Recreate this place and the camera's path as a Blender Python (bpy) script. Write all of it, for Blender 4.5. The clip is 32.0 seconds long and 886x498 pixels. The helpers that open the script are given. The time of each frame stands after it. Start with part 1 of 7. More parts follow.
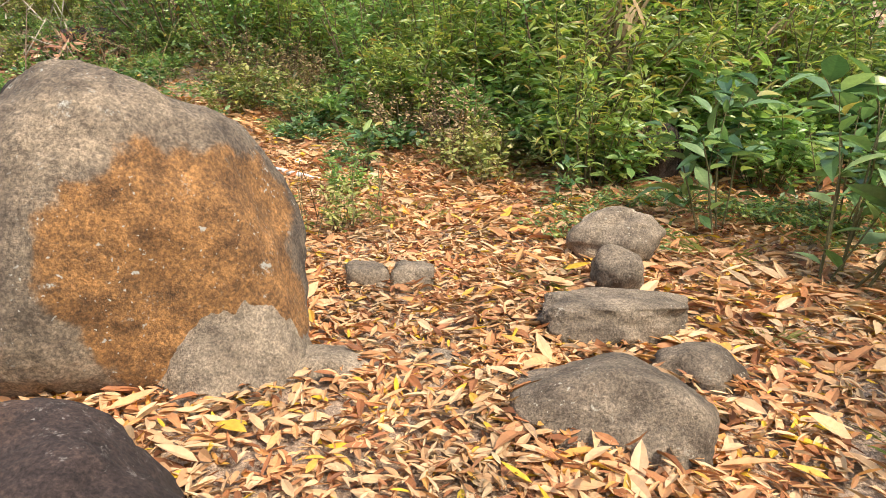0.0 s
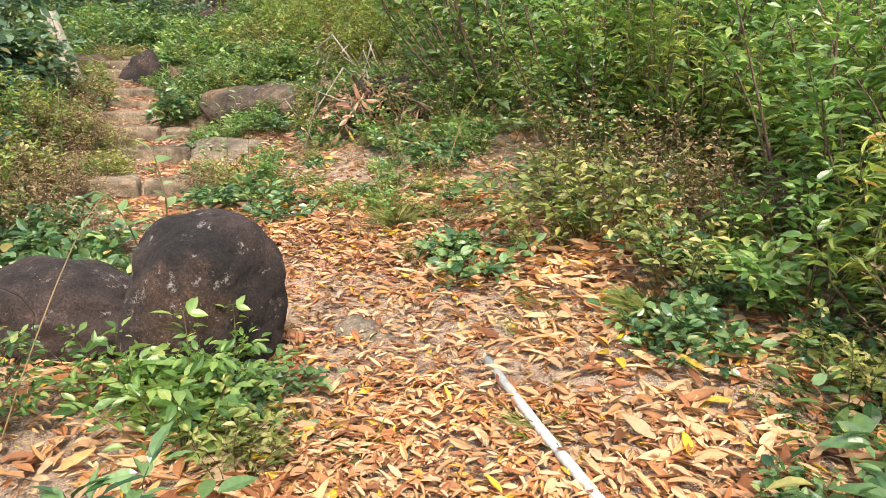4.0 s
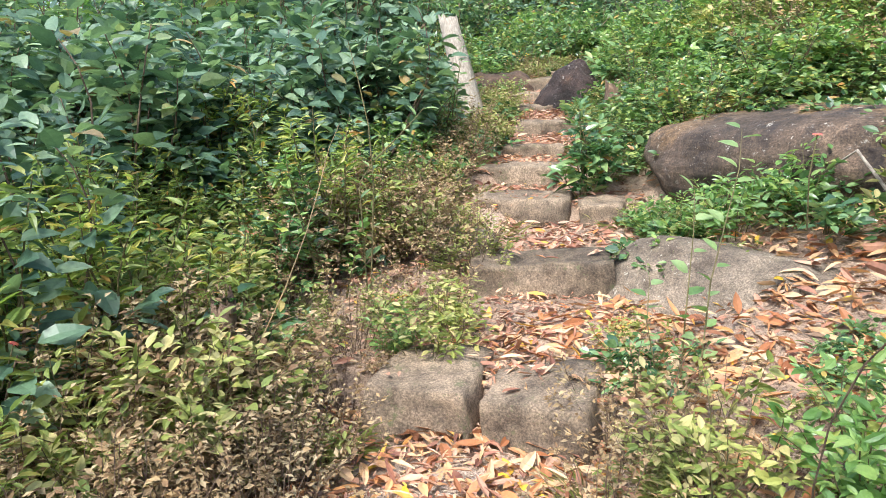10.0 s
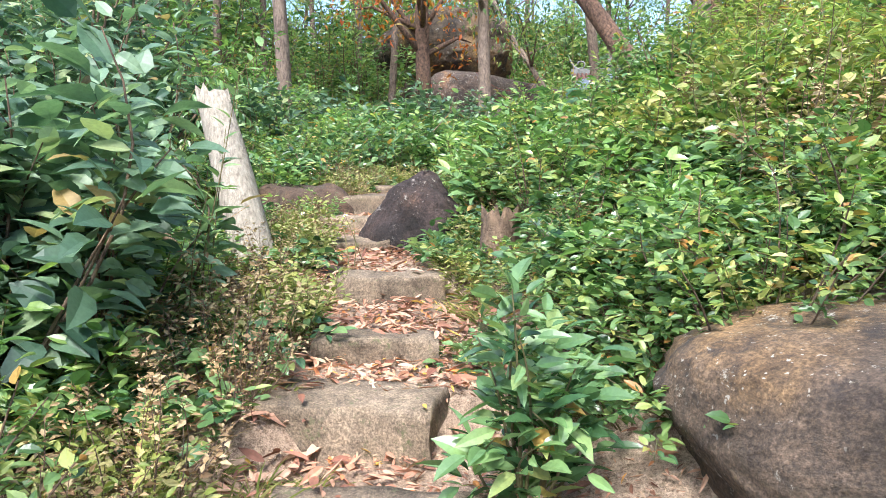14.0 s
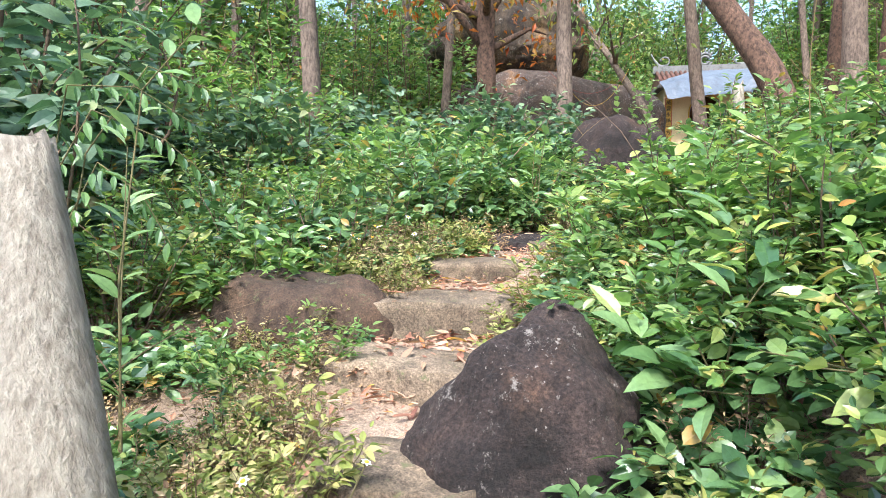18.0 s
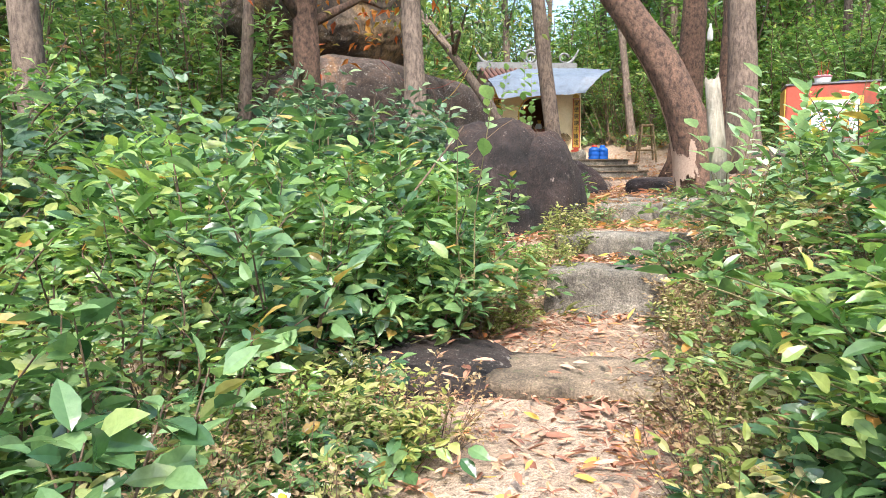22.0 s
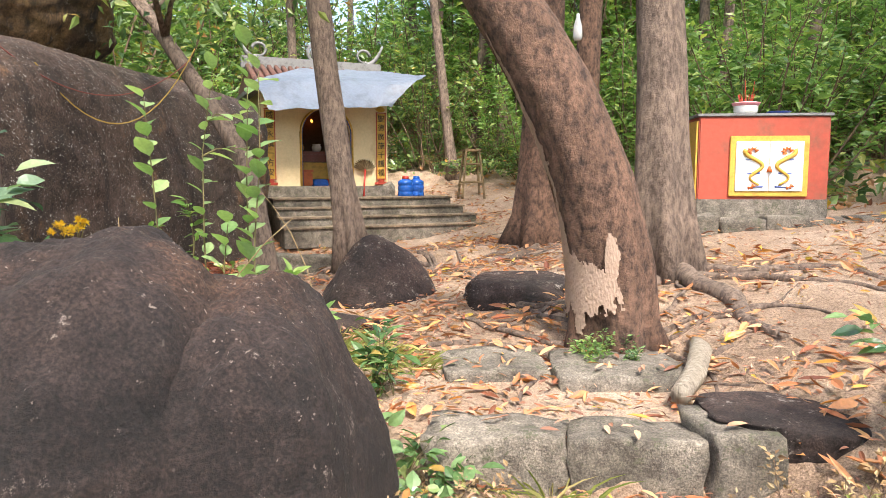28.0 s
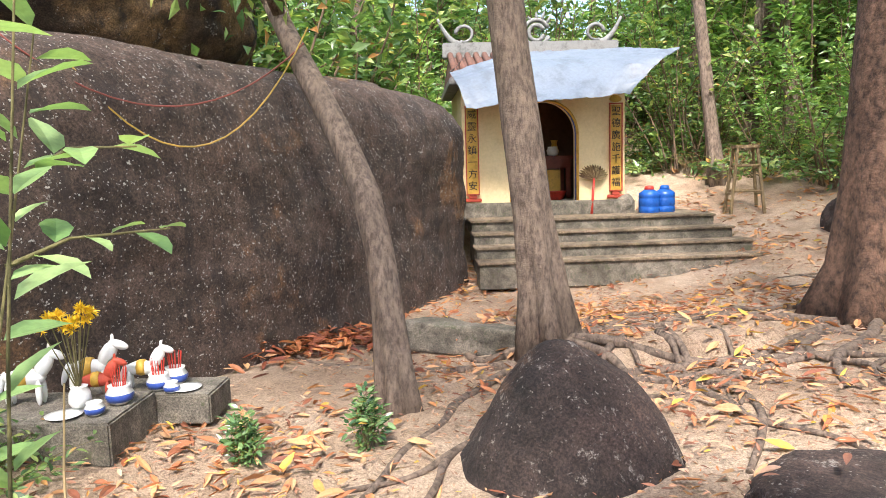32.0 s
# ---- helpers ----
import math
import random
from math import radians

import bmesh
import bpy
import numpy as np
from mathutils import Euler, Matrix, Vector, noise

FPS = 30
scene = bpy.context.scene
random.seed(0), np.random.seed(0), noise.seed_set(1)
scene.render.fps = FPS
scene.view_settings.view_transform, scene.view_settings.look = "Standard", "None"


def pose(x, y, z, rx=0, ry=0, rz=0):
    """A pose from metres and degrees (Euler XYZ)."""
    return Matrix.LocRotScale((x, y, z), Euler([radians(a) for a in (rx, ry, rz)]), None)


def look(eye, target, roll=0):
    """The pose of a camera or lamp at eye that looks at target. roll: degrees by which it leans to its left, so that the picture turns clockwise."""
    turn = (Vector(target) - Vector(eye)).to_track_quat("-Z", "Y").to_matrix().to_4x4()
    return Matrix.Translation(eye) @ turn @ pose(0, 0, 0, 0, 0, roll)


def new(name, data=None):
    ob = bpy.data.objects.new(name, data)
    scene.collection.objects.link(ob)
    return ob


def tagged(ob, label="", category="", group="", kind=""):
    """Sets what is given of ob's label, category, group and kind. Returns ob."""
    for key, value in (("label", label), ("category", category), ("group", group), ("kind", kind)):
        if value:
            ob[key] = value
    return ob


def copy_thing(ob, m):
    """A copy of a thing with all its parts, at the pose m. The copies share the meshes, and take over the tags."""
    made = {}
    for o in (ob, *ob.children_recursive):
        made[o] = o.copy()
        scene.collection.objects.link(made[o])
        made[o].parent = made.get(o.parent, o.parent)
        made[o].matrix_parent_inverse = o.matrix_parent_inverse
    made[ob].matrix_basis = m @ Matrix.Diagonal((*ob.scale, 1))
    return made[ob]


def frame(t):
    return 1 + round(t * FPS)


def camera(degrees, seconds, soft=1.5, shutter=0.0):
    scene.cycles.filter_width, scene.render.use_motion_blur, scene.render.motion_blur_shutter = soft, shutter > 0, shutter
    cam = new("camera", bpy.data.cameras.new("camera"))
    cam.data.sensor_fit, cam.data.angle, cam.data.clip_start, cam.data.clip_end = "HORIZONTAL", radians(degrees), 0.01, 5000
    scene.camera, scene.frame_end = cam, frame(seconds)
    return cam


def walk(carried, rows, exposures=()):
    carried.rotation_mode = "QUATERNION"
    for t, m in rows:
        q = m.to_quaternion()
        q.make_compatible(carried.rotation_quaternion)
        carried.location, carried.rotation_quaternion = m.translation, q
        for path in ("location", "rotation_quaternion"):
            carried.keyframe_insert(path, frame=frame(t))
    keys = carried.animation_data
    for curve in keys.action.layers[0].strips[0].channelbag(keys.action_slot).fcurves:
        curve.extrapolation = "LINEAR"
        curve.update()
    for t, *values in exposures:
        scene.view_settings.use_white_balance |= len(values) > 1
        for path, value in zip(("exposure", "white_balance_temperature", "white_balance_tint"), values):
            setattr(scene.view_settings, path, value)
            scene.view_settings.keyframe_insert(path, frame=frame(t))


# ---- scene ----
cam = camera(65.8, 32.0, 0.8)


def view(x, y, z, turn, tilt, lean):
    """Camera pose: place, heading (left positive), tilt (up positive), lean."""
    return pose(x, y, z, 90 + tilt, 0, turn) @ pose(0, 0, 0, 0, 0, lean)


WALK = [
    (0, 0.00, -0.00, -0.00, -0.0, -14.4, 2.8), (0.5, -0.09, 0.63, 0.08, -0.2, -14.7, 3.1), (1, -0.21, 1.11, 0.27, -0.2, -14.7, 3.2),
    (1.5, -0.24, 1.59, 0.27, 2.0, -14.8, 2.6), (2, -0.39, 2.17, 0.23, 6.6, -15.2, 2.0), (2.5, -0.52, 2.61, 0.34, 11.7, -15.1, 2.6),
    (3, -0.63, 3.16, 0.48, 17.9, -15.0, 2.4), (3.5, -0.79, 3.63, 0.43, 23.1, -14.8, 2.0), (4, -1.16, 4.14, 0.55, 28.0, -14.7, 2.0),
    (4.5, -1.42, 4.63, 0.53, 32.3, -14.7, 2.1), (5, -1.65, 5.01, 0.52, 35.0, -14.7, 0.1), (5.5, -1.88, 5.32, 0.53, 37.1, -14.8, -0.0),
    (6, -2.12, 5.60, 0.56, 39.3, -14.9, 0.0), (6.5, -2.42, 5.89, 0.58, 42.5, -15.0, 0.4), (7, -2.79, 6.23, 0.59, 47.5, -15.0, 0.1),
    (7.5, -3.13, 6.55, 0.60, 55.1, -14.8, -1.2), (8, -3.53, 6.83, 0.58, 59.1, -14.8, -1.5), (8.5, -3.87, 7.08, 0.57, 60.6, -14.3, -2.1),
    (9, -4.24, 7.31, 0.54, 62.3, -14.4, -2.4), (9.5, -4.70, 7.55, 0.55, 64.1, -14.1, -2.8), (10, -5.10, 7.77, 0.56, 64.6, -14.0, -2.7),
    (10.5, -5.53, 7.93, 0.53, 64.7, -13.9, -3.1), (11, -5.94, 8.07, 0.54, 64.3, -13.7, -3.1), (11.5, -6.28, 8.26, 0.54, 61.7, -13.7, -2.3),
    (12, -6.59, 8.40, 0.52, 58.5, -12.8, -2.3), (12.5, -7.05, 8.61, 0.59, 54.8, -5.9, -1.3), (13, -7.38, 8.88, 0.56, 51.0, -5.1, -0.9),
    (13.5, -7.71, 9.23, 0.47, 48.4, -5.2, -0.8), (14, -8.15, 9.58, 0.61, 47.9, -5.5, -0.5), (14.5, -8.50, 9.84, 0.68, 47.8, -5.4, -0.6),
    (15, -8.82, 10.10, 0.74, 48.3, -5.5, -0.0), (15.5, -9.13, 10.36, 0.78, 49.1, -5.7, 0.0), (16, -9.46, 10.60, 0.78, 50.0, -5.8, -0.0),
    (16.5, -9.83, 10.81, 0.82, 50.6, -5.8, -0.5), (17, -10.27, 10.97, 0.98, 50.7, -5.6, -0.1), (17.5, -10.51, 11.21, 1.05, 51.7, -5.8, -0.0),
    (18, -10.79, 11.46, 1.15, 51.7, -5.6, -0.3), (18.5, -11.16, 11.70, 1.16, 51.8, -5.6, -0.1), (19, -11.51, 11.88, 1.20, 51.8, -5.8, -0.2),
    (19.5, -12.00, 12.13, 1.25, 56.4, -6.7, 0.3), (20, -12.44, 12.31, 1.26, 59.4, -6.2, -0.4), (20.5, -12.89, 12.46, 1.42, 59.5, -6.5, 0.1),
    (21, -13.15, 12.66, 1.47, 58.0, -6.8, 1.1), (21.5, -13.30, 12.88, 1.53, 47.4, -5.4, -2.0), (22, -13.64, 13.31, 1.50, 34.0, -6.0, -0.6),
    (22.5, -13.87, 13.77, 1.56, 26.9, -6.3, -0.5), (23, -14.07, 14.11, 1.60, 23.9, -6.4, -0.2), (23.5, -14.30, 14.46, 1.84, 22.0, -6.4, 0.3),
    (24, -14.44, 14.81, 1.88, 18.9, -6.4, -0.0), (24.5, -14.57, 15.37, 1.95, 14.2, -6.4, 0.9), (25, -14.70, 15.72, 2.01, 12.6, -6.3, 1.0),
    (25.5, -14.85, 16.23, 2.00, 12.2, -6.3, 1.2), (26, -14.95, 16.56, 2.17, 12.6, -6.4, 0.9), (26.5, -15.04, 16.79, 2.18, 15.8, -5.9, 0.3),
    (27, -15.20, 17.16, 2.22, 17.5, -5.7, 0.0), (27.5, -15.39, 17.62, 2.26, 18.2, -5.8, -0.0), (28, -15.58, 18.11, 2.28, 18.3, -6.0, 0.0),
    (28.5, -15.75, 18.58, 2.28, 18.2, -6.2, 0.7), (29, -15.87, 18.96, 2.28, 18.2, -6.2, 0.8), (29.5, -15.90, 19.35, 2.41, 19.0, -6.2, 0.6),
    (30, -16.00, 19.59, 2.45, 20.5, -6.3, 0.5), (30.5, -16.11, 19.94, 2.45, 27.0, -6.4, -0.8), (31, -16.19, 20.35, 2.40, 33.8, -6.3, -2.1),
    (31.5, -16.28, 20.66, 2.36, 37.4, -6.2, -2.3), (32, -16.52, 20.98, 2.58, 39.2, -6.4, -1.6)]
walk(cam, [(r[0], view(*r[1:])) for r in WALK],
     [(0, 1.2, 7000, 10), (3, 1.25, 6900, 10), (6.5, 1.35, 6400, 10), (10, 1.5, 5900, 10), (13, 1.75, 5800, 10), (20, 1.8, 5800, 10), (24, 1.8, 6500, 10), (26, 1.75, 6600, 12), (30, 1.85, 6400, 13), (32, 2.0, 6300, 12)])

# ---- daylight: bright hazy sky, soft high sun ----
world = bpy.data.worlds.new("sky")
scene.world = world
world.use_nodes = True
wt = world.node_tree
sky = wt.nodes.new("ShaderNodeTexSky")
sky.sky_type, sky.sun_disc = "NISHITA", False
sky.sun_elevation, sky.sun_rotation = radians(58), radians(150)
sky.air_density, sky.dust_density = 1.0, 3.0
bg = wt.nodes["Background"]
bg.inputs["Strength"].default_value = 0.15
wt.links.new(sky.outputs[0], bg.inputs["Color"])
sun = new("sun", bpy.data.lights.new("sun", "SUN"))
sun.data.energy, sun.data.angle, sun.data.color = 2.2, radians(12), (1.0, 0.94, 0.84)
sun.matrix_world = look((4, -8, 30), (-9, 10, 0))


# ---- materials ----
def nodes_of(name):
    m = bpy.data.materials.new(name)
    m.use_nodes = True
    t = m.node_tree
    return m, t, t.nodes["Principled BSDF"]


def add_node(t, kind, **values):
    n = t.nodes.new("ShaderNode" + kind)
    for k, v in values.items():
        n.inputs[k.replace("_", " ")].default_value = v
    return n


def ramp(t, fac, stops):
    n = t.nodes.new("ShaderNodeValToRGB")
    e = n.color_ramp.elements
    while len(e) < len(stops):
        e.new(0.5)
    for el, (p, c) in zip(e, stops):
        el.position, el.color = p, (*c, 1)
    t.links.new(fac, n.inputs["Fac"])
    return n.outputs["Color"]


def blend(t, fac, a, b, mode="MIX"):
    n = t.nodes.new("ShaderNodeMix")
    n.data_type, n.blend_type = "RGBA", mode
    for sock, v in ((n.inputs[0], fac), (n.inputs[6], a), (n.inputs[7], b)):
        if isinstance(v, (int, float)):
            sock.default_value = v
        elif isinstance(v, tuple):
            sock.default_value = (*v, 1)
        else:
            t.links.new(v, sock)
    return n.outputs[2]


def grain(t, scale, detail=6, rough=0.6, vec=None):
    n = add_node(t, "TexNoise", Scale=scale, Detail=detail, Roughness=rough)
    if vec is None:
        g = t.nodes.new("ShaderNodeNewGeometry")
        vec = g.outputs["Position"]
    t.links.new(vec, n.inputs["Vector"])
    return n.outputs["Fac"]


def relief(t, b, height, strength, dist=0.02):
    n = add_node(t, "Bump", Strength=strength, Distance=dist)
    t.links.new(height, n.inputs["Height"])
    t.links.new(n.outputs["Normal"], b.inputs["Normal"])


def step_of(t, fac, lo, hi):
    n = t.nodes.new("ShaderNodeMapRange")
    n.interpolation_type = "SMOOTHSTEP"
    n.inputs["From Min"].default_value, n.inputs["From Max"].default_value = lo, hi
    t.links.new(fac, n.inputs["Value"])
    return n.outputs["Result"]


def leaf_mat(name, stops, rough=0.45, through_=0.35, gloss=0.5):
    """Thin leaf: its own tint on every blade, blotches, veins of fine relief, a waxy skin and light passing through."""
    m, t, b = nodes_of(name)
    g = t.nodes.new("ShaderNodeNewGeometry")
    col = ramp(t, g.outputs["Random Per Island"], stops)
    v = grain(t, 60, 2)
    col = blend(t, 0.3, col, ramp(t, v, [(0.3, (0.25, 0.3, 0.25)), (0.7, (1, 1, 1))]), "MULTIPLY")
    col = blend(t, 0.55, col, ramp(t, grain(t, 2.3, 4, 0.65), [(0.34, (0.42, 0.5, 0.5)), (0.5, (0.95, 0.97, 0.95)), (0.68, (1.4, 1.3, 1.1))]), "MULTIPLY")
    t.links.new(col, b.inputs["Base Color"])
    b.inputs["Roughness"].default_value = rough
    b.inputs["Specular IOR Level"].default_value = gloss
    relief(t, b, grain(t, 130, 2), 0.25, 0.004)
    tr = t.nodes.new("ShaderNodeBsdfTranslucent")
    t.links.new(blend(t, 1.0, col, (1.0, 1.1, 0.65), "MULTIPLY"), tr.inputs["Color"])
    mx = t.nodes.new("ShaderNodeMixShader")
    mx.inputs[0].default_value = through_
    t.links.new(b.outputs[0], mx.inputs[1])
    t.links.new(tr.outputs[0], mx.inputs[2])
    t.links.new(mx.outputs[0], t.nodes["Material Output"].inputs["Surface"])
    return m


def stone_mat(name, base, dark, spot, spot_amt=0.62, stain=None, rough=0.95, fine=90, where=None, streak=None, speck=0.6, dots=0.44):
    """Weathered stone: two tones, crystal grain, lichen crusts and dots, pitted relief, an optional rust stain round a point."""
    m, t, b = nodes_of(name)
    big, mid, sm = grain(t, 1.6, 8, 0.65), grain(t, 9, 10, 0.78), grain(t, fine, 5, 0.75)
    pit = grain(t, 34, 6, 0.75)
    col = ramp(t, big, [(0.36, dark), (0.6, base)])
    if stain:
        lo, hi, c = stain
        fac = grain(t, 1.1 if not where else 2.2, 9, 0.6)
        if where:
            oc = t.nodes.new("ShaderNodeTexCoord")
            far = t.nodes.new("ShaderNodeVectorMath")
            far.operation = "DISTANCE"
            far.inputs[1].default_value = where
            t.links.new(oc.outputs["Object"], far.inputs[0])
            less = t.nodes.new("ShaderNodeMath")
            less.operation = "SUBTRACT"
            t.links.new(fac, less.inputs[0])
            t.links.new(far.outputs["Value"], less.inputs[1])
            fac = less.outputs[0]
        col = blend(t, step_of(t, fac, lo, hi), col, blend(t, mid, tuple(x * 0.5 for x in c), tuple(min(1, x * 1.5) for x in c)))
    col = blend(t, 0.9, col, ramp(t, mid, [(0.34, (0.3, 0.28, 0.27)), (0.5, (0.8, 0.8, 0.8)), (0.66, (1.35, 1.33, 1.3))]), "MULTIPLY")
    col = blend(t, speck, col, ramp(t, sm, [(0.38, (0.25, 0.24, 0.23)), (0.5, (0.9, 0.9, 0.9)), (0.64, (1.9, 1.85, 1.8))]), "MULTIPLY")
    if streak:
        oc = t.nodes.new("ShaderNodeTexCoord")
        mp = t.nodes.new("ShaderNodeMapping")
        mp.inputs["Scale"].default_value = (3.0, 3.0, 0.35)
        t.links.new(oc.outputs["Object"], mp.inputs["Vector"])
        col = blend(t, step_of(t, grain(t, 1.3, 8, 0.7, mp.outputs["Vector"]), 0.5, 0.66), col, streak)
    if spot:
        f1 = step_of(t, grain(t, 7, 10, 0.8), spot_amt, spot_amt + 0.06)
        f1 = blend(t, 1.0, f1, step_of(t, pit, 0.42, 0.55), "MULTIPLY")
        col = blend(t, f1, col, spot)
        for size, cut in ((34.0, 0.15 if dots > 0.38 else 0.2), (17.0, 0.13 if dots > 0.38 else 0.17)):
            vor = add_node(t, "TexVoronoi", Scale=size)
            g = t.nodes.new("ShaderNodeNewGeometry")
            warp = t.nodes.new("ShaderNodeVectorMath")
            warp.operation = "MULTIPLY_ADD"
            nz = add_node(t, "TexNoise", Scale=size * 1.7, Detail=3.0)
            t.links.new(g.outputs["Position"], nz.inputs["Vector"])
            t.links.new(nz.outputs["Color"], warp.inputs[0])
            warp.inputs[1].default_value = (1.1 / size,) * 3
            t.links.new(g.outputs["Position"], warp.inputs[2])
            t.links.new(warp.outputs[0], vor.inputs["Vector"])
            dot = step_of(t, vor.outputs["Distance"], cut, cut * 0.6)
            few = blend(t, 1.0, step_of(t, grain(t, 2.2, 5), dots, dots + 0.16), dot, "MULTIPLY")
            col = blend(t, few, col, spot)
    t.links.new(col, b.inputs["Base Color"])
    b.inputs["Roughness"].default_value = rough
    h = blend(t, 0.4, blend(t, 0.3, mid, sm), pit)
    relief(t, b, h, 0.9, 0.045)
    return m


def bark_mat(name, light, dark, stretch=5.0, along_=1.5, blot=0.5):
    m, t, b = nodes_of(name)
    g = t.nodes.new("ShaderNodeTexCoord")
    mp = t.nodes.new("ShaderNodeMapping")
    mp.inputs["Scale"].default_value = (stretch, stretch, along_)
    t.links.new(g.outputs["Object"], mp.inputs["Vector"])
    n1 = grain(t, 5, 8, 0.7, mp.outputs["Vector"])
    n2 = grain(t, 3.2, 8, 0.75)
    col = ramp(t, n1, [(0.36, dark), (0.6, light)])
    col = blend(t, blot, col, ramp(t, n2, [(0.36, (0.35, 0.33, 0.32)), (0.64, (1.25, 1.22, 1.2))]), "MULTIPLY")
    t.links.new(col, b.inputs["Base Color"])
    b.inputs["Roughness"].default_value = 0.92
    relief(t, b, blend(t, 0.35, n1, grain(t, 40, 5, 0.7)), 1.0, 0.04)
    return m


def plain_mat(name, c, rough=0.6, wear=None, metal=0.0, scale=12, amount=0.4):
    m, t, b = nodes_of(name)
    w = wear or tuple(x * 0.6 for x in c)
    col = blend(t, step_of(t, grain(t, scale, 6, 0.7), 0.45, 0.75), c, w)
    col = blend(t, amount, col, ramp(t, grain(t, scale * 9, 3), [(0.3, (0.6, 0.6, 0.6)), (0.7, (1.05, 1.05, 1.05))]), "MULTIPLY")
    t.links.new(col, b.inputs["Base Color"])
    b.inputs["Roughness"].default_value, b.inputs["Metallic"].default_value = rough, metal
    relief(t, b, grain(t, scale * 5, 4), 0.25, 0.01)
    return m


def ground_mat():
    m, t, b = nodes_of("trodden_earth")
    big, mid, sm = grain(t, 0.9, 6), grain(t, 7, 6, 0.7), grain(t, 60, 4, 0.7)
    col = ramp(t, big, [(0.3, (0.3, 0.21, 0.145)), (0.5, (0.47, 0.355, 0.26)), (0.7, (0.62, 0.5, 0.39))])
    col = blend(t, 0.6, col, ramp(t, mid, [(0.3, (0.5, 0.45, 0.4)), (0.7, (1.1, 1.05, 1.0))]), "MULTIPLY")
    col = blend(t, 0.8, col, ramp(t, sm, [(0.34, (0.5, 0.45, 0.4)), (0.5, (1, 1, 1)), (0.66, (1.3, 1.28, 1.25))]), "MULTIPLY")
    col = blend(t, 0.7, col, ramp(t, grain(t, 170, 3, 0.7), [(0.36, (0.45, 0.4, 0.36)), (0.5, (1, 1, 1)), (0.64, (1.35, 1.33, 1.3))]), "MULTIPLY")
    t.links.new(col, b.inputs["Base Color"])
    b.inputs["Roughness"].default_value = 0.95
    relief(t, b, blend(t, 0.5, mid, sm), 1.0, 0.06)
    return m


LITTER = leaf_mat("dry_leaf", [(0.0, (0.2, 0.075, 0.035)), (0.14, (0.4, 0.16, 0.07)), (0.34, (0.56, 0.28, 0.13)), (0.58, (0.66, 0.4, 0.22)),
                               (0.84, (0.72, 0.5, 0.31)), (0.94, (0.66, 0.3, 0.1)), (0.985, (0.7, 0.46, 0.05))], 0.6, 0.18, 0.3)
LITTER_RED = leaf_mat("red_dry_leaf", [(0.0, (0.2, 0.085, 0.06)), (0.25, (0.4, 0.19, 0.125)), (0.55, (0.54, 0.3, 0.2)), (0.86, (0.64, 0.43, 0.31)), (0.95, (0.6, 0.22, 0.08)), (0.985, (0.7, 0.44, 0.09))], 0.7, 0.15, 0.3)
LITTER_ORANGE = leaf_mat("orange_dry_leaf", [(0.0, (0.2, 0.07, 0.045)), (0.2, (0.42, 0.15, 0.07)), (0.5, (0.62, 0.28, 0.13)), (0.85, (0.68, 0.4, 0.22)), (0.95, (0.72, 0.3, 0.07)), (0.985, (0.7, 0.48, 0.09))], 0.65, 0.18, 0.35)
GREEN = leaf_mat("green_leaf", [(0.0, (0.06, 0.13, 0.045)), (0.3, (0.135, 0.24, 0.075)), (0.65, (0.24, 0.36, 0.11)), (0.9, (0.4, 0.46, 0.14)),
                                (0.965, (0.48, 0.42, 0.1)), (0.985, (0.5, 0.24, 0.07))], 0.36, 0.45, 0.8)
BRIGHT = leaf_mat("fresh_leaf", [(0.0, (0.1, 0.21, 0.05)), (0.45, (0.21, 0.36, 0.1)), (0.85, (0.36, 0.5, 0.15)), (1.0, (0.5, 0.52, 0.14))], 0.34, 0.48, 0.8)
DARKLEAF = leaf_mat("dark_leaf", [(0.0, (0.06, 0.12, 0.08)), (0.45, (0.145, 0.24, 0.145)), (0.85, (0.28, 0.39, 0.24)), (0.97, (0.4, 0.46, 0.22)), (1.0, (0.34, 0.22, 0.09))], 0.42, 0.4, 0.5)
BLUELEAF = leaf_mat("waxy_leaf", [(0.0, (0.05, 0.12, 0.05)), (0.45, (0.14, 0.25, 0.095)), (0.85, (0.27, 0.41, 0.17)), (0.97, (0.42, 0.46, 0.16)), (1.0, (0.5, 0.3, 0.08))], 0.25, 0.36, 0.9)
YELLOWLEAF = leaf_mat("yellow_green_leaf", [(0.0, (0.14, 0.21, 0.045)), (0.4, (0.29, 0.38, 0.09)), (0.8, (0.44, 0.5, 0.14)), (0.95, (0.58, 0.5, 0.12)), (1.0, (0.5, 0.26, 0.07))], 0.4, 0.5, 0.6)
STRAW = leaf_mat("dry_stalk", [(0.0, (0.16, 0.09, 0.045)), (0.5, (0.32, 0.21, 0.1)), (1.0, (0.5, 0.38, 0.22))], 0.8, 0.2)
REDLEAF = leaf_mat("autumn_leaf", [(0.0, (0.5, 0.09, 0.02)), (0.5, (0.6, 0.2, 0.03)), (1.0, (0.35, 0.3, 0.05))], 0.45, 0.4)
GRASS = leaf_mat("grass_blade", [(0.0, (0.16, 0.21, 0.04)), (0.5, (0.3, 0.33, 0.08)), (1.0, (0.52, 0.44, 0.2))], 0.6, 0.3)
TWIG = bark_mat("twig_bark", (0.24, 0.16, 0.1), (0.09, 0.06, 0.04))
STEM = bark_mat("green_stem", (0.2, 0.17, 0.07), (0.1, 0.09, 0.03))
BARK = bark_mat("brown_bark", (0.2, 0.115, 0.075), (0.045, 0.026, 0.018), 4, 2.6)
BARK_GREY = bark_mat("grey_bark", (0.25, 0.185, 0.14), (0.085, 0.06, 0.046), 6, 2.0)
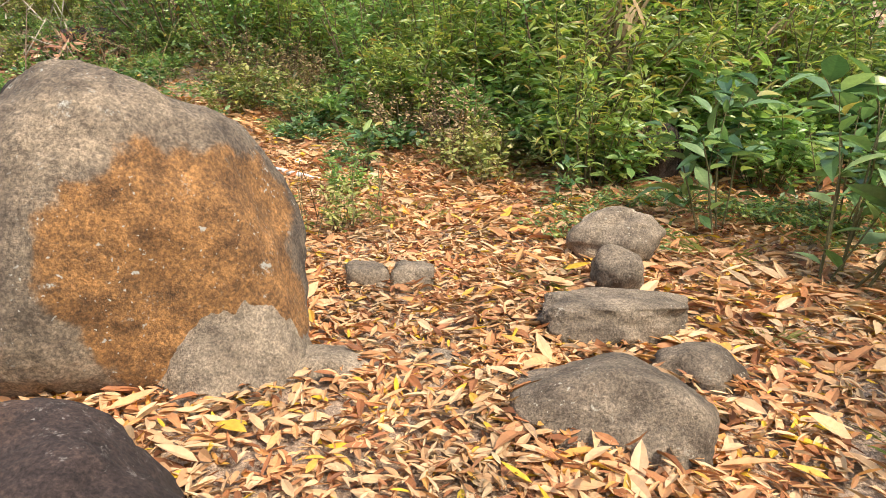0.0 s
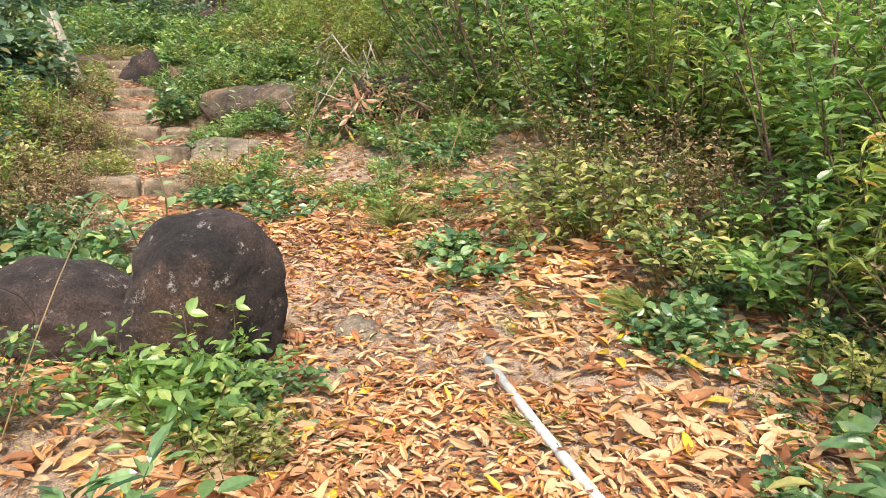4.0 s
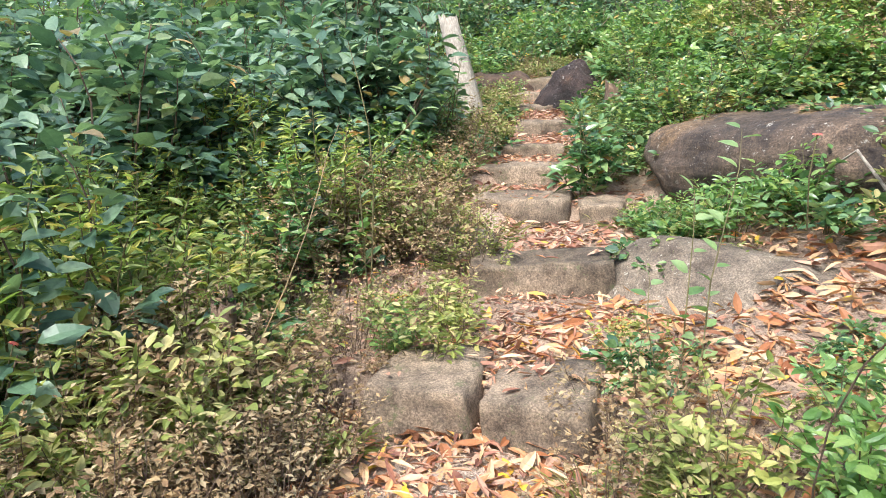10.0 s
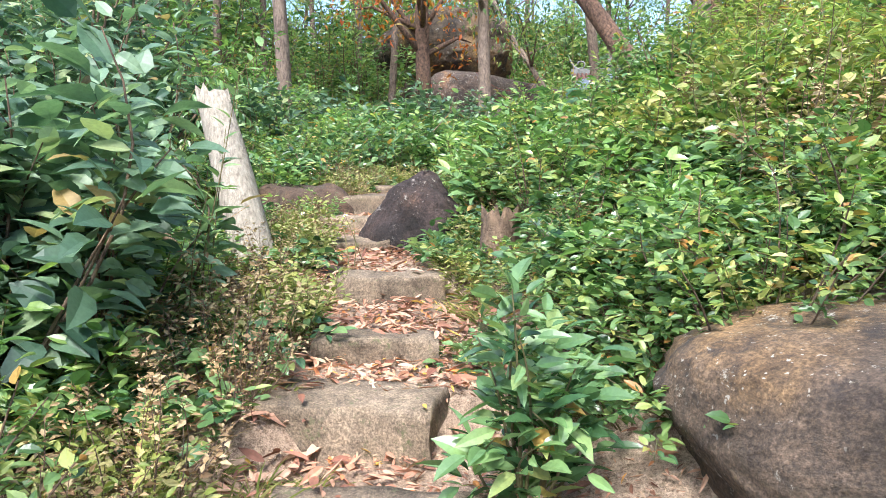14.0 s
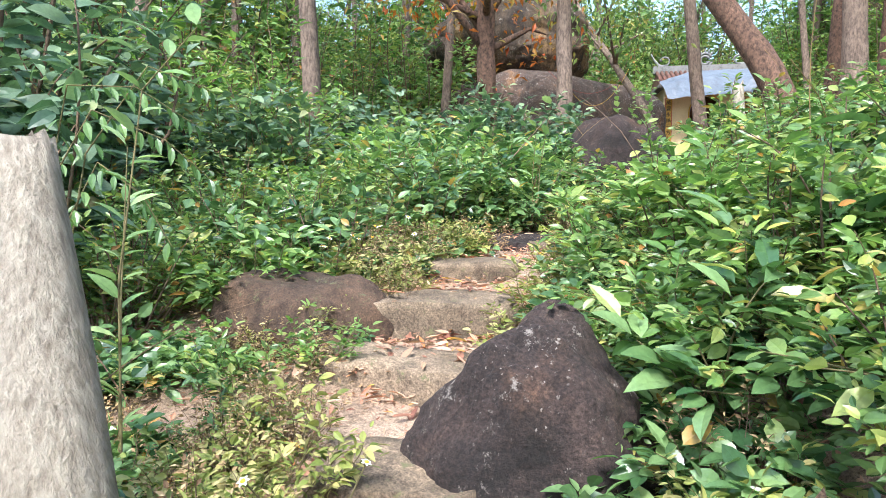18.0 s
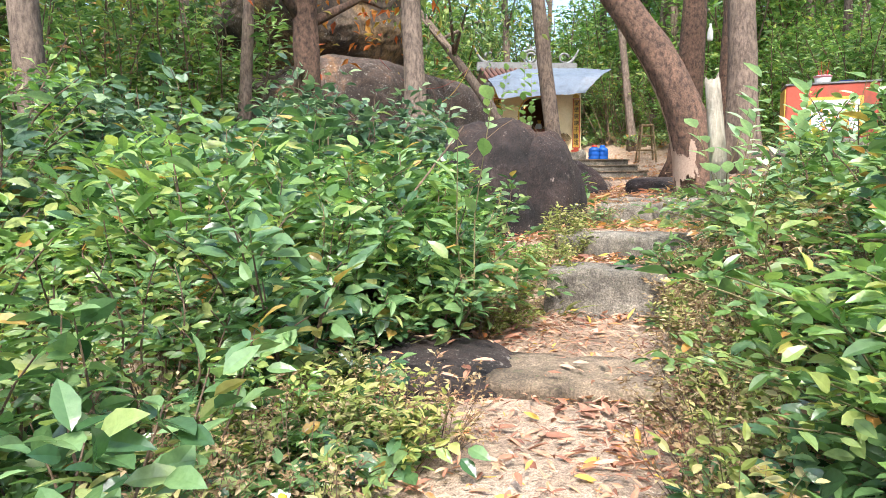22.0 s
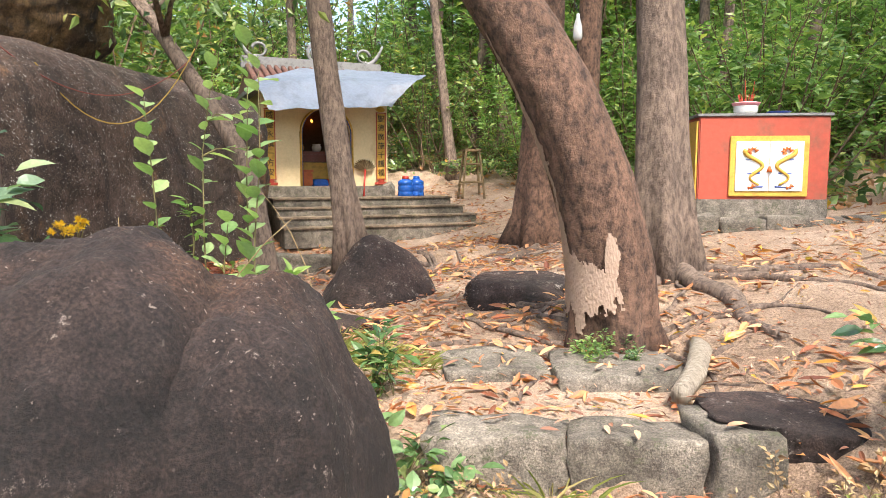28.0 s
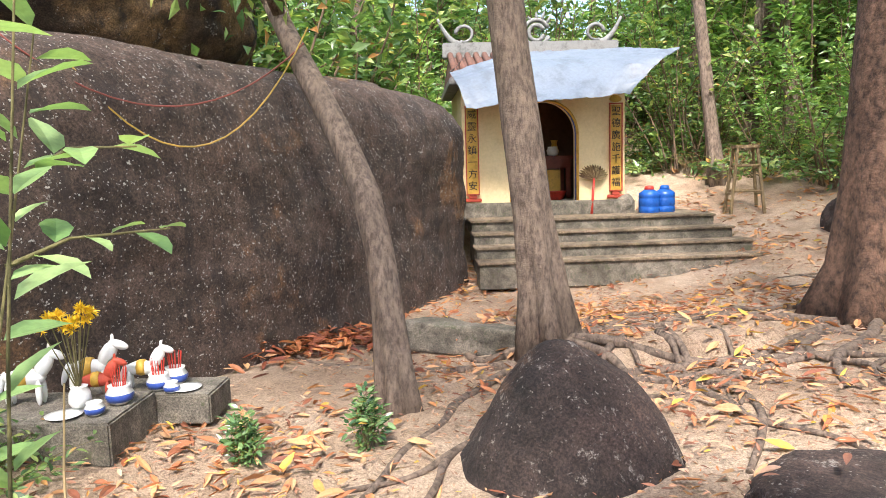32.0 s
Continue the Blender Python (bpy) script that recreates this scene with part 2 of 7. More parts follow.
DEADWOOD = bark_mat("weathered_wood", (0.45, 0.395, 0.31), (0.24, 0.2, 0.15), 9, 0.6, 0.22)
EARTH = ground_mat()
GRANITE = stone_mat("ochre_granite", (0.29, 0.225, 0.155), (0.09, 0.068, 0.05), (0.43, 0.42, 0.36), 0.6, (-0.02, 0.06, (0.29, 0.145, 0.05)), where=(0.5, -0.38, 0.12), fine=80, speck=0.65)
DARKROCK = stone_mat("dark_granite", (0.07, 0.045, 0.037), (0.018, 0.0135, 0.0118), (0.27, 0.24, 0.21), 0.57, (0.56, 0.7, (0.1, 0.055, 0.034)), fine=80, speck=0.75, dots=0.48)
BLACKROCK = stone_mat("black_brown_granite", (0.042, 0.027, 0.022), (0.012, 0.009, 0.008), (0.25, 0.2, 0.17), 0.6, (0.56, 0.7, (0.075, 0.04, 0.025)), fine=80, speck=0.8, dots=0.42)
FACEROCK = stone_mat("streaked_rock_face", (0.13, 0.088, 0.068), (0.05, 0.036, 0.029), (0.5, 0.47, 0.42), 0.6, (0.56, 0.66, (0.24, 0.13, 0.065)), fine=60, streak=(0.045, 0.033, 0.028), speck=0.65, dots=0.36)
SLABROCK = stone_mat("rust_streaked_rock", (0.16, 0.112, 0.075), (0.05, 0.037, 0.028), (0.45, 0.42, 0.35), 0.58, (0.46, 0.6, (0.26, 0.16, 0.075)), fine=80, streak=(0.033, 0.026, 0.023), speck=0.65)
PATHROCK = stone_mat("path_stone", (0.35, 0.28, 0.2), (0.13, 0.1, 0.072), (0.42, 0.39, 0.31), 0.6, fine=110)
STEPSTONE = stone_mat("step_stone", (0.35, 0.265, 0.18), (0.14, 0.105, 0.07), (0.15, 0.15, 0.07), 0.56, fine=100)
MUDROCK = stone_mat("brown_rock", (0.13, 0.08, 0.05), (0.045, 0.03, 0.021), (0.12, 0.13, 0.06), 0.56, fine=100)
CONCRETE = stone_mat("old_concrete", (0.3, 0.265, 0.215), (0.13, 0.115, 0.09), (0.1, 0.105, 0.06), 0.54, fine=100)


# ---- mesh helpers ----
def part(name, bm, material, parent=None, label=""):
    me = bpy.data.meshes.new(name)
    bm.to_mesh(me)
    bm.free()
    me.materials.append(material)
    ob = new(name, me)
    ob.parent = parent
    if label:
        ob["label"] = label
    return ob


def raw(name, verts, faces, material, parent=None, smooth=False, label=""):
    """A mesh object from numpy-made vertices and faces."""
    me = bpy.data.meshes.new(name)
    me.from_pydata([tuple(v) for v in verts], [], [tuple(f) for f in faces])
    me.materials.append(material)
    if smooth:
        me.polygons.foreach_set("use_smooth", [True] * len(me.polygons))
    me.update()
    ob = new(name, me)
    ob.parent = parent
    if label:
        ob["label"] = label
    return ob


def thing(name, m, label, category, group="", kind=""):
    e = new(name)
    e.empty_display_size = 0.1
    e.matrix_world = m
    return tagged(e, label, category, group, kind)


def box(bm, sx, sy, sz, x=0, y=0, z=0, bevel=0.0, turn=0.0):
    """A bevelled block standing on z."""
    r = bmesh.ops.create_cube(bm, size=1.0, matrix=Matrix.Translation((x, y, z + sz / 2)) @ Matrix.Rotation(turn, 4, "Z") @ Matrix.Diagonal((sx, sy, sz, 1)))
    if bevel:
        es = list({e for v in r["verts"] for e in v.link_edges})
        bmesh.ops.bevel(bm, geom=es, offset=bevel, segments=2, affect="EDGES")
    return bm


def tube(points, radii, sides=8, cap=True):
    """Vertices and faces of a tube along points."""
    pts = [Vector(p) for p in points]
    vs, fs = [], []
    side = None
    for i, p in enumerate(pts):
        d = (pts[min(i + 1, len(pts) - 1)] - pts[max(i - 1, 0)]).normalized()
        if side is None:
            side = d.orthogonal().normalized()
        side = (side - d * side.dot(d)).normalized()
        up = d.cross(side)
        for k in range(sides):
            a = 2 * math.pi * k / sides
            vs.append(p + (side * math.cos(a) + up * math.sin(a)) * radii[i])
    for i in range(len(pts) - 1):
        for k in range(sides):
            a, b = i * sides + k, i * sides + (k + 1) % sides
            fs.append((a, b, b + sides, a + sides))
    if cap:
        fs.append(tuple(reversed(range(sides))))
        fs.append(tuple(range((len(pts) - 1) * sides, len(pts) * sides)))
    return vs, fs


def join(pieces):
    vs, fs = [], []
    for v, f in pieces:
        n = len(vs)
        vs.extend(v)
        fs.extend(tuple(i + n for i in q) for q in f)
    return vs, fs


def leaves(base, way, face, length, width, fine=True, bend=0.25):
    """Leaf blades: base points, directions, face normals, lengths, widths (arrays). Folded along the midrib and drooping."""
    n = len(base)
    way = way / np.linalg.norm(way, axis=1, keepdims=True)
    side = np.cross(way, face)
    side /= np.linalg.norm(side, axis=1, keepdims=True) + 1e-9
    up = np.cross(side, way)
    L, W = length[:, None], width[:, None]
    bend = np.broadcast_to(np.asarray(bend, float).reshape(-1, 1), (n, 1))

    def at(u, s, h, k):
        return base + way * L * u + side * W * s + up * L * (h - bend * k)
    if fine:
        v = [at(0, 0, 0, 0), at(0.2, -0.37, 0.05, 0.02), at(0.2, 0, 0, 0.02), at(0.2, 0.37, 0.05, 0.02), at(0.48, -0.5, 0.06, 0.2), at(0.48, 0, -0.01, 0.2), at(0.48, 0.5, 0.06, 0.2),
             at(0.78, -0.3, 0.04, 0.58), at(0.78, 0, -0.01, 0.58), at(0.78, 0.3, 0.04, 0.58), at(1, 0, 0, 1)]
        f = [(0, 2, 1), (0, 3, 2), (1, 2, 5, 4), (2, 3, 6, 5), (4, 5, 8, 7), (5, 6, 9, 8), (7, 8, 10), (8, 9, 10)]
    else:
        v = [at(0, 0, 0, 0), at(0.45, -0.5, 0.05, 0), at(0.48, 0, -0.03, 0.1), at(0.45, 0.5, 0.05, 0), at(1, 0, 0, 1)]
        f = [(0, 2, 1), (0, 3, 2), (1, 2, 4), (2, 3, 4)]
    k = len(v)
    vs = np.stack(v, 1).reshape(-1, 3)
    fs = [tuple(i + j * k for i in q) for j in range(n) for q in f]
    return vs, fs


def lumpy(seed, size, detail=4, rough=0.12, flat=0.0, square=0.0, taper=0.0, crack=None, faces=8, edge=9):
    """A boulder: broken faces with worn edges (a number of them, or their normals and distances), pitted by noise at several scales. Returns a bmesh."""
    bm = bmesh.new()
    bmesh.ops.create_icosphere(bm, subdivisions=detail, radius=1.0)
    o = Vector((seed * 7.3, seed * 3.1, seed * 1.7))
    if isinstance(faces, int):
        pick = random.Random(seed)
        faces = [(pick.gauss(0, 1), pick.gauss(0, 1), pick.gauss(0.25, 0.8), pick.uniform(0.78, 1.0)) for _ in range(faces)]
    planes = [(Vector(q[:3]).normalized(), q[3]) for q in faces]
    for v in bm.verts:
        d = v.co.normalized()
        cut = sum((max(0.0, d.dot(n)) / h) ** edge for n, h in planes) + 1.0
        worn = cut ** (-1 / edge)
        if square:
            p = 2 + square * 6
            k = (abs(d.x) ** p + abs(d.y) ** p + abs(d.z) ** p) ** (-1 / p)
            d = d * k
        r = 1 + rough * 1.6 * noise.noise(d * 1.1 + o) + rough * 0.7 * noise.noise(d * 2.9 + o) + rough * 0.22 * noise.noise(d * 8 + o)
        r += rough * 0.16 * noise.noise(d * 17 + o) + rough * 0.1 * noise.noise(d * 41 + o)
        r *= worn
        c = d * r
        if flat and c.z > flat:
            c.z = flat + (c.z - flat) * 0.3
        if crack is not None and c.y < 0.2:
            gap = abs(c.x - crack - 0.05 * noise.noise((c.z * 3, 0, seed)))
            c = c * (1 - 0.03 * max(0, 1 - gap / 0.03))
        k = 1 - taper * c.z
        v.co = Vector((c.x * size[0] * k, c.y * size[1] * k, c.z * size[2]))
    for f in bm.faces:
        f.smooth = True
    return bm


def boulder(x, y, z, size, material, label, seed=1, turn=0, rough=0.12, detail=4, flat=0.0, square=0.0, name="boulder", tilt=0, taper=0.0, crack=None, faces=8, edge=9):
    ob = part(name, lumpy(seed, size, detail, rough, flat, square, taper, crack, faces, edge), material)
    ob.matrix_world = pose(x, y, z, tilt, 0, turn)
    return tagged(ob, label, "rock")

# ---- the lie of the land ----
TRAIL = [(0, -2, -1.5), (0, 0, -1.38), (-0.2, 1.2, -1.22), (-0.2, 3.2, -1.05), (-0.55, 4.4, -0.99), (-1.25, 5.5, -0.98), (-2.3, 6.5, -1.0), (-3.2, 7.3, -0.97),
         (-4.4, 7.6, -0.92), (-5.5, 7.95, -0.87), (-6.4, 8.2, -0.84), (-7.4, 9.0, -0.82), (-8.3, 10.0, -0.64), (-9.4, 10.75, -0.52), (-10.3, 11.15, -0.33),
         (-10.9, 11.65, -0.16), (-11.45, 12.15, -0.05), (-12.4, 12.7, 0.12), (-13.2, 13.3, 0.22), (-13.95, 14.0, 0.34), (-14.4, 14.65, 0.5), (-14.7, 15.7, 0.63)]
TRAIL2 = [(-14.95, 16.7, 0.7), (-15.25, 17.7, 0.77), (-15.45, 18.6, 0.92), (-15.7, 19.8, 0.99), (-15.95, 21.1, 1.07), (-16.3, 22.2, 1.16), (-17.2, 24.0, 1.27),
          (-18.3, 26.3, 1.2), (-19.6, 28.5, 1.12)]
FLANK = [(3, 2.5, -1.05), (2.6, 6.8, -0.65), (4.5, 10.5, 0.6), (0, 9.2, -0.3), (-1.9, 7.9, -0.75), (-3.2, 9.8, -0.4), (-5.2, 10.4, -0.4), (-6.5, 12.0, 0.0),
         (-9.5, 13.4, 0.55), (-12.0, 15.5, 1.15), (-13.0, 19.5, 1.45), (-13.8, 23.0, 1.65), (-13.5, 26.3, 1.85), (-11.0, 31.0, 2.5), (-3, 1.5, -1.2), (-4.8, 4.5, -1.05)]
FLANK2 = [(-7.5, 6.4, -0.8), (-10.5, 8.8, -0.5), (-13.5, 10.8, -0.05), (-16.2, 12.8, 0.35), (-17.5, 15.5, 0.75), (-18.5, 19, 1.0), (-20.3, 22, 1.2), (-24, 26, 1.2), (-27, 36, 3.0),
          (-20, 39, 4.2), (-12, 41, 5.5), (0, -7, -1.9), (7, -2, -1.3), (-7, -2, -1.5), (9, 16, 2.5), (-1, 20, 2.8), (-30, 18, 1.8), (-22, 8, 0.2), (-15.2, 25.7, 1.72)]
TRAIL = TRAIL + TRAIL2
# stone steps: place, top, width, depth, height, turn
STAIR = [(-7.72, 8.93, -0.7, 0.44, 0.5, 0.4, 46), (-7.36, 9.3, -0.72, 0.46, 0.5, 0.4, 44), (-7.02, 9.66, -0.76, 0.4, 0.44, 0.36, 40), (-8.5, 10.03, -0.52, 0.86, 0.4, 0.34, 56),
         (-9.72, 10.7, -0.38, 0.74, 0.44, 0.34, 40), (-9.25, 11.1, -0.4, 0.36, 0.42, 0.34, 50), (-10.36, 11.1, -0.22, 0.72, 0.36, 0.32, 36), (-10.76, 11.5, -0.11, 0.6, 0.28, 0.26, 44),
         (-11.5, 12.2, 0.05, 0.66, 0.34, 0.3, 44), (-12.7, 12.78, 0.17, 0.6, 0.4, 0.25, 40)]
STAIR2 = [(-13.45, 13.35, 0.3, 0.95, 0.42, 0.3, 28), (-13.86, 13.88, 0.49, 0.84, 0.36, 0.34, 46), (-14.48, 14.68, 0.59, 0.62, 0.36, 0.28, 38), (-14.82, 16.22, 0.61, 0.82, 0.5, 0.26, 16),
          (-15.28, 17.74, 0.88, 0.8, 0.38, 0.42, 14), (-15.46, 18.55, 1.05, 1.0, 0.34, 0.36, 12), (-16.28, 20.98, 1.18, 0.62, 0.28, 0.34, 13), (-15.7, 21.1, 1.19, 0.54, 0.28, 0.36, 13),
          (-15.3, 21.2, 1.24, 0.3, 0.4, 0.4, 20), (-16.55, 22.0, 1.2, 0.6, 0.5, 0.24, 24), (-15.85, 22.1, 1.21, 0.74, 0.55, 0.26, 18)]
KNOTS = np.array(TRAIL + FLANK + FLANK2, float)


def _plate(r):
    return r * r * np.log(r + 1e-6)


_d = np.linalg.norm(KNOTS[:, None, :2] - KNOTS[None, :, :2], axis=2)
_n = len(KNOTS)
_A = np.zeros((_n + 3, _n + 3))
_A[:_n, :_n] = _plate(_d) + np.eye(_n) * 0.02
_A[:_n, _n], _A[:_n, _n + 1:] = 1, KNOTS[:, :2]
_A[_n, :_n], _A[_n + 1:, :_n] = 1, KNOTS[:, :2].T
_W = np.linalg.solve(_A, np.append(KNOTS[:, 2], [0, 0, 0]))
TR = np.array(TRAIL)[:, :2]


def along(p):
    """Distance of points (x, y) from the walked line, and how far along it they lie."""
    p = np.asarray(p, float)
    best, run, s0 = np.full(len(p), 1e9), np.zeros(len(p)), 0.0
    for a, b in zip(TR[:-1], TR[1:]):
        ab = b - a
        size = math.hypot(*ab)
        u = np.clip(((p - a) @ ab) / (ab @ ab), 0, 1)
        d = np.linalg.norm(p - a - u[:, None] * ab, axis=1)
        near = d < best
        best, run = np.where(near, d, best), np.where(near, s0 + u * size, run)
        s0 += size
    return best, run


def trail_gap(p):
    return along(p)[0]


def soft_step(v, lo, hi):
    u = np.clip((v - lo) / (hi - lo), 0, 1)
    return u * u * (3 - 2 * u)


# risers along the walked line: place of the front edge, tread above, ground at the foot
RISERS = [(-7.42, 9.02, -0.72, -0.93), (-8.36, 9.95, -0.54, -0.72), (-9.42, 10.6, -0.4, -0.58), (-10.2, 10.97, -0.23, -0.41), (-10.66, 11.38, -0.12, -0.22), (-11.4, 12.08, 0.04, -0.11),
          (-12.55, 12.65, 0.16, 0.08), (-13.2, 13.2, 0.29, 0.15), (-13.7, 13.75, 0.47, 0.28), (-14.4, 14.5, 0.58, 0.45), (-14.7, 15.95, 0.6, 0.52), (-15.25, 17.55, 0.86, 0.58),
          (-15.42, 18.38, 1.03, 0.85), (-15.9, 20.85, 1.16, 0.95), (-16.2, 21.6, 1.2, 1.13)]
LEDGE = [(-20.4, 25.1), (-19.3, 25.32), (-18.5, 25.3), (-17.9, 25.85), (-17.35, 26.75)]
TREADS = sorted((float(along([(x, y)])[1][0]) + 0.13, top - 0.045, foot) for x, y, top, foot in RISERS)


def heights(p):
    """Ground height at an array of (x, y): a smooth surface through the knots, treads behind the risers of the steps, a steady hill outside."""
    p = np.asarray(p, float)
    q = np.clip(p, (-34, -9), (10, 42))
    h = _plate(np.linalg.norm(q[:, None] - KNOTS[None, :, :2], axis=2)) @ _W[:_n] + _W[_n] + q @ _W[_n + 1:]
    d, run = along(q)
    near = soft_step(d, 1.25, 0.6)
    s0, top, foot = TREADS[0]
    on = (run < s0) & (run > s0 - 1.0)
    h = np.where(on, h + (foot - h) * near * soft_step(run, s0 - 1.0, s0 - 0.3), h)
    for (s0, top, foot), (s1, nxt, low) in zip(TREADS, TREADS[1:]):
        on = (run >= s0) & (run < s1)
        if on.any():
            goal = top - 0.015 + (low - top + 0.015) * np.clip((run - s0) / (s1 - s0), 0, 1)
            h = np.where(on, h + (goal - h) * near, h)
    s0, top, foot = TREADS[-1]
    on = run >= s0
    h = np.where(on, h + (top - 0.015 - h) * near * soft_step(run, s0 + 1.2, s0 + 0.5), h)
    lift = np.zeros(len(q))
    for k, ((ax, ay), (bx, by)) in enumerate(zip(LEDGE[:-1], LEDGE[1:])):
        ab = np.array((bx - ax, by - ay))
        u = ((q - (ax, ay)) @ ab) / (ab @ ab)
        gap = ((q[:, 1] - ay) * ab[0] - (q[:, 0] - ax) * ab[1]) / math.hypot(*ab)
        ends = (soft_step(u, 0.0, 0.7) if k == 0 else 1.0) * (soft_step(u, 1.0, 0.3) if k == len(LEDGE) - 2 else 1.0)
        lift = np.maximum(lift, np.where((u >= 0) & (u < 1), 0.18 * ends * soft_step(gap, -0.06, 0.1) * soft_step(gap, 2.6, 0.9), 0))
    h = h + lift
    over = p - q
    return h + 0.12 * np.tanh(over[:, 1] / 60) * 60 - 0.05 * np.tanh(over[:, 0] / 60) * 60


def gz(x, y):
    return float(heights([(x, y)])[0])


def make_ground():
    xs = np.concatenate([-34 - np.geomspace(700, 1, 16), np.arange(-34, 10.01, 0.13), 10 + np.geomspace(1, 700, 16)])
    ys = np.concatenate([-9 - np.geomspace(700, 1, 16), np.arange(-9, 42.01, 0.13), 42 + np.geomspace(1, 700, 16)])
    gx, gy = np.meshgrid(xs, ys, indexing="ij")
    p = np.stack([gx.ravel(), gy.ravel()], 1)
    h = np.concatenate([heights(q) for q in np.array_split(p, 60)])
    bump = np.array([0.03 * noise.noise((a * 1.7, b * 1.7, 0)) + 0.015 * noise.noise((a * 6, b * 6, 3)) for a, b in p])
    h = h + bump
    ny = len(ys)
    idx = np.arange(len(xs) * ny).reshape(len(xs), ny)
    f = np.stack([idx[:-1, :-1], idx[1:, :-1], idx[1:, 1:], idx[:-1, 1:]], -1).reshape(-1, 4)
    ob = raw("ground", np.column_stack([p, h]), f, EARTH, smooth=True)
    tagged(ob, "bare pinkish-tan trodden earth of a hillside trail", "ground", kind="structure")


make_ground()

# ---- boulders and stones ----
boulder(-1.24, 2.5, -0.74, (0.76, 0.62, 0.8), GRANITE, "large ochre granite boulder with grey lichen and a rust stain", 3, 4, 0.06, 6, taper=0.16, crack=-0.1, faces=[(-0.62, -0.78, 0.05, 0.8), (0.42, -0.86, -0.12, 0.74), (0.3, -0.72, 0.6, 0.84), (-0.45, -0.45, 0.78, 0.86), (0.95, -0.15, 0.22, 0.86), (0.15, 0.1, 1, 0.9), (-0.9, 0.2, 0.3, 0.9), (0.0, -0.6, -0.8, 0.72)], edge=13)
boulder(-0.84, 2.42, -1.12, (0.44, 0.44, 0.66), PATHROCK, "pale worn foot of rock under a leaning boulder", 4, 20, 0.09, 6, taper=0.4, faces=[(0.2, -0.85, 0.45, 0.74), (0.9, -0.2, 0.35, 0.85), (-0.6, -0.6, 0.5, 0.68)], edge=8)
boulder(-0.98, 1.32, -1.12, (0.5, 0.4, 0.36), DARKROCK, "low dark speckled rock at the foot of a boulder", 5, 20, 0.1, 5)
boulder(0.6, 2.14, -1.13, (0.42, 0.28, 0.28), PATHROCK, "grey-brown wedge-shaped stone sunk in fallen leaves", 8, -16, 0.08, 5, faces=[(0.05, -0.85, 0.5, 0.72), (-0.5, 0.1, 0.85, 0.66), (0.4, 0.2, 0.9, 0.72), (-0.95, -0.2, 0.2, 0.85), (0.95, -0.2, 0.25, 0.85)], edge=14)
boulder(0.76, 2.84, -1.0, (0.36, 0.18, 0.15), PATHROCK, "flat dark-grey stone among dry leaves", 9, 5, 0.14, 5, 0.5, 0.3)
boulder(0.88, 3.3, -0.92, (0.15, 0.13, 0.13), PATHROCK, "small rounded grey stone beside the trail", 10, 0, 0.12, 4)
boulder(1.0, 3.85, -0.86, (0.3, 0.22, 0.18), PATHROCK, "mossy flat stone at the edge of the trail", 11, 10, 0.12, 5)
boulder(-0.37, 3.25, -1.02, (0.11, 0.09, 0.1), PATHROCK, "small grey stone set across the trail", 12, 0, 0.12, 4, 0.0, 0.4)
boulder(-0.14, 3.28, -1.02, (0.12, 0.09, 0.1), PATHROCK, "small tan stone set across the trail", 13, 0, 0.12, 4, 0.0, 0.4)
boulder(-0.42, 2.4, -1.12, (0.2, 0.13, 0.1), PATHROCK, "half-buried grey stone under dry leaves", 14, 10, 0.12, 4)
boulder(0.0, 2.5, -1.13, (0.16, 0.1, 0.07), PATHROCK, "half-buried flat stone under dry leaves", 24, 0, 0.12, 4)
boulder(1.05, 2.5, -1.1, (0.2, 0.18, 0.12), PATHROCK, "pale worn stone in dry leaves", 15, 0, 0.12, 4)
boulder(-2.2, 4.38, -0.9, (0.38, 0.34, 0.34), MUDROCK, "low brown rock smothered in weeds", 33, 0, 0.14, 4)
boulder(1.75, 6.0, -0.62, (0.28, 0.25, 0.3), DARKROCK, "dark mossy rock under the bushes", 34, 0, 0.14, 4)
boulder(-3.88, 6.58, -0.66, (0.4, 0.42, 0.46), DARKROCK, "round dark-brown boulder with pale lichen patches", 16, 0, 0.08, 6, 0.0, 0.1)
boulder(-4.75, 6.35, -0.85, (0.62, 0.4, 0.32), DARKROCK, "long low dark rock behind weeds", 17, 20, 0.12, 5)
boulder(-3.98, 8.1, -0.97, (0.2, 0.16, 0.11), PATHROCK, "smooth tan stone in the trail", 18, 0, 0.1, 4)
boulder(-3.35, 7.3, -1.0, (0.26, 0.2, 0.1), PATHROCK, "worn slab of tan rock in the trail", 35, 0, 0.1, 4)
boulder(-5.75, 8.15, -0.86, (0.17, 0.13, 0.13), PATHROCK, "rounded tan stone at the side of the trail", 36, 0, 0.1, 4)
boulder(-6.15, 7.75, -0.88, (0.15, 0.12, 0.1), PATHROCK, "small tan stone half buried in the trail", 37, 0, 0.1, 4)
boulder(-6.85, 7.75, -0.86, (0.45, 0.13, 0.13), STEPSTONE, "broken slab of pale stone leaning in weeds", 38, 35, 0.06, 4, 0.4, 0.5)
boulder(-8.12, 11.9, -0.12, (1.3, 0.68, 0.5), SLABROCK, "broad dark boulder with rust streaks and lichen beside the steps", 19, 4, 0.07, 6, faces=[(0.05, -1, -0.5, 0.8), (-0.26, -0.2, 0.95, 0.72), (-0.9, -0.45, -0.2, 0.92), (0.2, 0.3, 0.95, 0.9), (-0.5, -0.8, 0.35, 0.95)], edge=13)
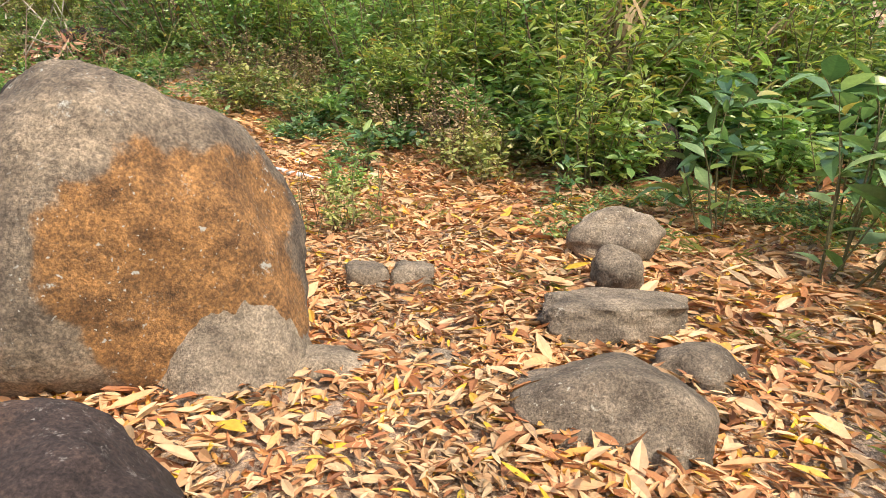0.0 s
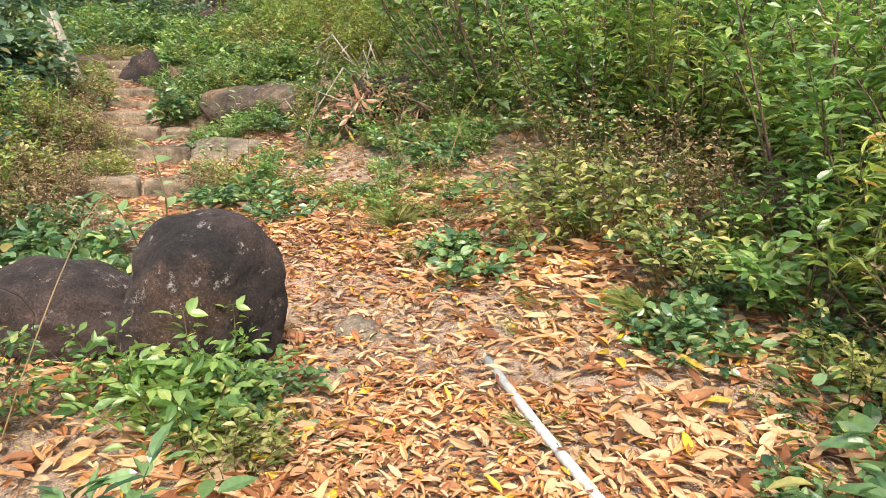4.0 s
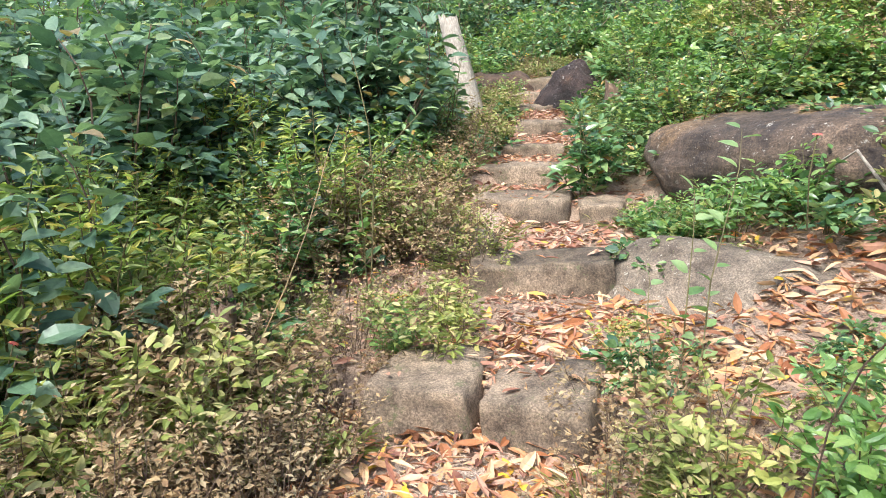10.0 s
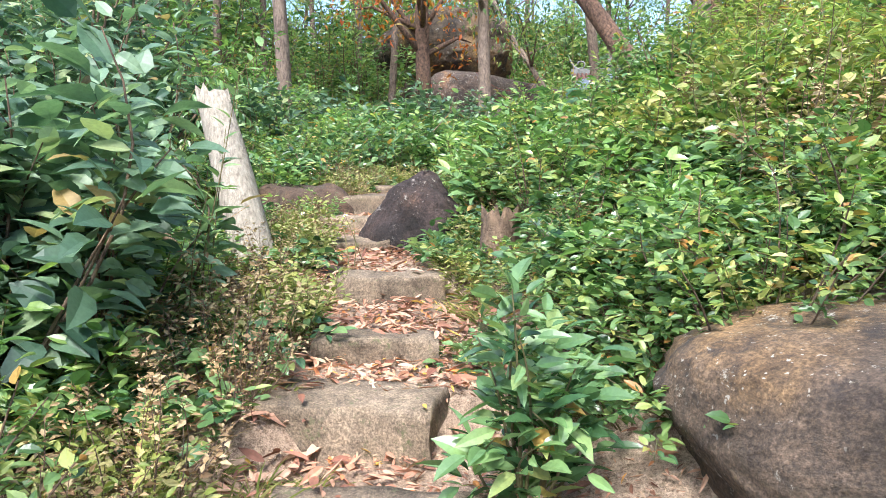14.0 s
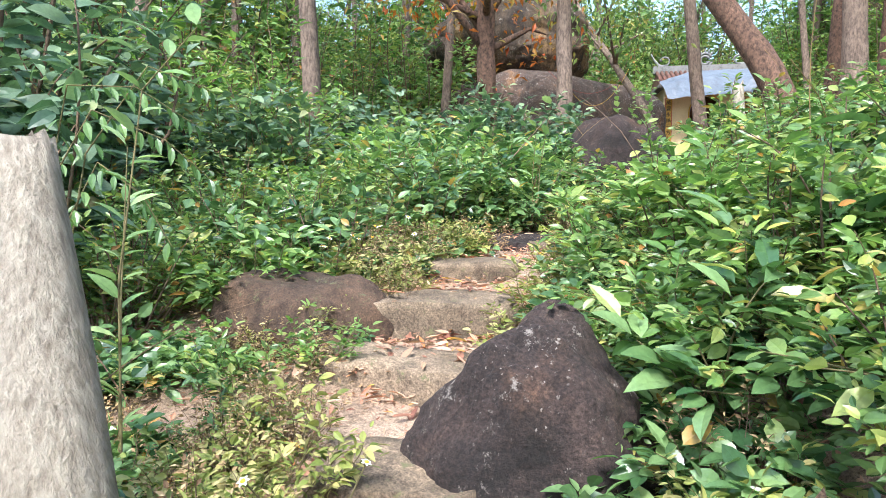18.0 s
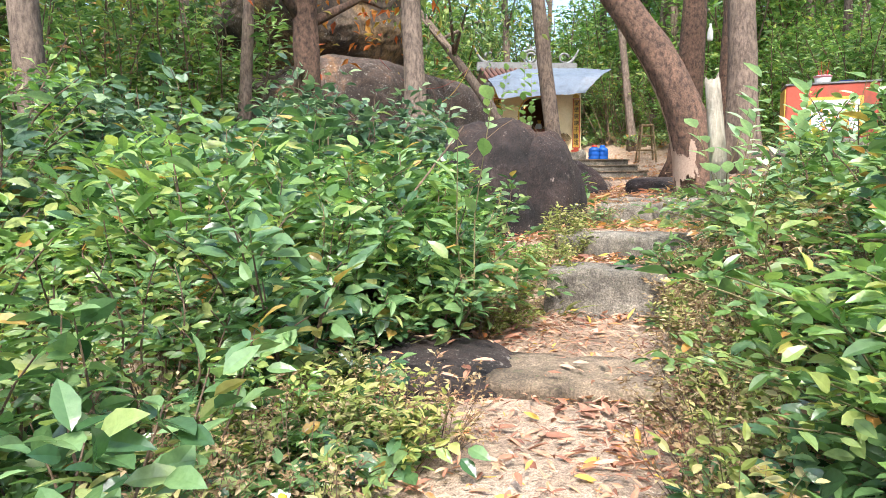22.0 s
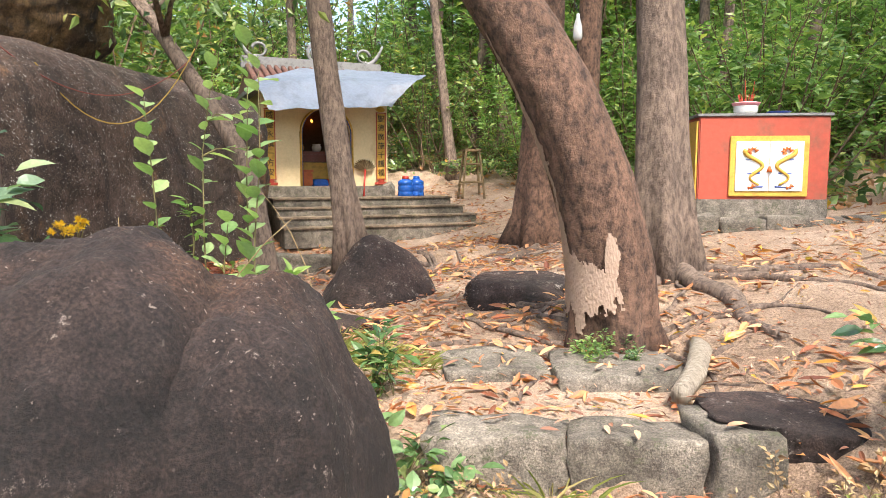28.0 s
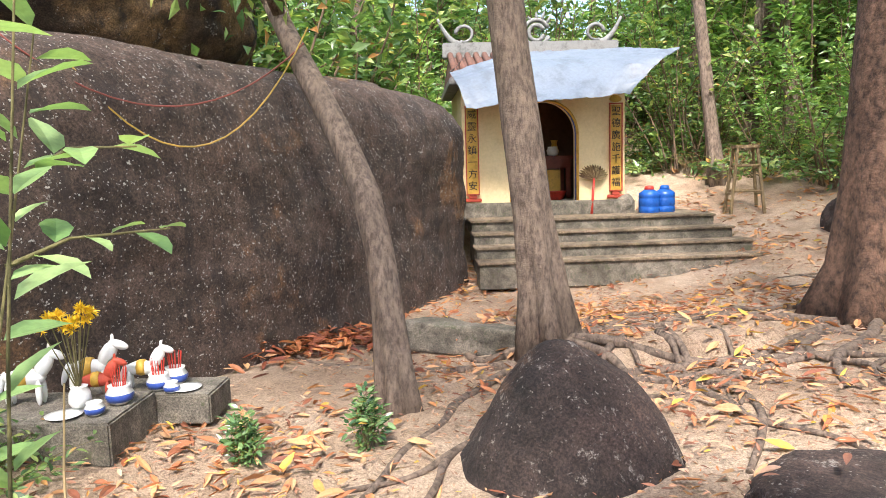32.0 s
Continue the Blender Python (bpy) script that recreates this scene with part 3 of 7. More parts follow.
boulder(-7.62, 10.66, -0.76, (0.86, 0.52, 0.44), PATHROCK, "tan sloping rock slab beside the steps", 20, 12, 0.06, 6, faces=[(-0.12, -0.75, 0.66, 0.62), (-0.1, 0.1, 1, 0.84), (-0.95, -0.3, 0.1, 0.86), (0.9, -0.2, 0.3, 0.9)], edge=14)
boulder(-9.15, 9.75, -0.72, (0.4, 0.28, 0.3), PATHROCK, "mossy tan rock beside the steps", 39, 20, 0.14, 5, 0.0, 0.3)
boulder(-12.44, 13.18, 0.2, (0.48, 0.4, 0.52), DARKROCK, "dark purple-brown boulder with a pale crack line", 52, 30, 0.12, 6, taper=0.3, faces=[(-0.5, -0.75, 0.35, 0.84), (0.25, -0.3, 0.9, 0.78), (-0.7, 0.2, 0.7, 0.84), (0.9, -0.3, 0.1, 0.84), (0.3, -0.95, 0.1, 0.86)], edge=11)
boulder(-14.45, 13.3, 0.22, (0.62, 0.46, 0.48), MUDROCK, "reddish-brown rock hung with dry weeds", 22, 30, 0.13, 5, 0.0, 0.15, taper=0.2)
boulder(-12.15, 12.0, -0.14, (0.34, 0.28, 0.22), DARKROCK, "low grey rock beside a dead trunk", 40, 0, 0.12, 4)
boulder(-15.62, 15.95, 0.42, (0.72, 0.5, 0.34), DARKROCK, "flat dark slab strewn with fallen leaves", 41, 22, 0.1, 6, faces=[(0.12, -0.2, 1, 0.62), (0.2, -0.9, 0.3, 0.8), (0.9, 0.1, 0.35, 0.8), (-0.8, -0.5, 0.3, 0.9)], edge=12)
boulder(-13.7, 16.6, 0.8, (0.3, 0.3, 0.3), DARKROCK, "dark rock at the edge of the trail", 42, 0, 0.12, 4)
boulder(-17.28, 19.72, 1.15, (0.72, 0.78, 0.98), BLACKROCK, "big dark-brown speckled boulder beside the trail", 23, 20, 0.09, 6, 0.0, 0.1, taper=0.12)
boulder(-16.84, 19.86, 1.05, (0.5, 0.6, 0.9), BLACKROCK, "rounded shoulder of dark rock against a bigger boulder", 43, 10, 0.08, 6, 0.0, 0.15, taper=0.1)
boulder(-18.12, 23.85, 1.12, (0.58, 0.52, 0.62), DARKROCK, "dome-shaped dark-brown rock on bare earth", 25, 0, 0.06, 6, taper=0.22, faces=[(-0.75, -0.4, 0.5, 0.92), (0.7, -0.3, 0.6, 0.92), (0, 0.8, 0.5, 0.9)])
boulder(-16.76, 23.72, 1.25, (0.54, 0.46, 0.28), DARKROCK, "flat black-topped stone in the trail", 44, 10, 0.08, 6, faces=[(0.05, -0.1, 1, 0.7), (0, -0.95, 0.2, 0.85), (-0.9, -0.3, 0.1, 0.9), (0.9, -0.4, 0.1, 0.88)], edge=14)
boulder(-18.05, 22.68, 0.98, (0.62, 0.42, 0.32), DARKROCK, "low mossy rock at the edge of the terrace", 45, 30, 0.1, 5)
boulder(-22.75, 24.9, 1.75, (1.55, 3.6, 1.86), FACEROCK, "house-high dark rock face with streaks and white lichen dots", 26, 12, 0.05, 7, 0.0, 0.5, faces=[(0.9, -0.3, 0.28, 1.12), (0.5, 0.8, 0.3, 1.1), (0.2, 0.1, 1, 1.0), (0.6, -0.2, 0.75, 1.15)], edge=16)
boulder(-23.8, 23.95, 4.5, (2.1, 2.3, 1.25), SLABROCK, "huge brown boulder resting on the rock face", 27, 0, 0.08, 6, faces=[(0.9, -0.35, 0.1, 0.86), (0.4, 0.85, -0.1, 0.86), (0.5, -0.6, -0.55, 0.86)], edge=13)
boulder(-15.1, 21.35, 1.15, (0.34, 0.24, 0.2), DARKROCK, "dark stone edging the terrace step", 49, 10, 0.1, 5, 0.5, 0.3)
boulder(-13.35, 20.5, 1.32, (1.0, 1.0, 0.36), DARKROCK, "flat dark slab strewn with leaves on the bank", 46, 30, 0.08, 6, faces=[(-0.15, -0.25, 1, 0.7), (-0.6, -0.8, 0.1, 0.85), (0.3, -0.9, 0.1, 0.9)], edge=14)
boulder(-15.6, 28.6, 1.7, (0.5, 0.4, 0.45), DARKROCK, "brown rock on the bank behind the trees", 47, 0, 0.12, 4)
boulder(-17.6, 31.2, 1.75, (0.8, 0.6, 0.6), DARKROCK, "large brown rock on the wooded bank", 48, 0, 0.12, 5)


# ---- stone steps ----
def step_block(x, y, top, w, d, h, turn, seed, label="rough-hewn tan stone block of a hillside step", mat=None):
    """A hand-cut stone block, its top at the height given, edges worn."""
    bm = bmesh.new()
    box(bm, w, d, h, 0, 0, -h)
    bmesh.ops.subdivide_edges(bm, edges=bm.edges[:], cuts=7, use_grid_fill=True)
    for v in bm.verts:
        k = Vector((abs(v.co.x) / (w / 2), abs(v.co.y) / (d / 2), abs(v.co.z + h / 2) / (h / 2)))
        edge = sorted(k, reverse=True)
        pull = max(0, edge[1] - 0.8) * 0.06 + max(0, edge[2] - 0.8) * 0.05
        v.co = v.co * 1.0 - Vector((v.co.x, v.co.y, v.co.z + h / 2)) * pull
        v.co += Vector((noise.noise(v.co * 4 + Vector((seed, 0, 0))), noise.noise(v.co * 4 + Vector((0, seed, 0))), noise.noise(v.co * 5 + Vector((0, 0, seed))) * 0.7)) * 0.045
        v.co += v.normal * 0.012 * noise.noise(v.co * 15 + Vector((seed, seed, 0)))
    for f in bm.faces:
        f.smooth = True
    ob = part("stone_step", bm, mat or STEPSTONE)
    ob.matrix_world = pose(x, y, top, 0, 0, turn)
    return tagged(ob, label, "step", "stone steps up the hill")


STEP_ROWS = STAIR + STAIR2
for i, (x, y, top, w, d, h, turn) in enumerate(STEP_ROWS):
    upper = i > 13
    step_block(x, y, top, w, d, h, turn, i * 3.7, "weathered grey stone block of a step to the terrace" if upper else "rough-hewn tan stone block of a hillside step", CONCRETE if upper else STEPSTONE)


# ---- trees ----
def curve_path(points, n=14):
    """Evenly spaced points along a smooth line through the given ones."""
    p = [Vector(q) for q in points]
    p = [p[0] * 2 - p[1]] + p + [p[-1] * 2 - p[-2]]
    out = []
    for i in range(n):
        s = i / (n - 1) * (len(p) - 3)
        k = min(int(s), len(p) - 4)
        u = s - k
        a, b, c, d = p[k:k + 4]
        out.append(0.5 * (2 * b + (c - a) * u + (2 * a - 5 * b + 4 * c - d) * u * u + (3 * b - a - 3 * c + d) * u ** 3))
    return out


def trunk_path(base, top, bow=(0, 0), n=14):
    a, b = Vector(base), Vector(top)
    return [a.lerp(b, i / (n - 1)) + Vector((bow[0], bow[1], 0)) * math.sin(math.pi * i / (n - 1)) for i in range(n)]


def trunk_mesh(points, radii, seed, sides=18, lump=0.07, flare=1.6):
    n = len(points)
    rs = [r * (1 + (flare - 1) * math.exp(-i * 1.5)) for i, r in enumerate(radii)]
    vs, fs = tube(points, rs, sides)
    out = []
    for i, v in enumerate(vs):
        c = Vector(points[min(i // sides, n - 1)])
        d = v - c
        k = 1 + lump * 2 * noise.noise(v * 2.3 + Vector((seed, 0, 0))) + lump * 0.6 * noise.noise(v * 9)
        th = math.atan2(d.y, d.x)
        k *= 1 + 0.09 * abs(noise.noise((math.cos(th) * 3 + seed, math.sin(th) * 3, v.z * 0.35))) + 0.03 * noise.noise((math.cos(th) * 8, math.sin(th) * 8 + seed, v.z * 1.2))
        if i < sides * 3:
            k *= 1 + (0.28, 0.14, 0.06)[i // sides] * math.sin(5 * math.atan2(d.y, d.x) + seed)
        out.append(c + d * k)
    return out, fs


def crown_points(rg, tips, n, spread):
    pick = rg.integers(0, len(tips), n)
    return np.array(tips)[pick] + rg.normal(0, spread, (n, 3)) * (1, 1, 0.7)


def tree_at_origin(height, lean, r0, r1, material, label, seed, bow=(0, 0), crown=None, count=1100, leaf=0.16, limbs_from=0.62, reach=1.8, flare=1.6, sides=30, line=None):
    """A tree at the origin: a lumpy tapering trunk, limbs, a loose crown of leaves."""
    rnd, rg = random.Random(seed), np.random.default_rng(seed)
    root = thing("tree", pose(0, 0, 0), label, "tree")
    pts = trunk_path((0, 0, -0.2), (lean[0], lean[1], height), bow)
    if line:
        pts = curve_path(line)
        sides = 32
    rad = [r0 + (r1 - r0) * i / 13 for i in range(14)]
    raw("trunk", *trunk_mesh(pts, rad, seed, sides, 0.07, flare), material, root, True)
    tips = []
    for k in range(8):
        i = rnd.randint(int(14 * limbs_from), 13)
        p = pts[i]
        d = Vector((rnd.uniform(-1, 1), rnd.uniform(-1, 1), rnd.uniform(0.1, 1))).normalized() * rnd.uniform(0.6, 1.3) * reach
        q = [p, p + d * 0.35 + Vector((0, 0, 0.1)), p + d * 0.7 + Vector((0, 0, 0.2)), p + d]
        raw("limb", *tube(q, [rad[i] * 0.5, rad[i] * 0.38, rad[i] * 0.25, 0.012], 6), material, root, True)
        tips += [tuple(p + d * u) for u in (0.45, 0.7, 0.9, 1.05)]
    c = crown_points(rg, tips, count, 0.42)
    L = rg.uniform(0.6, 1.25, count) * leaf
    fol = raw("crown", *leaves(c, rg.normal(0, 1, (count, 3)) + (0, 0, -0.4), rg.normal(0, 0.5, (count, 3)) + (0, 0, 1), L, L * 0.42, False), crown or GREEN, root)
    fol["kind"] = "stuff"
    return root


def stand(root, x, y, turn=0, size=1.0, sink=0.0):
    root.matrix_world = pose(x, y, gz(x, y) - sink, 0, 0, turn) @ Matrix.Scale(size, 4)
    return root


# ---- shrubs and weeds ----
def shrub(name, seed, height, spread, stems, per_stem, leaf, width, leafmat, stemmat, label, category="shrub", fine=True, droop=0.25, arch=0.4, low=0.03, thick=1.0, out=0.3, face_up=1.0):
    """Arching stems from one foot, leaves set along them. Built at the origin, to be copied."""
    rg = np.random.default_rng(seed)
    root = thing(name, pose(0, 0, 0), label, category)
    st, base, way, face = [], [], [], []
    for s in range(stems):
        a = rg.uniform(0, 2 * math.pi)
        far = spread * math.sqrt(rg.uniform(0.02, 1))
        h = height * rg.uniform(0.45, 1.0) * (1 - 0.35 * (far / spread) ** 2)
        tip = np.array([math.cos(a) * far, math.sin(a) * far, h])
        foot = np.array([math.cos(a), math.sin(a), 0]) * far * 0.3
        wob = rg.normal(0, 0.06 * height, 3) * (1, 1, 0.3)
        us = np.linspace(0, 1, 7)[:, None]
        pts = foot + (tip - foot) * us + np.array([0, 0, 1]) * arch * h * (us * (1 - us)) + wob * np.sin(us * math.pi)
        r = (0.003 + 0.004 * height) * thick
        st.append(tube([tuple(p) for p in pts], list(np.linspace(r, r * 0.3, 7)), 5, False))
        k = per_stem
        u = low + (1 - low) * rg.uniform(0, 1, k) ** 0.7
        pos = np.stack([np.interp(u, us[:, 0], pts[:, j]) for j in range(3)], 1)
        tang = (pts[-1] - pts[0]) / np.linalg.norm(pts[-1] - pts[0])
        ang = rg.uniform(0, 2 * math.pi, k)
        w = np.stack([np.cos(ang), np.sin(ang), rg.normal(0.1, 0.35, k)], 1) + tang * 0.35
        base.append(pos + w * rg.uniform(0, out, (k, 1)) * leaf * 3)
        way.append(w)
        face.append(np.stack([rg.normal(0, 0.6, k), rg.normal(0, 0.6, k), np.full(k, face_up)], 1))
    sm = raw("branching", *join(st), stemmat, root, True)
    sm["kind"] = "stuff"
    b, w, f = np.concatenate(base), np.concatenate(way), np.concatenate(face)
    n = len(b)
    L = leaf * rg.uniform(0.55, 1.25, n)
    fo = raw("foliage", *leaves(b, w, f, L, L * width * rg.uniform(0.75, 1.2, n), fine, droop * rg.uniform(0.2, 1.6, n)), leafmat, root)
    fo["kind"] = "stuff"
    return root


KINDS, USED = {}, set()


def kinds(key, count, **kw):
    KINDS[key] = [shrub(seed=100 * len(KINDS) + i, **kw) for i in range(count)]


kinds("bush", 4, name="shrub", height=1.1, spread=0.6, stems=22, per_stem=60, leaf=0.06, width=0.5, leafmat=GREEN, stemmat=TWIG, label="leafy green shrub with small oval leaves on the slope")
kinds("bright", 4, name="leafy_shrub", height=0.85, spread=0.5, stems=15, per_stem=30, leaf=0.1, width=0.45, leafmat=BRIGHT, stemmat=STEM, label="fresh yellow-green shrub beside the trail")
kinds("dark", 3, name="broadleaf_shrub", height=1.8, spread=0.85, stems=20, per_stem=46, leaf=0.15, width=0.6, leafmat=DARKLEAF, stemmat=TWIG, label="tall shrub with big dark leaves in the thicket", droop=0.4)
kinds("waxy", 3, name="waxy_shrub", height=0.9, spread=0.5, stems=14, per_stem=34, leaf=0.1, width=0.5, leafmat=BLUELEAF, stemmat=TWIG, label="shrub with waxy blue-green leaves beside the steps")
kinds("low", 4, name="low_plant", height=0.26, spread=0.45, stems=22, per_stem=14, leaf=0.085, width=0.62, leafmat=BLUELEAF, stemmat=STEM, label="low creeping plant with waxy blue-green leaves", category="plant", low=0.2)
kinds("lowgreen", 3, name="ground_weed", height=0.26, spread=0.75, stems=56, per_stem=18, leaf=0.055, width=0.5, leafmat=GREEN, stemmat=STEM, label="low green weeds on the forest floor", category="plant", low=0.2)
kinds("weed", 4, name="dry_weed", height=0.6, spread=0.35, stems=26, per_stem=22, leaf=0.03, width=0.5, leafmat=STRAW, stemmat=TWIG, label="dried brown weed with small seed heads", category="weed", fine=False, low=0.3, thick=0.5)
kinds("mixed", 3, name="weed", height=0.55, spread=0.35, stems=18, per_stem=26, leaf=0.05, width=0.45, leafmat=GRASS, stemmat=STEM, label="half-dry straggling weed beside the trail", category="weed", low=0.1, thick=0.6)
kinds("tall", 3, name="tall_shrub", height=3.4, spread=1.5, stems=30, per_stem=90, leaf=0.13, width=0.5, leafmat=GREEN, stemmat=TWIG, label="tall green shrub of the woodland edge", fine=False)
kinds("tallbright", 2, name="tall_shrub", height=2.6, spread=1.2, stems=26, per_stem=70, leaf=0.12, width=0.45, leafmat=BRIGHT, stemmat=TWIG, label="tall light-green shrub of the woodland edge", fine=False)
kinds("talldark", 2, name="tall_shrub", height=4.2, spread=1.8, stems=34, per_stem=100, leaf=0.15, width=0.5, leafmat=DARKLEAF, stemmat=TWIG, label="tall dark-green growth of the forest behind", fine=False)
kinds("broad", 3, name="sapling", height=0.95, spread=0.42, stems=5, per_stem=12, leaf=0.2, width=0.42, leafmat=BLUELEAF, stemmat=STEM, label="young sapling with broad waxy green leaves", category="sapling", droop=0.45, low=0.3, out=0.15, face_up=1.6)
kinds("wand", 3, name="sapling", height=1.5, spread=0.4, stems=4, per_stem=40, leaf=0.085, width=0.45, leafmat=BRIGHT, stemmat=STEM, label="slender sapling with glossy oval leaves along its wands", category="sapling", low=0.1, out=0.05)
kinds("dense", 2, name="dense_shrub", height=0.66, spread=0.15, stems=14, per_stem=28, leaf=0.09, width=0.42, leafmat=BLUELEAF, stemmat=STEM, label="small dense dark-green shrub beside the steps")

kinds("airy", 3, name="reedy_shrub", height=1.9, spread=0.75, stems=24, per_stem=46, leaf=0.12, width=0.26, leafmat=YELLOWLEAF, stemmat=STEM, label="tall airy shrub with narrow yellow-green leaves", low=0.12, droop=0.4, arch=0.25, out=0.12)


def grass_kind(seed, height, blades, label, mat):
    rg = np.random.default_rng(seed)
    a = rg.uniform(0, 2 * math.pi, blades)
    b = np.stack([np.cos(a), np.sin(a), np.zeros(blades)], 1) * rg.uniform(0, 0.15, (blades, 1))
    w = np.stack([np.cos(a) * 0.6, np.sin(a) * 0.6, rg.uniform(0.35, 1.5, blades)], 1) + rg.normal(0, 0.2, (blades, 3))
    L = rg.uniform(0.5, 1.2, blades) * height
    f = np.cross(w, np.stack([-np.sin(a), np.cos(a), np.zeros(blades)], 1))
    ob = raw("grass_clump", *leaves(b, w, f, L, np.full(blades, 0.0022), True, rg.uniform(0.3, 1.1, blades)), mat)
    return tagged(ob, label, "grass", kind="stuff")


KINDS["grass"] = [grass_kind(5 + i, 0.34, 520, "arching clump of yellow-green grass", GRASS) for i in range(2)]
KINDS["tuft"] = [grass_kind(15 + i, 0.13, 90, "short tuft of grass in the leaf litter", GRASS) for i in range(3)]


def plant(key, x, y, size=1.0, seed=None, sink=0.02, turn=None, tip=None, z=None):
    seed = seed if seed is not None else int(abs(x * 131 + y * 977) * 10)
    rnd = random.Random(seed)
    src = KINDS[key][seed % len(KINDS[key])]
    tx, ty = tip or (rnd.uniform(-7, 7), rnd.uniform(-7, 7))
    m = pose(x, y, (gz(x, y) if z is None else z) - sink, tx, ty, rnd.uniform(0, 360) if turn is None else turn) @ Matrix.Scale(size * rnd.uniform(0.88, 1.12), 4)
    ob = src
    if src.name in USED:
        ob = copy_thing(src, Matrix())
    USED.add(src.name)
    ob.matrix_world = m
    return ob


CLEAR = [(-1.4, 2.4, 0.95), (-0.95, 1.4, 0.6), (0.7, 2.6, 0.7), (1.0, 3.6, 0.5), (-3.8, 6.6, 0.5), (-8.1, 11.75, 1.1), (-7.6, 10.55, 0.7), (-13.4, 20.4, 0.9), (-4.7, 9.2, 1.1), (-5.6, 9.8, 0.9), (-3.6, 8.9, 0.8), (-6.4, 10.2, 0.7), (-8.75, 9.1, 0.5), (-8.35, 8.65, 0.65), (-14.3, 13.2, 0.65), (-13.75, 12.9, 0.5), (-15.3, 15.9, 0.6), (-8.1, 11.0, 0.6), (-12.4, 13.2, 0.45), (-16.85, 19.3, 0.95),
         (-22.6, 24.9, 3.3), (-22.6, 28.3, 2.4), (-15.4, 16.2, 0.5), (-14.2, 26.3, 1.3), (-12.2, 27.2, 1.3),
         (-15.05, 18.6, 0.6), (-15.05, 19.3, 0.65), (-13.0, 23.0, 0.9), (-12.6, 24.3, 0.9), (-12.2, 25.5, 0.9), (-13.4, 21.6, 0.7), (-16.3, 18.15, 0.45)]
TERRACE = [(-14.5, 24.2, 2.1), (-14.8, 22.4, 1.6), (-18.3, 23.8, 2.6), (-19.0, 27.0, 3.2), (-16.3, 22.0, 1.3), (-21.5, 30.5, 3.4), (-16.0, 25.0, 1.4), (-19.5, 30.5, 2.5)]


def scatter(key, count, area, near, far, size, seed, lean=None):
    """Plants over a box of the plan, between two distances from the trail, off the terrace and the boulders."""
    rnd = random.Random(seed)
    n = count * 25
    p = np.array([(rnd.uniform(area[0], area[1]), rnd.uniform(area[2], area[3])) for _ in range(n)])
    d = trail_gap(p)
    ok = (d > near) & (d < far)
    for a, b, r in CLEAR + TERRACE:
        ok &= np.hypot(p[:, 0] - a, p[:, 1] - b) > r
    for x, y in p[ok][:count]:
        plant(key, float(x), float(y), rnd.uniform(*size), rnd.randrange(10 ** 6))


# the leafy bank above the lower trail
scatter("bush", 24, (-3.5, 6.5, 5.6, 11), 2.3, 6, (0.7, 1.25), 1)
scatter("bright", 34, (-2.5, 5, 5.4, 9), 2.1, 5, (0.9, 1.5), 71)
scatter("bright", 30, (-3, 6, 5.2, 10.5), 1.9, 6, (0.7, 1.1), 2)
scatter("tall", 26, (-8, 9, 8, 18), 3.6, 9, (0.7, 1.1), 3)
scatter("tallbright", 34, (-6, 8, 6.8, 16), 2.6, 8, (0.6, 1.0), 14)
scatter("lowgreen", 22, (-2, 4, 3.6, 7.5), 1.3, 4.5, (0.4, 0.8), 15)
scatter("low", 13, (-6, 1, 6.5, 10.5), 0.9, 3, (0.6, 1.1), 16)
scatter("tuft", 60, (-3, 4, 1.2, 8), 0.3, 3.5, (0.6, 1.2), 17)
scatter("bush", 16, (-8, -2.5, 2, 6.3), 1.4, 5, (0.7, 1.1), 18)
scatter("tall", 14, (-14, -3, -3, 5.5), 3, 9, (0.7, 1.1), 19)
scatter("tall", 10, (2, 9, -5, 6), 2.6, 8, (0.7, 1.1), 20)
scatter("airy", 26, (-0.6, 5, 5.6, 9), 2.0, 5, (0.7, 1.15), 72)
scatter("airy", 16, (-4, 2, 8.5, 12), 2.2, 5, (0.6, 1.0), 73)
scatter("airy", 26, (-14, -7, 13, 20), 2.0, 6, (0.5, 0.8), 74)
# beside the stairs, downhill side and uphill side
scatter("dark", 20, (-15, -8, 6, 12), 1.7, 5, (0.7, 1.1), 4)
scatter("waxy", 22, (-14, -5.5, 5, 11.5), 1.6, 3.6, (0.6, 1.0), 5)
scatter("bush", 22, (-12, -5.5, 5, 11), 1.5, 4, (0.5, 0.9), 21)
scatter("bush", 40, (-13, -3, 9.5, 16), 1.0, 5, (0.5, 0.95), 6)
scatter("bright", 34, (-14, -5, 9.5, 18), 0.95, 4, (0.5, 0.95), 7)
scatter("low", 40, (-12, -3, 6.4, 13), 0.55, 2.6, (0.6, 1.1), 8)
scatter("mixed", 50, (-16, -5, 7, 20), 0.5, 1.4, (0.5, 1.0), 22)
scatter("weed", 44, (-16, -5, 7, 20), 0.5, 1.5, (0.5, 0.95), 9)
scatter("weed", 34, (-9.8, -6.4, 7.0, 9.6), 0.5, 1.5, (0.7, 1.2), 81)
scatter("airy", 22, (-12, -6.5, 5.5, 9.2), 1.1, 3.2, (0.4, 0.75), 82)
scatter("bright", 10, (-9.2, -6, 5.5, 8.6), 0.9, 3, (0.5, 0.8), 83)
# the upper flight
scatter("bush", 60, (-22, -11, 12, 22), 0.95, 6, (0.6, 1.1), 10)
scatter("bright", 44, (-19, -11, 12.5, 21), 0.8, 4, (0.5, 0.95), 11)
scatter("waxy", 40, (-22, -11, 11.5, 21), 0.9, 5, (0.7, 1.1), 23)
scatter("dark", 14, (-22, -15, 12, 20), 2.2, 6, (0.7, 1.2), 24)
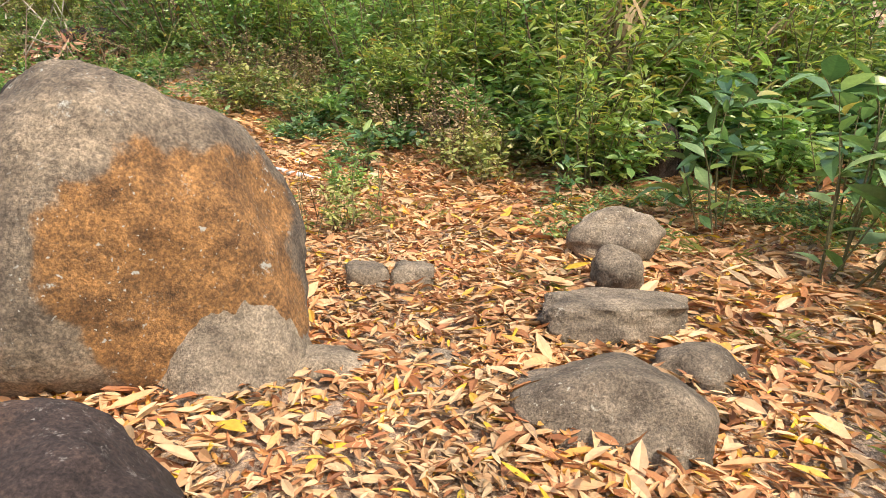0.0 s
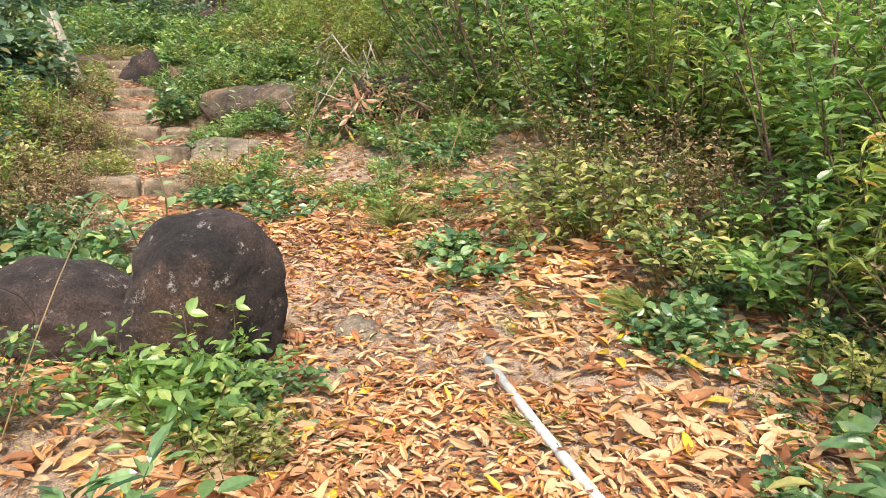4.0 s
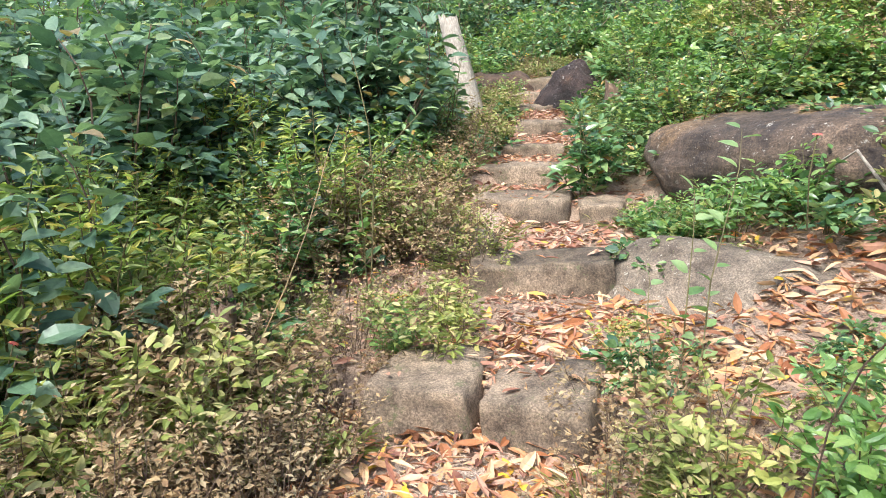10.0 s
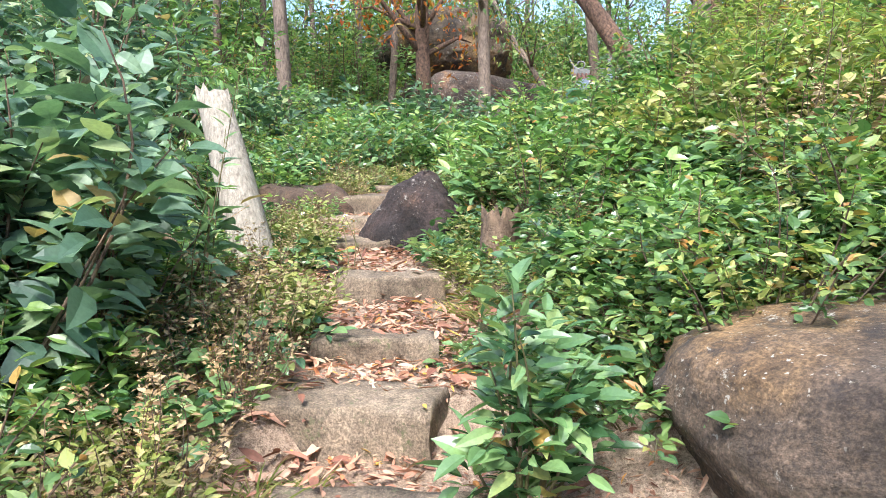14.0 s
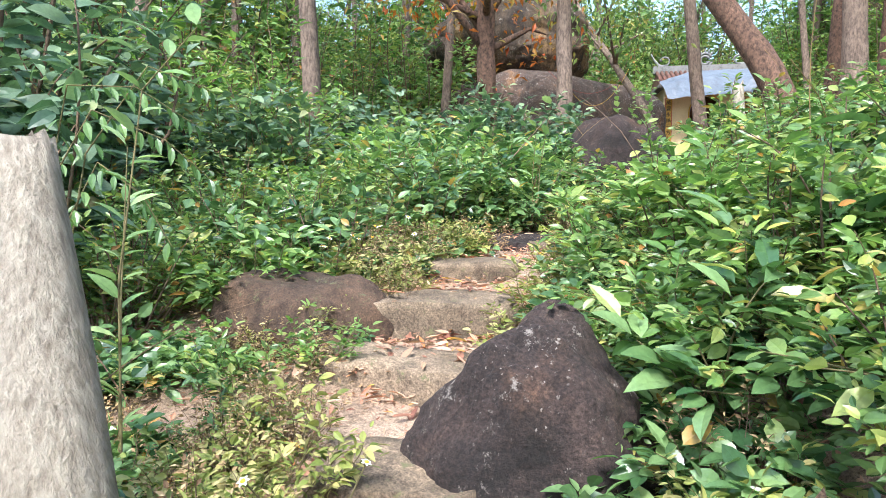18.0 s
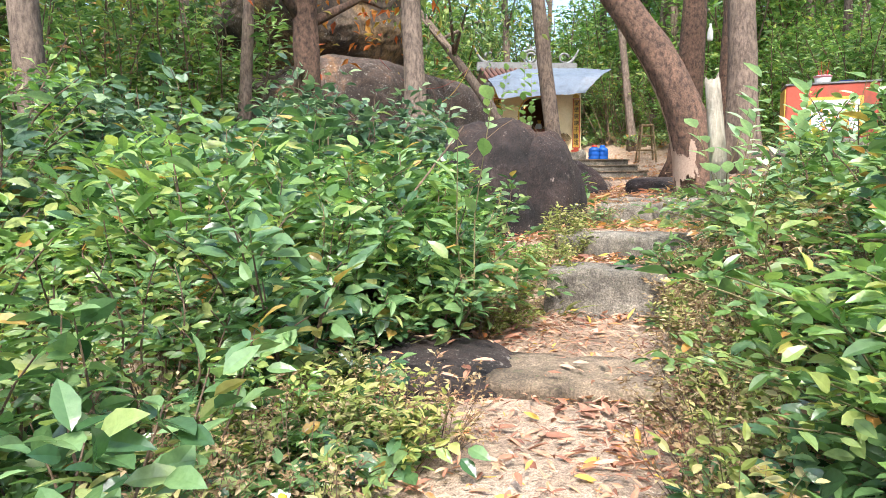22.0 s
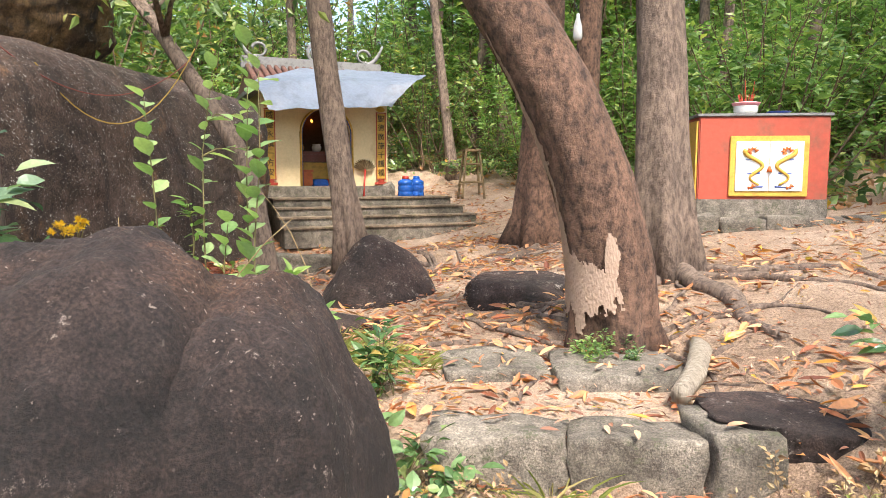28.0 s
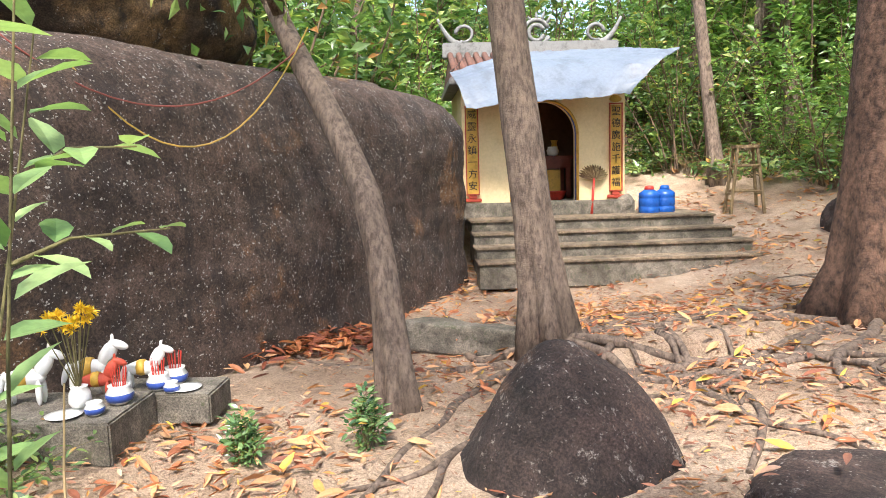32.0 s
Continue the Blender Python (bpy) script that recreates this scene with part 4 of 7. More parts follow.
# ground cover on the banks
scatter("lowgreen", 90, (-14, 3, 8.5, 20), 1.1, 8, (0.9, 1.6), 31)
scatter("lowgreen", 80, (-23, -10, 10, 24), 1.1, 7, (0.8, 1.5), 32)
scatter("bright", 40, (-13, -1, 12, 20), 2.5, 8, (0.7, 1.2), 41)
scatter("mixed", 60, (-14, 2, 9.5, 18), 1.2, 5, (0.7, 1.2), 33)
scatter("low", 60, (-22, -11, 12, 22), 0.7, 4, (0.8, 1.3), 34)
scatter("weed", 50, (-24, -12, 14, 34), 1.5, 6, (0.7, 1.2), 35)
scatter("lowgreen", 60, (-32, -8, 28, 42), 3.5, 14, (1.2, 2.4), 36)
scatter("bush", 60, (-32, -8, 27, 42), 4.0, 14, (0.8, 1.5), 37)
# weeds that close in on the steps
scatter("weed", 60, (-17, -12, 11.5, 20.5), 0.4, 0.85, (0.4, 0.8), 51)
scatter("mixed", 60, (-17, -11, 11, 20.5), 0.4, 0.9, (0.4, 0.85), 52)
scatter("low", 40, (-17, -11.5, 11.5, 20), 0.5, 1.1, (0.6, 1.0), 53)
scatter("tuft", 70, (-17, -6, 8, 21), 0.3, 0.8, (0.7, 1.4), 54)
scatter("waxy", 24, (-19, -15.5, 15.3, 18.8), 1.1, 3, (0.9, 1.35), 55)
scatter("bright", 18, (-19, -15.5, 14.8, 18.8), 1.0, 3, (0.9, 1.4), 84)
scatter("weed", 40, (-4, 4.5, 6, 11), 1.5, 5, (1.0, 1.8), 56)
scatter("mixed", 30, (-4, 4.5, 5.5, 10), 1.4, 4.5, (0.9, 1.5), 57)
scatter("lowgreen", 50, (-13, -8, 11.8, 14.8), 0.8, 3, (0.7, 1.1), 58)
scatter("low", 40, (-13, -8, 11.8, 14.5), 0.8, 2.2, (0.8, 1.2), 59)
scatter("bright", 24, (-13, -8, 12.4, 15), 1.2, 3, (0.6, 0.9), 60)
scatter("dark", 24, (-23, -13, 6, 13.5), 2.6, 8, (1.0, 1.6), 61)
scatter("tallbright", 22, (-17, 2, 27, 40), 4.5, 14, (1.0, 1.6), 62)
scatter("weed", 18, (-15.2, -13.6, 16, 20.5), 0.5, 1.4, (0.7, 1.1), 63)
scatter("dark", 6, (-12.5, -9.8, 6.3, 9.4), 1.9, 3.4, (0.7, 1.0), 64)
scatter("weed", 26, (-10.5, -7.6, 7.5, 9.8), 0.5, 1.5, (1.0, 1.5), 88)
scatter("mixed", 14, (-10.5, -7.6, 7.5, 9.8), 0.5, 1.5, (0.9, 1.3), 89)
scatter("weed", 24, (-11, -7.5, 13, 16.5), 1.6, 5, (1.0, 1.6), 86)
scatter("mixed", 24, (-11, -7.5, 13, 16.5), 1.6, 5, (1.0, 1.6), 87)
scatter("mixed", 20, (-11.5, -7.5, 6.5, 9.6), 0.8, 2, (0.9, 1.4), 65)
# the woods all round
scatter("tall", 22, (-36, 2, 2, 44), 6, 16, (1.0, 1.7), 12)
scatter("tallbright", 18, (-34, 4, 2, 44), 5, 15, (1.0, 1.6), 13)
scatter("tall", 26, (-36, -24, 14, 36), 3, 20, (1.3, 2.0), 42)
scatter("tallbright", 30, (-36, -8, 30, 46), 5, 20, (1.2, 2.0), 43)
scatter("tallbright", 30, (-36, -2, 28, 46), 5, 18, (0.9, 1.7), 25)
scatter("tallbright", 20, (-42, -4, 36, 54), 8, 30, (2.2, 3.2), 75)
scatter("tall", 16, (-46, -25, 16, 46), 5, 30, (1.8, 2.5), 76)
scatter("tallbright", 20, (-20, 0, 27, 42), 4.5, 16, (1.0, 1.6), 45)
scatter("tallbright", 14, (-30, -14, 4, 16), 4.5, 14, (0.9, 1.5), 26)
scatter("talldark", 10, (-30, -14, 4, 16), 4.5, 14, (0.8, 1.3), 27)

# plants with a place of their own
for key, x, y, size in [
        ("broad", 2.1, 3.55, 1.35), ("broad", 1.75, 4.3, 1.15), ("broad", 2.3, 5.7, 1.3), ("bright", 1.2, 6.2, 1.0), ("bright", 2.2, 6.6, 1.1), ("bright", 0.2, 7.2, 1.0), ("broad", 2.6, 4.4, 1.2), ("broad", 0.9, 4.9, 0.5), ("mixed", -0.68, 4.25, 0.95), ("bright", -0.75, 5.3, 0.45),
        ("broad", -2.6, 4.9, 0.62), ("broad", -2.5, 3.9, 0.6), ("broad", -2.75, 5.3, 0.6), ("broad", -0.75, 6.25, 0.62), ("bright", -3.35, 5.95, 0.7), ("mixed", -3.0, 5.9, 0.8), ("grass", -1.8, 7.85, 0.6),
        ("grass", -4.1, 8.85, 0.55), ("bright", -3.9, 6.05, 0.6), ("bright", -1.1, 8.1, 1.0), ("tallbright", -0.6, 8.6, 0.7), ("low", -5.3, 6.9, 1.1), ("low", -5.9, 7.2, 1.2)]:
    plant(key, x, y, size)
for key, x, y, size in [
        ("low", -6.5, 7.35, 1.2), ("low", -5.2, 8.75, 1.0), ("low", -5.9, 9.0, 1.0), ("dense", -9.55, 11.2, 1.25), ("wand", -8.95, 8.85, 0.8),
        ("dark", -11.2, 9.2, 0.85), ("broad", -8.1, 8.2, 0.6), ("dark", -11.1, 9.7, 1.05), ("dark", -11.5, 10.4, 0.9), ("dark", -11.9, 9.9, 1.1), ("weed", -10.1, 10.15, 1.1), ("weed", -10.5, 10.4, 1.0), ("weed", -10.8, 10.75, 1.1), ("weed", -11.3, 11.0, 1.1), ("weed", -9.75, 9.85, 0.9), ("mixed", -10.3, 10.2, 0.9), ("mixed", -11.1, 11.2, 1.0), ("weed", -11.75, 11.5, 1.0), ("low", -8.15, 10.75, 1.0), ("bright", -8.0, 10.6, 0.5), ("mixed", -7.9, 9.0, 1.0),
        ("waxy", -15.5, 13.4, 1.0), ("bright", -14.9, 13.2, 0.9), ("broad", -12.0, 13.6, 0.9), ("broad", -11.7, 13.9, 1.0), ("bright", -13.2, 14.6, 0.9), ("mixed", -14.35, 13.85, 0.8)]:
    plant(key, x, y, size)
for key, x, y, size in [
        ("bright", -15.95, 17.75, 0.45), ("mixed", -16.3, 17.7, 0.5), ("weed", -14.5, 17.4, 0.9), ("bright", -13.9, 16.2, 0.9), ("bush", -13.5, 16.9, 0.85), ("bright", -13.7, 17.6, 0.75), ("broad", -15.75, 16.45, 0.8), ("waxy", -15.9, 15.4, 1.1), ("mixed", -15.8, 18.3, 0.7),
        ("weed", -14.3, 16.6, 1.0), ("bright", -15.9, 16.9, 0.8), ("waxy", -16.3, 16.4, 1.0), ("wand", -17.55, 20.9, 0.95), ("wand", -17.8, 21.2, 0.8), ("broad", -17.1, 21.35, 0.5),
        ("wand", -18.35, 21.3, 1.0), ("dense", -19.05, 23.4, 0.5), ("tuft", -17.6, 22.6, 1.0), ("dense", -19.4, 22.9, 0.6), ("dense", -15.8, 22.4, 0.35), ("tuft", -16.0, 20.8, 1.3)]:
    plant(key, x, y, size)

# ---- trees round the terrace ----
LEAN = [(0, 0, -0.2), (-0.06, -0.07, 0.55), (-0.2, -0.16, 1.15), (-0.5, -0.24, 1.8), (-1.0, -0.36, 2.6), (-1.7, -0.5, 3.6), (-2.4, -0.6, 4.8)]
slim = stand(tree_at_origin(7.5, (-0.95, -0.1), 0.155, 0.1, BARK_GREY, "slim upright tree with grey-brown bark on the terrace", 31), -19.1, 25.4)
thin = stand(tree_at_origin(6.0, (-3.3, 0.3), 0.1, 0.06, BARK_GREY, "thin bowed grey tree leaning over the rock face", 32, line=[(0, 0, -0.2), (-0.12, 0.05, 0.5), (-0.32, 0.12, 1.2), (-0.72, 0.22, 1.75), (-1.3, 0.35, 2.4), (-2.0, 0.6, 3.1), (-2.8, 0.9, 3.9), (-3.6, 1.1, 5.0)]), -19.3, 23.95)
leaner = stand(tree_at_origin(5.6, (-2.4, 0.1), 0.27, 0.16, BARK, "thick leaning brown tree with a crust of pale patches", 33, line=LEAN, flare=1.35, limbs_from=0.75), -15.88, 22.7)
stout = stand(tree_at_origin(8.0, (-0.4, 0.3), 0.2, 0.16, BARK_GREY, "tall tree with furrowed bark beside the altar", 34, flare=1.5), -15.59, 24.0)
stand(tree_at_origin(7.5, (0.2, 0.4), 0.26, 0.17, BARK, "broad-footed brown tree behind the leaning one", 35, flare=1.8), -17.25, 27.1)
stand(tree_at_origin(7.0, (-0.9, 0.2), 0.12, 0.08, BARK_GREY, "slender tree behind the shrine", 36), -20.4, 33.5)
stand(tree_at_origin(7.0, (-0.4, 0.2), 0.13, 0.09, BARK_GREY, "pale slender tree on the wooded bank", 37), -19.6, 35.2)
stand(tree_at_origin(6.0, (0.1, 0.3), 0.2, 0.15, BARK, "brown tree at the edge of the terrace", 38, flare=1.7), -16.85, 28.6)
stand(tree_at_origin(5.5, (-0.6, 0.5), 0.16, 0.1, BARK_GREY, "grey tree standing against the rocks", 39), -18.9, 20.6)
fire = stand(tree_at_origin(3.4, (0.3, -0.3), 0.2, 0.14, BARK, "dark-limbed tree with orange leaves over the rocks", 40, crown=REDLEAF, count=700, leaf=0.16, reach=2.0, limbs_from=0.7), -20.4, 20.1)
wood = [tree_at_origin(8.5 + i, (0.4 * i - 0.6, 0.3), 0.12, 0.06, BARK_GREY, "slender woodland tree with a thin green crown", 60 + i, count=2300, reach=2.3, limbs_from=0.4, sides=12, leaf=0.16, crown=BRIGHT) for i in range(4)]
rnd_w = random.Random(77)
k = 0
while k < 96:
    x, y = rnd_w.uniform(-36, -4), rnd_w.uniform(14, 46)
    if trail_gap([(x, y)])[0] < 5.5 or math.hypot(x + 21.7, y - 30.5) < 4.2 or math.hypot(x + 22.6, y - 25) < 4.2 or math.hypot(x + 13.5, y - 26.5) < 2.2:
        continue
    src = wood[k % 4]
    ob = src if k < 4 else copy_thing(src, Matrix())
    ob.matrix_world = pose(x, y, gz(x, y), 0, 0, rnd_w.uniform(0, 360)) @ Matrix.Scale(rnd_w.uniform(0.85, 1.3), 4)
    k += 1


# ---- fallen leaves ----
def litter(name, count, area, reach, seed, mat, label, size=(0.09, 0.19), dense=None, trod=1.0):
    """Dry leaves lying on the ground, curled, thick near the trail."""
    rg = np.random.default_rng(seed)
    n = count * 6
    p = np.stack([rg.uniform(area[0], area[1], n), rg.uniform(area[2], area[3], n)], 1)
    d = trail_gap(p)
    keep = rg.uniform(0, 1, n) < np.clip(1.15 - d / reach, 0, 1)
    clump = np.array([noise.noise((a * 0.9, b * 0.9, seed)) for a, b in p])
    keep &= rg.uniform(-0.5 - (dense or 0), 0.35, n) < clump
    p = p[keep][:count]
    n = len(p)
    h = np.concatenate([heights(q) for q in np.array_split(p, max(1, n // 2000))])
    bump = np.array([0.03 * noise.noise((a * 1.7, b * 1.7, 0)) + 0.015 * noise.noise((a * 6, b * 6, 3)) for a, b in p])
    base = np.column_stack([p, h + bump + rg.uniform(0.006, 0.05, n)])
    a = rg.uniform(0, 2 * math.pi, n)
    way = np.stack([np.cos(a), np.sin(a), rg.normal(0.04, 0.22, n)], 1)
    face = np.stack([rg.normal(0, 0.45, n), rg.normal(0, 0.45, n), np.ones(n)], 1)
    L = rg.uniform(*size, n) * (trod + (1 - trod) * soft_step(d[keep][:n], 0.1, 0.9))
    ob = raw(name, *leaves(base, way, face, L, L * rg.uniform(0.16, 0.38, n), True, rg.normal(0.08, 0.16, n)), mat)
    return tagged(ob, label, "leaf litter", kind="stuff")


litter("fallen_leaves", 30000, (-5.4, 5, -1.5, 9.5), 4.6, 3, LITTER, "thick litter of tan and orange dry leaves over the trail", (0.06, 0.19), 0.9, 0.6)
litter("leaf_fragments", 25000, (-5.4, 4, -1.5, 9.5), 4.0, 6, LITTER, "broken bits of dry leaves covering the earth", (0.03, 0.08), 0.9)
litter("leaf_fragments", 40000, (-3, 3.5, -1, 7), 4.0, 61, LITTER, "crumbled brown leaves between the larger ones", (0.04, 0.1), 1.5)
litter("leaf_fragments", 22000, (-16.5, -4, 7, 19), 1.3, 7, LITTER_RED, "broken bits of dry leaves on the steps", (0.025, 0.06), 0.3)
litter("fallen_leaves", 11000, (-16.5, -3.5, 7, 19), 1.9, 4, LITTER_RED, "reddish dry leaves scattered on the steps", (0.045, 0.13))
litter("leaf_fragments", 22000, (-22, -12, 17.5, 31), 4.5, 8, LITTER_RED, "broken bits of dry leaves on the terrace", (0.02, 0.06), 0.3)
litter("fallen_leaves", 11000, (-23, -11, 17.5, 33), 6.0, 5, LITTER_ORANGE, "scattered reddish dry leaves on the terrace", (0.06, 0.155), 0.0)


def undergrowth(count, seed, mat, label, size, up):
    """Leaves of the forest floor away from the trail, standing over all the hillside."""
    rg = np.random.default_rng(seed)
    p = np.stack([rg.uniform(-42, 16, count * 2), rg.uniform(-14, 52, count * 2)], 1)
    d = trail_gap(p)
    ok = (d > 3.2) & (rg.uniform(0, 1, len(p)) < np.array([0.5 + 0.9 * noise.noise((a * 0.5, b * 0.5, seed)) for a, b in p]))
    for a, b, r in CLEAR + TERRACE:
        ok &= np.hypot(p[:, 0] - a, p[:, 1] - b) > r
    p = p[ok][:count]
    n = len(p)
    h = np.concatenate([heights(q) for q in np.array_split(p, 40)])
    L = rg.uniform(0.5, 1.3, n) * size
    ob = raw("undergrowth", *leaves(np.column_stack([p, h + rg.uniform(0.02, up, n)]), rg.normal(0, 1, (n, 3)) + (0, 0, 0.2), rg.normal(0, 0.6, (n, 3)) + (0, 0, 1), L, L * 0.5, False), mat)
    tagged(ob, label, "undergrowth", kind="stuff")


undergrowth(60000, 5, GREEN, "low green growth over the wooded hillside", 0.26, 0.3)
undergrowth(50000, 6, LITTER, "dry leaves and twigs under the wooded hillside", 0.24, 0.08)

# ---- dead trunks ----
def dead_trunk(name, base, top, r0, r1, label, seed, ragged=0.12, mat=None):
    rnd = random.Random(seed)
    b, t = Vector(base), Vector(top)
    n, sides = 16, 20
    pts = [(t - b) * (i / (n - 1)) for i in range(n)]
    vs, fs = [], []
    for i, p in enumerate(pts):
        u = i / (n - 1)
        r = r0 + (r1 - r0) * u ** 0.6
        for k in range(sides):
            a = 2 * math.pi * k / sides
            d = Vector((math.cos(a), math.sin(a), 0))
            q = 1 + 0.1 * noise.noise((math.cos(a) * 1.6 + seed, math.sin(a) * 1.6, u * 2)) + 0.09 * abs(noise.noise((math.cos(a) * 5 + seed, math.sin(a) * 5, u * 0.6)))
            q *= 1 + 0.25 * max(0, 0.25 - u) * 4 * (0.5 + 0.5 * math.sin(4 * a + seed))
            z = ragged * noise.noise((math.cos(a) * 3, math.sin(a) * 3, seed)) if i == n - 1 else 0
            vs.append(p + d * r * q + Vector((0, 0, z)))
    for i in range(n - 1):
        for k in range(sides):
            a, c = i * sides + k, i * sides + (k + 1) % sides
            fs.append((a, c, c + sides, a + sides))
    m = len(vs)
    vs.append(pts[-1] - Vector((0, 0, ragged * 0.5)))
    top_ring = (n - 1) * sides
    fs += [(top_ring + k, top_ring + (k + 1) % sides, m) for k in range(sides)]
    ob = raw(name, vs, fs, mat or DEADWOOD, None, True)
    ob.location = b
    return tagged(ob, label, "dead trunk")


dead_trunk("dead_tree", (-12.18, 11.66, -0.12), (-12.91, 11.69, 1.27), 0.16, 0.112, "barkless pale dead trunk standing beside the steps", 3)
dead_trunk("tree_stump", (-11.3, 12.95, 0.0), (-11.32, 12.97, 0.4), 0.15, 0.125, "broken rotten tree stump among leaves", 5, 0.2, TWIG)
dead_trunk("dead_post", (-14.8, 18.95, 1.0), (-14.94, 19.04, 2.24), 0.08, 0.055, "split grey wooden post beside the trail", 7, 0.1)
dead_trunk("tree_stump", (-7.9, 8.05, -0.8), (-7.95, 8.1, -0.3), 0.06, 0.05, "short rotten stump in the weeds", 9, 0.1, TWIG)
dead_trunk("tree_stump", (-19.85, 31.0, 1.1), (-19.9, 31.1, 1.85), 0.2, 0.1, "gnarled grey stump beside the shrine steps", 11, 0.2, DEADWOOD)
dead_trunk("dead_tree", (-12.75, 11.35, -0.1), (-12.95, 11.25, 0.75), 0.07, 0.05, "thin rotten trunk in the thicket", 13, 0.1, TWIG)


# ---- sticks, roots and the pipe ----
PIPE = plain_mat("white_pipe", (0.62, 0.62, 0.58), 0.45, (0.36, 0.33, 0.27), 0, 20)
pipe = raw("pipe", *tube([(x, y, gz(x, y) + 0.035) for x, y in ((-2.49, 7.17), (-2.02, 6.69), (-1.55, 6.22), (-1.08, 5.74))], [0.024] * 4, 12), PIPE, None, True)
tagged(pipe, "weathered white plastic pipe lying in fallen leaves", "pipe")


def stick(points, r, label, mat=None, name="stick"):
    ob = raw(name, *tube(points, list(np.linspace(r, r * 0.45, len(points))), 7), mat or TWIG, None, True)
    return tagged(ob, label, "stick")


def drop(x, y, up=0.02):
    return (x, y, gz(x, y) + up)


stick([drop(-1.0, 4.05), drop(-0.75, 4.0, 0.03), drop(-0.45, 3.9)], 0.02, "short dry stick lying across the trail")
rnd_s = random.Random(5)
for i in range(16):
    x, y = -6.9 + rnd_s.uniform(-0.9, 0.9), 12.2 + rnd_s.uniform(-0.7, 0.7)
    a, b = rnd_s.uniform(0, 6.28), rnd_s.uniform(0.5, 1.1)
    z = gz(x, y)
    stick([(x, y, z + rnd_s.uniform(0.05, 0.5)), (x + math.cos(a) * b * 0.5, y + math.sin(a) * b * 0.5, z + rnd_s.uniform(0.35, 0.7)), (x + math.cos(a) * b, y + math.sin(a) * b, z + rnd_s.uniform(0.0, 0.5))],
          rnd_s.uniform(0.008, 0.022), "bare grey branch in a heap of brushwood", DEADWOOD, "branch")
for x0, y0, x1, y1, h0, h1, r in [(-6.2, 10.2, -6.9, 11.6, 0.1, 0.9, 0.012), (-11.0, 13.4, -10.3, 13.1, 0.15, 0.3, 0.015),
                                  (-16.2, 16.0, -15.9, 16.9, 0.0, 1.2, 0.01), (-2.0, 8.6, -0.6, 9.6, 0.1, 0.5, 0.012)]:
    stick([drop(x0, y0, h0), drop((x0 + x1) / 2, (y0 + y1) / 2, (h0 + h1) / 2 + 0.06), drop(x1, y1, h1)], r, "bare dry branch leaning in the undergrowth", TWIG, "branch")


def root_run(points, r, mat=BARK_GREY):
    q = curve_path([drop(x, y, r * (0.5 * noise.noise((x * 3, y * 3, 1)) + 0.1)) for x, y in points], 26)
    rr = [r * (1 - 0.65 * i / 25) * (1 + 0.35 * noise.noise(v * 7)) for i, v in enumerate(q)]
    ob = raw("tree_root", *tube(q, rr, 9), mat, None, True)
    return tagged(ob, "bare surface root running over the trodden earth", "root")


rnd_r = random.Random(9)
for cx, cy, n, reach, r in [(-19.1, 25.4, 14, 2.6, 0.04), (-15.85, 22.7, 10, 1.3, 0.035), (-15.59, 24.0, 8, 1.6, 0.06), (-17.25, 27.1, 12, 2.3, 0.045), (-16.85, 28.6, 8, 1.6, 0.05)]:
    for i in range(n):
        a = 2 * math.pi * i / n + rnd_r.uniform(-0.3, 0.3)
        pts, x, y = [], cx + math.cos(a) * 0.12, cy + math.sin(a) * 0.12
        for s in range(8):
            pts.append((x, y))
            a += rnd_r.uniform(-0.6, 0.6)
            x, y = x + math.cos(a) * reach / 7, y + math.sin(a) * reach / 7
        root_run(pts, r * rnd_r.uniform(0.6, 1.1))


# crust of pale patches on the leaning tree
def crust():
    """A thin crust following the lower trunk of the leaning tree: a strip up one side, spreading at the foot."""
    vs, fs, at = [], [], {}
    spine = curve_path(LEAN)
    cols, rows = 130, 240
    for i in range(rows):
        z = 0.08 + i * 0.0085
        j = min(max(k for k in range(14) if spine[k].z <= z), 12)
        u = (z - spine[j].z) / (spine[j + 1].z - spine[j].z)
        c = spine[j].lerp(spine[j + 1], u)
        r = (0.27 - 0.11 * (j + u) / 13) * (1 + 0.35 * math.exp(-(j + u) * 1.5)) * 1.09 + 0.01
        for k in range(cols):
            deg = 180 + k * 0.9
            n = noise.noise((deg * 0.06, z * 6, 2.0)) + 0.7 * noise.noise((deg * 0.16, z * 15, 5.0)) + 0.4 * noise.noise((deg * 0.5, z * 45, 7.0))
            body = ((deg - 234) / 54) ** 2 + ((z - 0.4) / 0.17) ** 2
            arm = ((deg - 278 - (z - 0.55) * 40) / 11) ** 2 + ((z - 0.6) / 0.17) ** 2
            tail = ((deg - 234) / 9) ** 2 + ((z - 0.2) / 0.11) ** 2
            neck = ((deg - 222 + (z - 0.5) * 55) / 17) ** 2 + ((z - 0.6) / 0.24) ** 2
            strip = abs(deg - 204) / (17 - 4 * z) if 0.4 < z < 2.0 else 9
            if min(body, arm, tail, neck, strip) < 1 + 0.75 * n:
                a = math.radians(deg)
                at[i, k] = len(vs)
                vs.append(c + Vector((math.cos(a), math.sin(a), 0)) * (r + 0.006 * noise.noise((k * 0.6, i * 0.5, 9))))
    for i, k in at:
        q = [(i, k), (i, k + 1), (i + 1, k + 1), (i + 1, k)]
        if all(x in at for x in q):
            fs.append([at[x] for x in q])
    return vs, fs


CRUST = plain_mat("pale_crust", (0.4, 0.285, 0.21), 0.95, (0.28, 0.19, 0.135), 0, 30)
raw("bark_crust", *crust(), CRUST, leaner, True, "crumbling pale tan crust on the bark")

